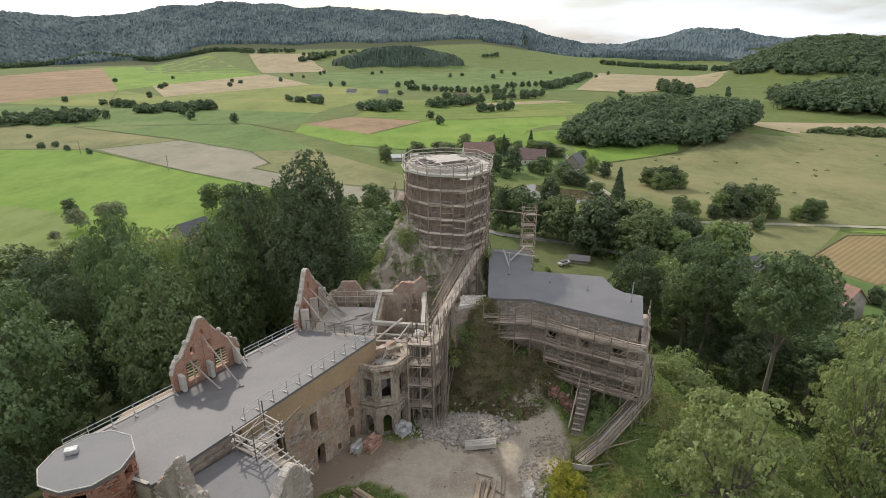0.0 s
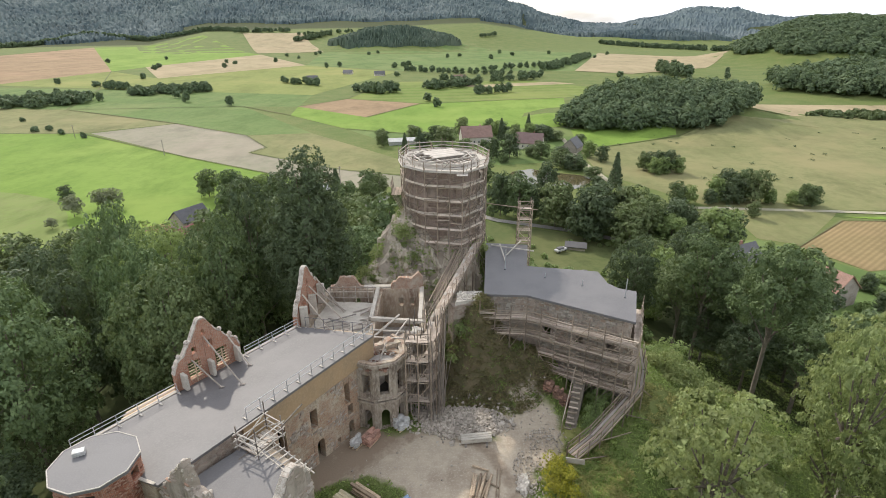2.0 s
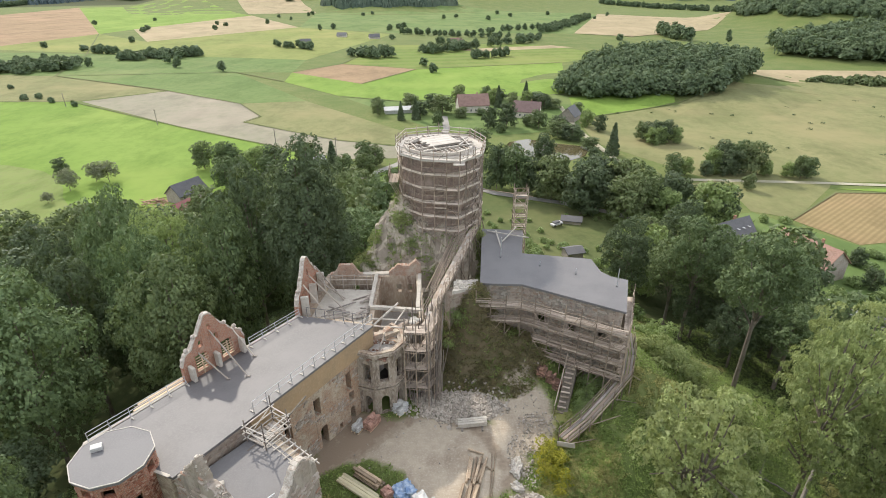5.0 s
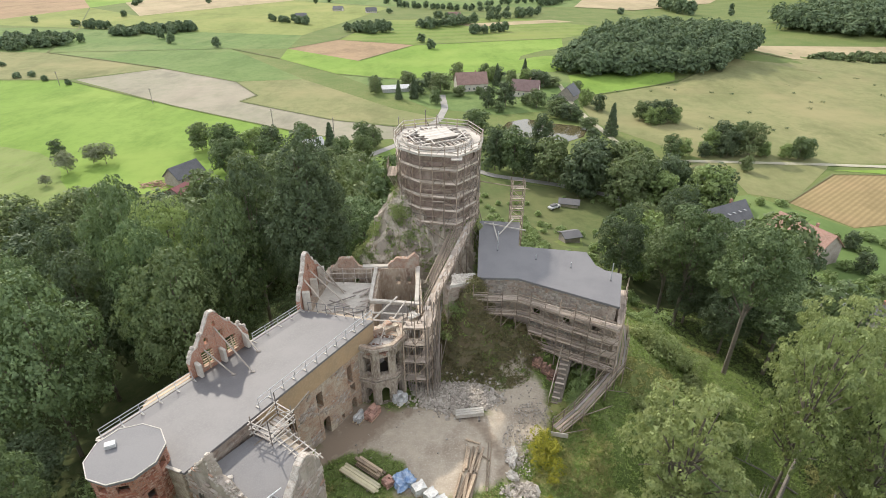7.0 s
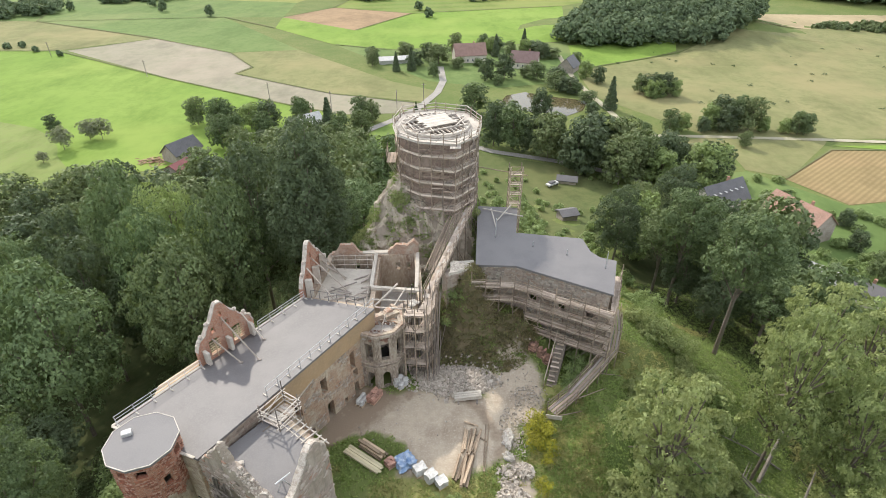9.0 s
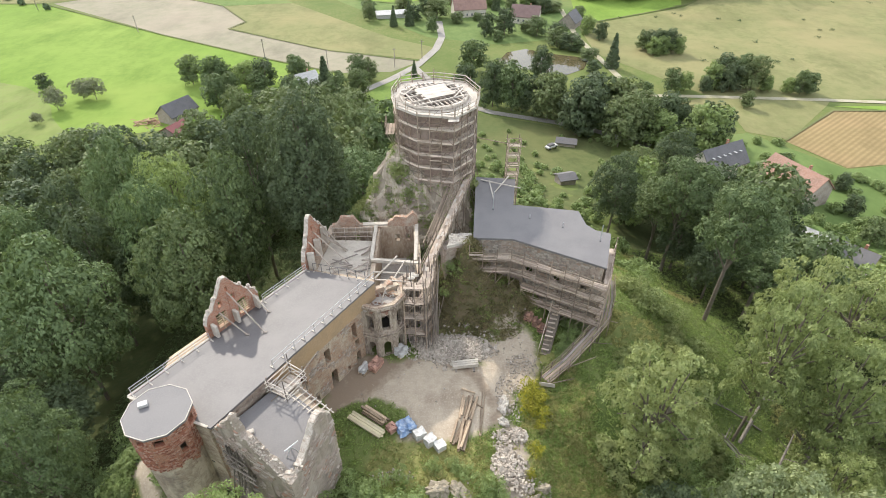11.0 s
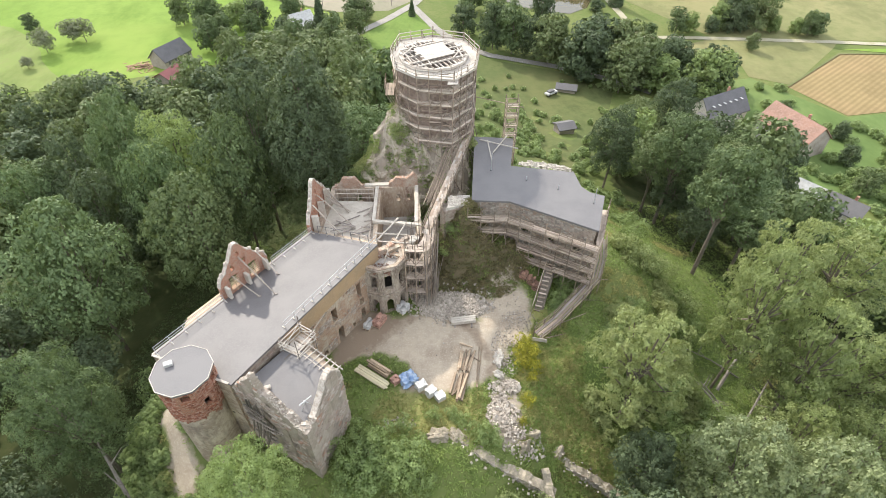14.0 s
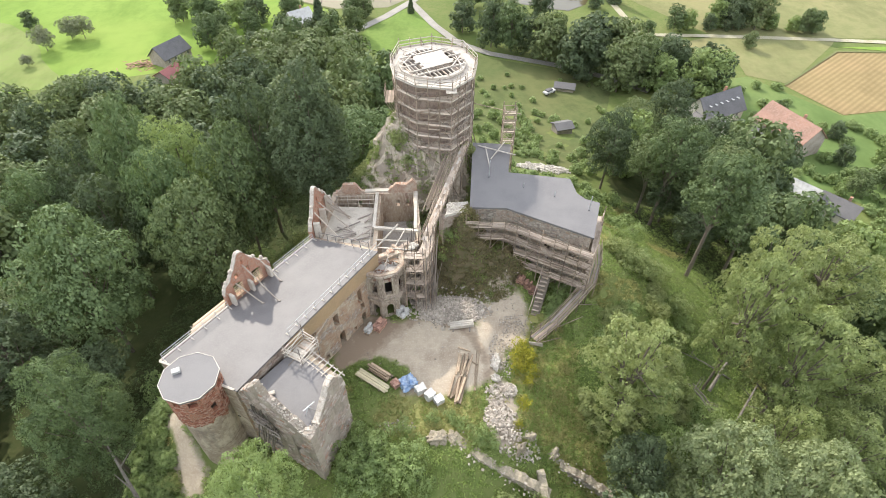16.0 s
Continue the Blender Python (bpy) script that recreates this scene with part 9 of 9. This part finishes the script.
# castle wood's west margin and the farm
spread_trees(MID, row((-84, 194), (-60, 199), 4) + [(-74, 178), (-70, 184), (-50, 199), (-39, 183), (-33, 180), (-26, 186), (-66, 176), (-60, 186), (-50, 184), (-44, 172), (-56, 172), (-90, 200)], 0.6, 0.95, 1.5, "roadside trees")
plant(FARTREE[0], -37.5, 186, 1.15, group="roadside trees")
plant(FARTREE[0], -6.8, 208.5, 0.5, group="roadside trees")
plant(MID[0], -23.8, 203.5, 0.62, group="roadside trees")
plant(MID[0], -28.5, 204.5, 0.7, group="roadside trees")
plant(MID[1], -53, 211.5, 0.6, group="roadside trees")
# hedges and rows far out
far_rows = row((-378, 462), (-296, 474), 18) + row((-360, 480), (-310, 490), 10) + row((-348, 569), (-316, 569), 8) + row((-289, 530), (-232, 554), 22) + [(-174, 450), (-9, 480), (-240, 499), (-215, 472), (-254, 337), (-249, 337), (-230, 325), (-288, 374), (-210, 313)]
far_rows += row((-180, 630), (-128, 600), 10) + row((-82, 545), (-50, 568), 14) + row((-51, 787), (35, 740), 12) + row((4, 661), (35, 600), 8) + row((-14, 570), (34, 596), 8) + row((30, 522), (66, 545), 9) + row((35, 742), (120, 700), 10) + row((60, 790), (190, 900), 14) + row((-72, 840), (-50, 900), 5) + [(120, 690), (112, 705), (126, 712), (310, 780), (318, 742), (305, 760), (325, 750), (382, 740), (42, 1140), (134, 1250)]
hedge = [(x + vr.uniform(-4, 4), y + vr.uniform(-5, 5), VALLEY) for x, y in far_rows]
leafy_wood("hedgerow_trees", "dark hedgerow trees strung across the valley", [p for p in hedge if p[1] > 440], 9.5, 61, M_FARLEAF, 150, 0.8, 3.4, 8)
leafy_wood("hedgerow_trees", "small round bushes along the field edge", [p for p in hedge if p[1] <= 440], 3.5, 62, M_FARLEAF, 90, 0.5, 1.7, 6)

# the round wood and the eastern woods, each crown a cluster of leaves
def fill(poly, gap, rnd_):
    xs, ys = [p[0] for p in poly], [p[1] for p in poly]
    pts = []
    x = min(xs)
    while x < max(xs):
        y = min(ys)
        while y < max(ys):
            px, py = x + rnd_.uniform(-0.4, 0.4) * gap, y + rnd_.uniform(-0.4, 0.4) * gap
            if in_poly(poly, px, py):
                pts.append((px, py, ground_z(px, py)))
            y += gap
        x += gap
    return pts


leafy_wood("round_wood", "dense round wood standing in the valley", fill([(78, 352), (93, 332), (126, 326), (163, 330), (191, 351), (232, 395), (240, 425), (215, 440), (150, 420), (95, 380)], 7.0, vr), 17, 1, M_FARLEAF, 340, 0.75, 5.2, 12)
leafy_wood("east_wood", "wooded spur on the eastern valley side", fill([(322, 525), (335, 500), (352, 482), (420, 440), (560, 450), (520, 560), (340, 570)], 8, vr), 20, 2, M_FARLEAF, 190, 1.1, 6.0, 10)
leafy_wood("scrub", "low scrub belt along the eastern meadow", fill([(249, 392), (310, 376), (420, 360), (430, 380), (300, 400)], 6, vr), 5, 3, M_LEAF, 90, 0.8, 2.8, 6)
leafy_wood("tree_belt", "belt of trees before the far ridge", [(x, y, ground_z(x, y)) for x, y in row((-1177, 1495), (-1150, 1880), 40) + row((-1150, 1880), (-600, 1800), 60)], 17, 4, M_FARLEAF, 50, 1.8, 6.0, 7)

# clumps and belts of trees between the far fields
leafy_wood("tree_belt", "pale belt of trees below the farthest hills", [(x + vr.uniform(-10, 10), y + vr.uniform(-22, 22), ground_z(x, y)) for x, y in row((480, 1690), (640, 1400), 70) + row((640, 1400), (760, 1230), 60)], 15, 74, M_FARLEAF, 60, 1.5, 5.0, 7)
leafy_wood("tree_belt", "strip of wood in the meadow below the ridge", [(x + vr.uniform(-12, 12), y + vr.uniform(-30, 30), ground_z(x, y)) for x, y in row((-395, 1570), (-330, 1720), 46) + row((-620, 1760), (-470, 1800), 30)], 14, 75, M_FARLEAF, 60, 1.5, 5.0, 7)
belts = row((-72, 533), (-43, 538), 7) + row((-10, 567), (41, 600), 9) + row((60, 622), (112, 682), 6) + row((146, 789), (294, 1113), 26) + row((150, 800), (280, 1090), 16) + row((120, 1640), (160, 1690), 8) + row((-420, 1700), (-250, 1800), 14)
leafy_wood("tree_belt", "belts of dark trees between the far fields", [(x + vr.uniform(-6, 6), y + vr.uniform(-8, 8), ground_z(x, y)) for x, y in belts], 12, 71, M_FARLEAF, 110, 1.0, 4.6, 8)
leafy_wood("tree_belt", "clump of tall trees beside the tan field", [(x + vr.uniform(-8, 8), y + vr.uniform(-12, 12), ground_z(x, y)) for x, y in row((298, 690), (308, 780), 16)], 19, 72, M_FARLEAF, 130, 1.3, 6.0, 9)
leafy_wood("tree_belt", "long belt of trees along the western brook", [(x + vr.uniform(-9, 9), y + vr.uniform(-10, 10), VALLEY) for x, y in row((-395, 425), (-300, 458), 26) + row((-285, 522), (-230, 550), 18)], 10, 73, M_FARLEAF, 120, 0.9, 4.4, 8)
for x, y, s in ((80, 143, 1.25), (47, 156, 1.35), (62, 150, 1.1), (68, 146, 1.0), (56, 146, 1.05), (72, 153, 1.1), (52, 167, 1.2), (61, 161, 1.1), (76, 158, 0.9), (88, 150, 0.7), (38, 166, 1.1), (103, 108, 0.45), (100, 96, 0.5), (108, 120, 0.4), (97, 130, 0.4), (81, 109, 0.3), (79, 103, 0.35), (80, 94, 0.4), (108, 98, 0.6), (114, 108, 0.5)):
    plant(vr.choice(MID), x, y, s, group="valley gardens")
for i_ in range(130):
    x, y = vr.uniform(74, 124), vr.uniform(76, 148)
    if (x > 106 and y > 126) or math.hypot(x - 92, y - 118) < 11 or math.hypot(x - 78, y - 129) < 10 or math.hypot(x - 88, y - 91) < 9:
        continue
    scrub.append((x, y, ground_z(x, y)))

low_scrub = []
for _ in range(70):
    x, y = vr.uniform(8, 52), vr.uniform(98, 158)
    if math.hypot(x - 36.5, y - 145) < 8 or math.hypot(x - 34, y - 116) < 6 or not in_poly([(9, 84), (28, 94), (38, 102), (44, 116), (55, 148), (40, 158), (20, 164), (12, 168), (6, 150), (6, 104)], x, y):
        continue
    low_scrub.append((x, y, ground_z(x, y)))
leafy_wood("scrub", "bushes scattered over the gardens below the castle", scrub, 2.6, 92, M_LEAF_BRIGHT, 230, 0.2, 1.4, 8)
leafy_wood("scrub", "low bushes on the shaded lawn", low_scrub, 1.5, 93, M_LEAF_BRIGHT, 160, 0.16, 0.85, 7)

lone = []
while len(lone) < 34:
    x, y = vr.uniform(-620, 420), vr.uniform(430, 1250)
    if abs(x) < y * 0.78 and noise.noise((x * 0.006, y * 0.006, 3.0)) > 0.0 and not (-118 < x < -10 and y < 495):
        lone.append((x, y, ground_z(x, y)))
leafy_wood("field_trees", "single trees dotted among the far fields", lone, 8, 81, M_FARLEAF, 60, 1.0, 3.2, 7)
# Sheet of darker olive over the grass: the lawn's shade put into colour.
lay("field", "olive garden lawn below the tower, its shade put into the colour", "field", [(9, 84), (28, 94), (38, 102), (44, 116), (55, 148), (40, 161), (20, 169.5), (8, 178), (0, 160), (2, 104)], field_mat("shade_toned_lawn", (0.100, 0.125, 0.048), (0.130, 0.142, 0.058), (0.080, 0.105, 0.038), 0.06, 0.6), 0.16, 6.0)

spread_trees(MID, [(12, 318), (34, 322), (44, 312), (60, 306), (74, 266), (78, 258), (-2, 306), (30, 328), (52, 318), (-34, 292)], 0.55, 0.85, 2.0, "village trees")
# dark grassy ditches and verges between the fields
M_VERGE = field_mat("rank_verge_grass", (0.135, 0.160, 0.066), (0.18, 0.185, 0.088), (0.115, 0.135, 0.055), 0.05, 0.4)
for pts, w_ in (([(-520, 330), (-220, 330), (-128, 267), (-69, 230), (-37, 212)], 1.3), ([(-215, 331), (-178, 365), (-117, 324), (-95, 290), (-100, 277), (-46, 242), (-5, 227)], 1.3), ([(-178, 366), (-292, 428), (-160, 445), (-110, 400)], 2.2), ([(-115, 444), (-83, 491), (-16, 461), (-53, 391)], 1.8), ([(-16, 461), (112, 499)], 2.5), ([(74, 282), (142, 320), (214, 374), (330, 400)], 1.6), ([(109, 149), (138, 172), (190, 170)], 1.2), ([(-60, 345), (-23, 330), (84, 350)], 2.0), ([(-292, 428), (-345, 560), (-460, 787)], 2.5), ([(-83, 491), (-60, 640), (100, 660)], 3.0)):
    tagged(lane("verge", "rank dark grass along a field ditch", pts, w_ * 0.6, M_VERGE, 0.36), "rank dark grass along a field ditch", "verge", kind="structure")

for t in NEAR + [LIME] + MID + FARTREE + [SILVER] + BUSH:
    for o in (*t.children_recursive, t):
        bpy.data.objects.remove(o)
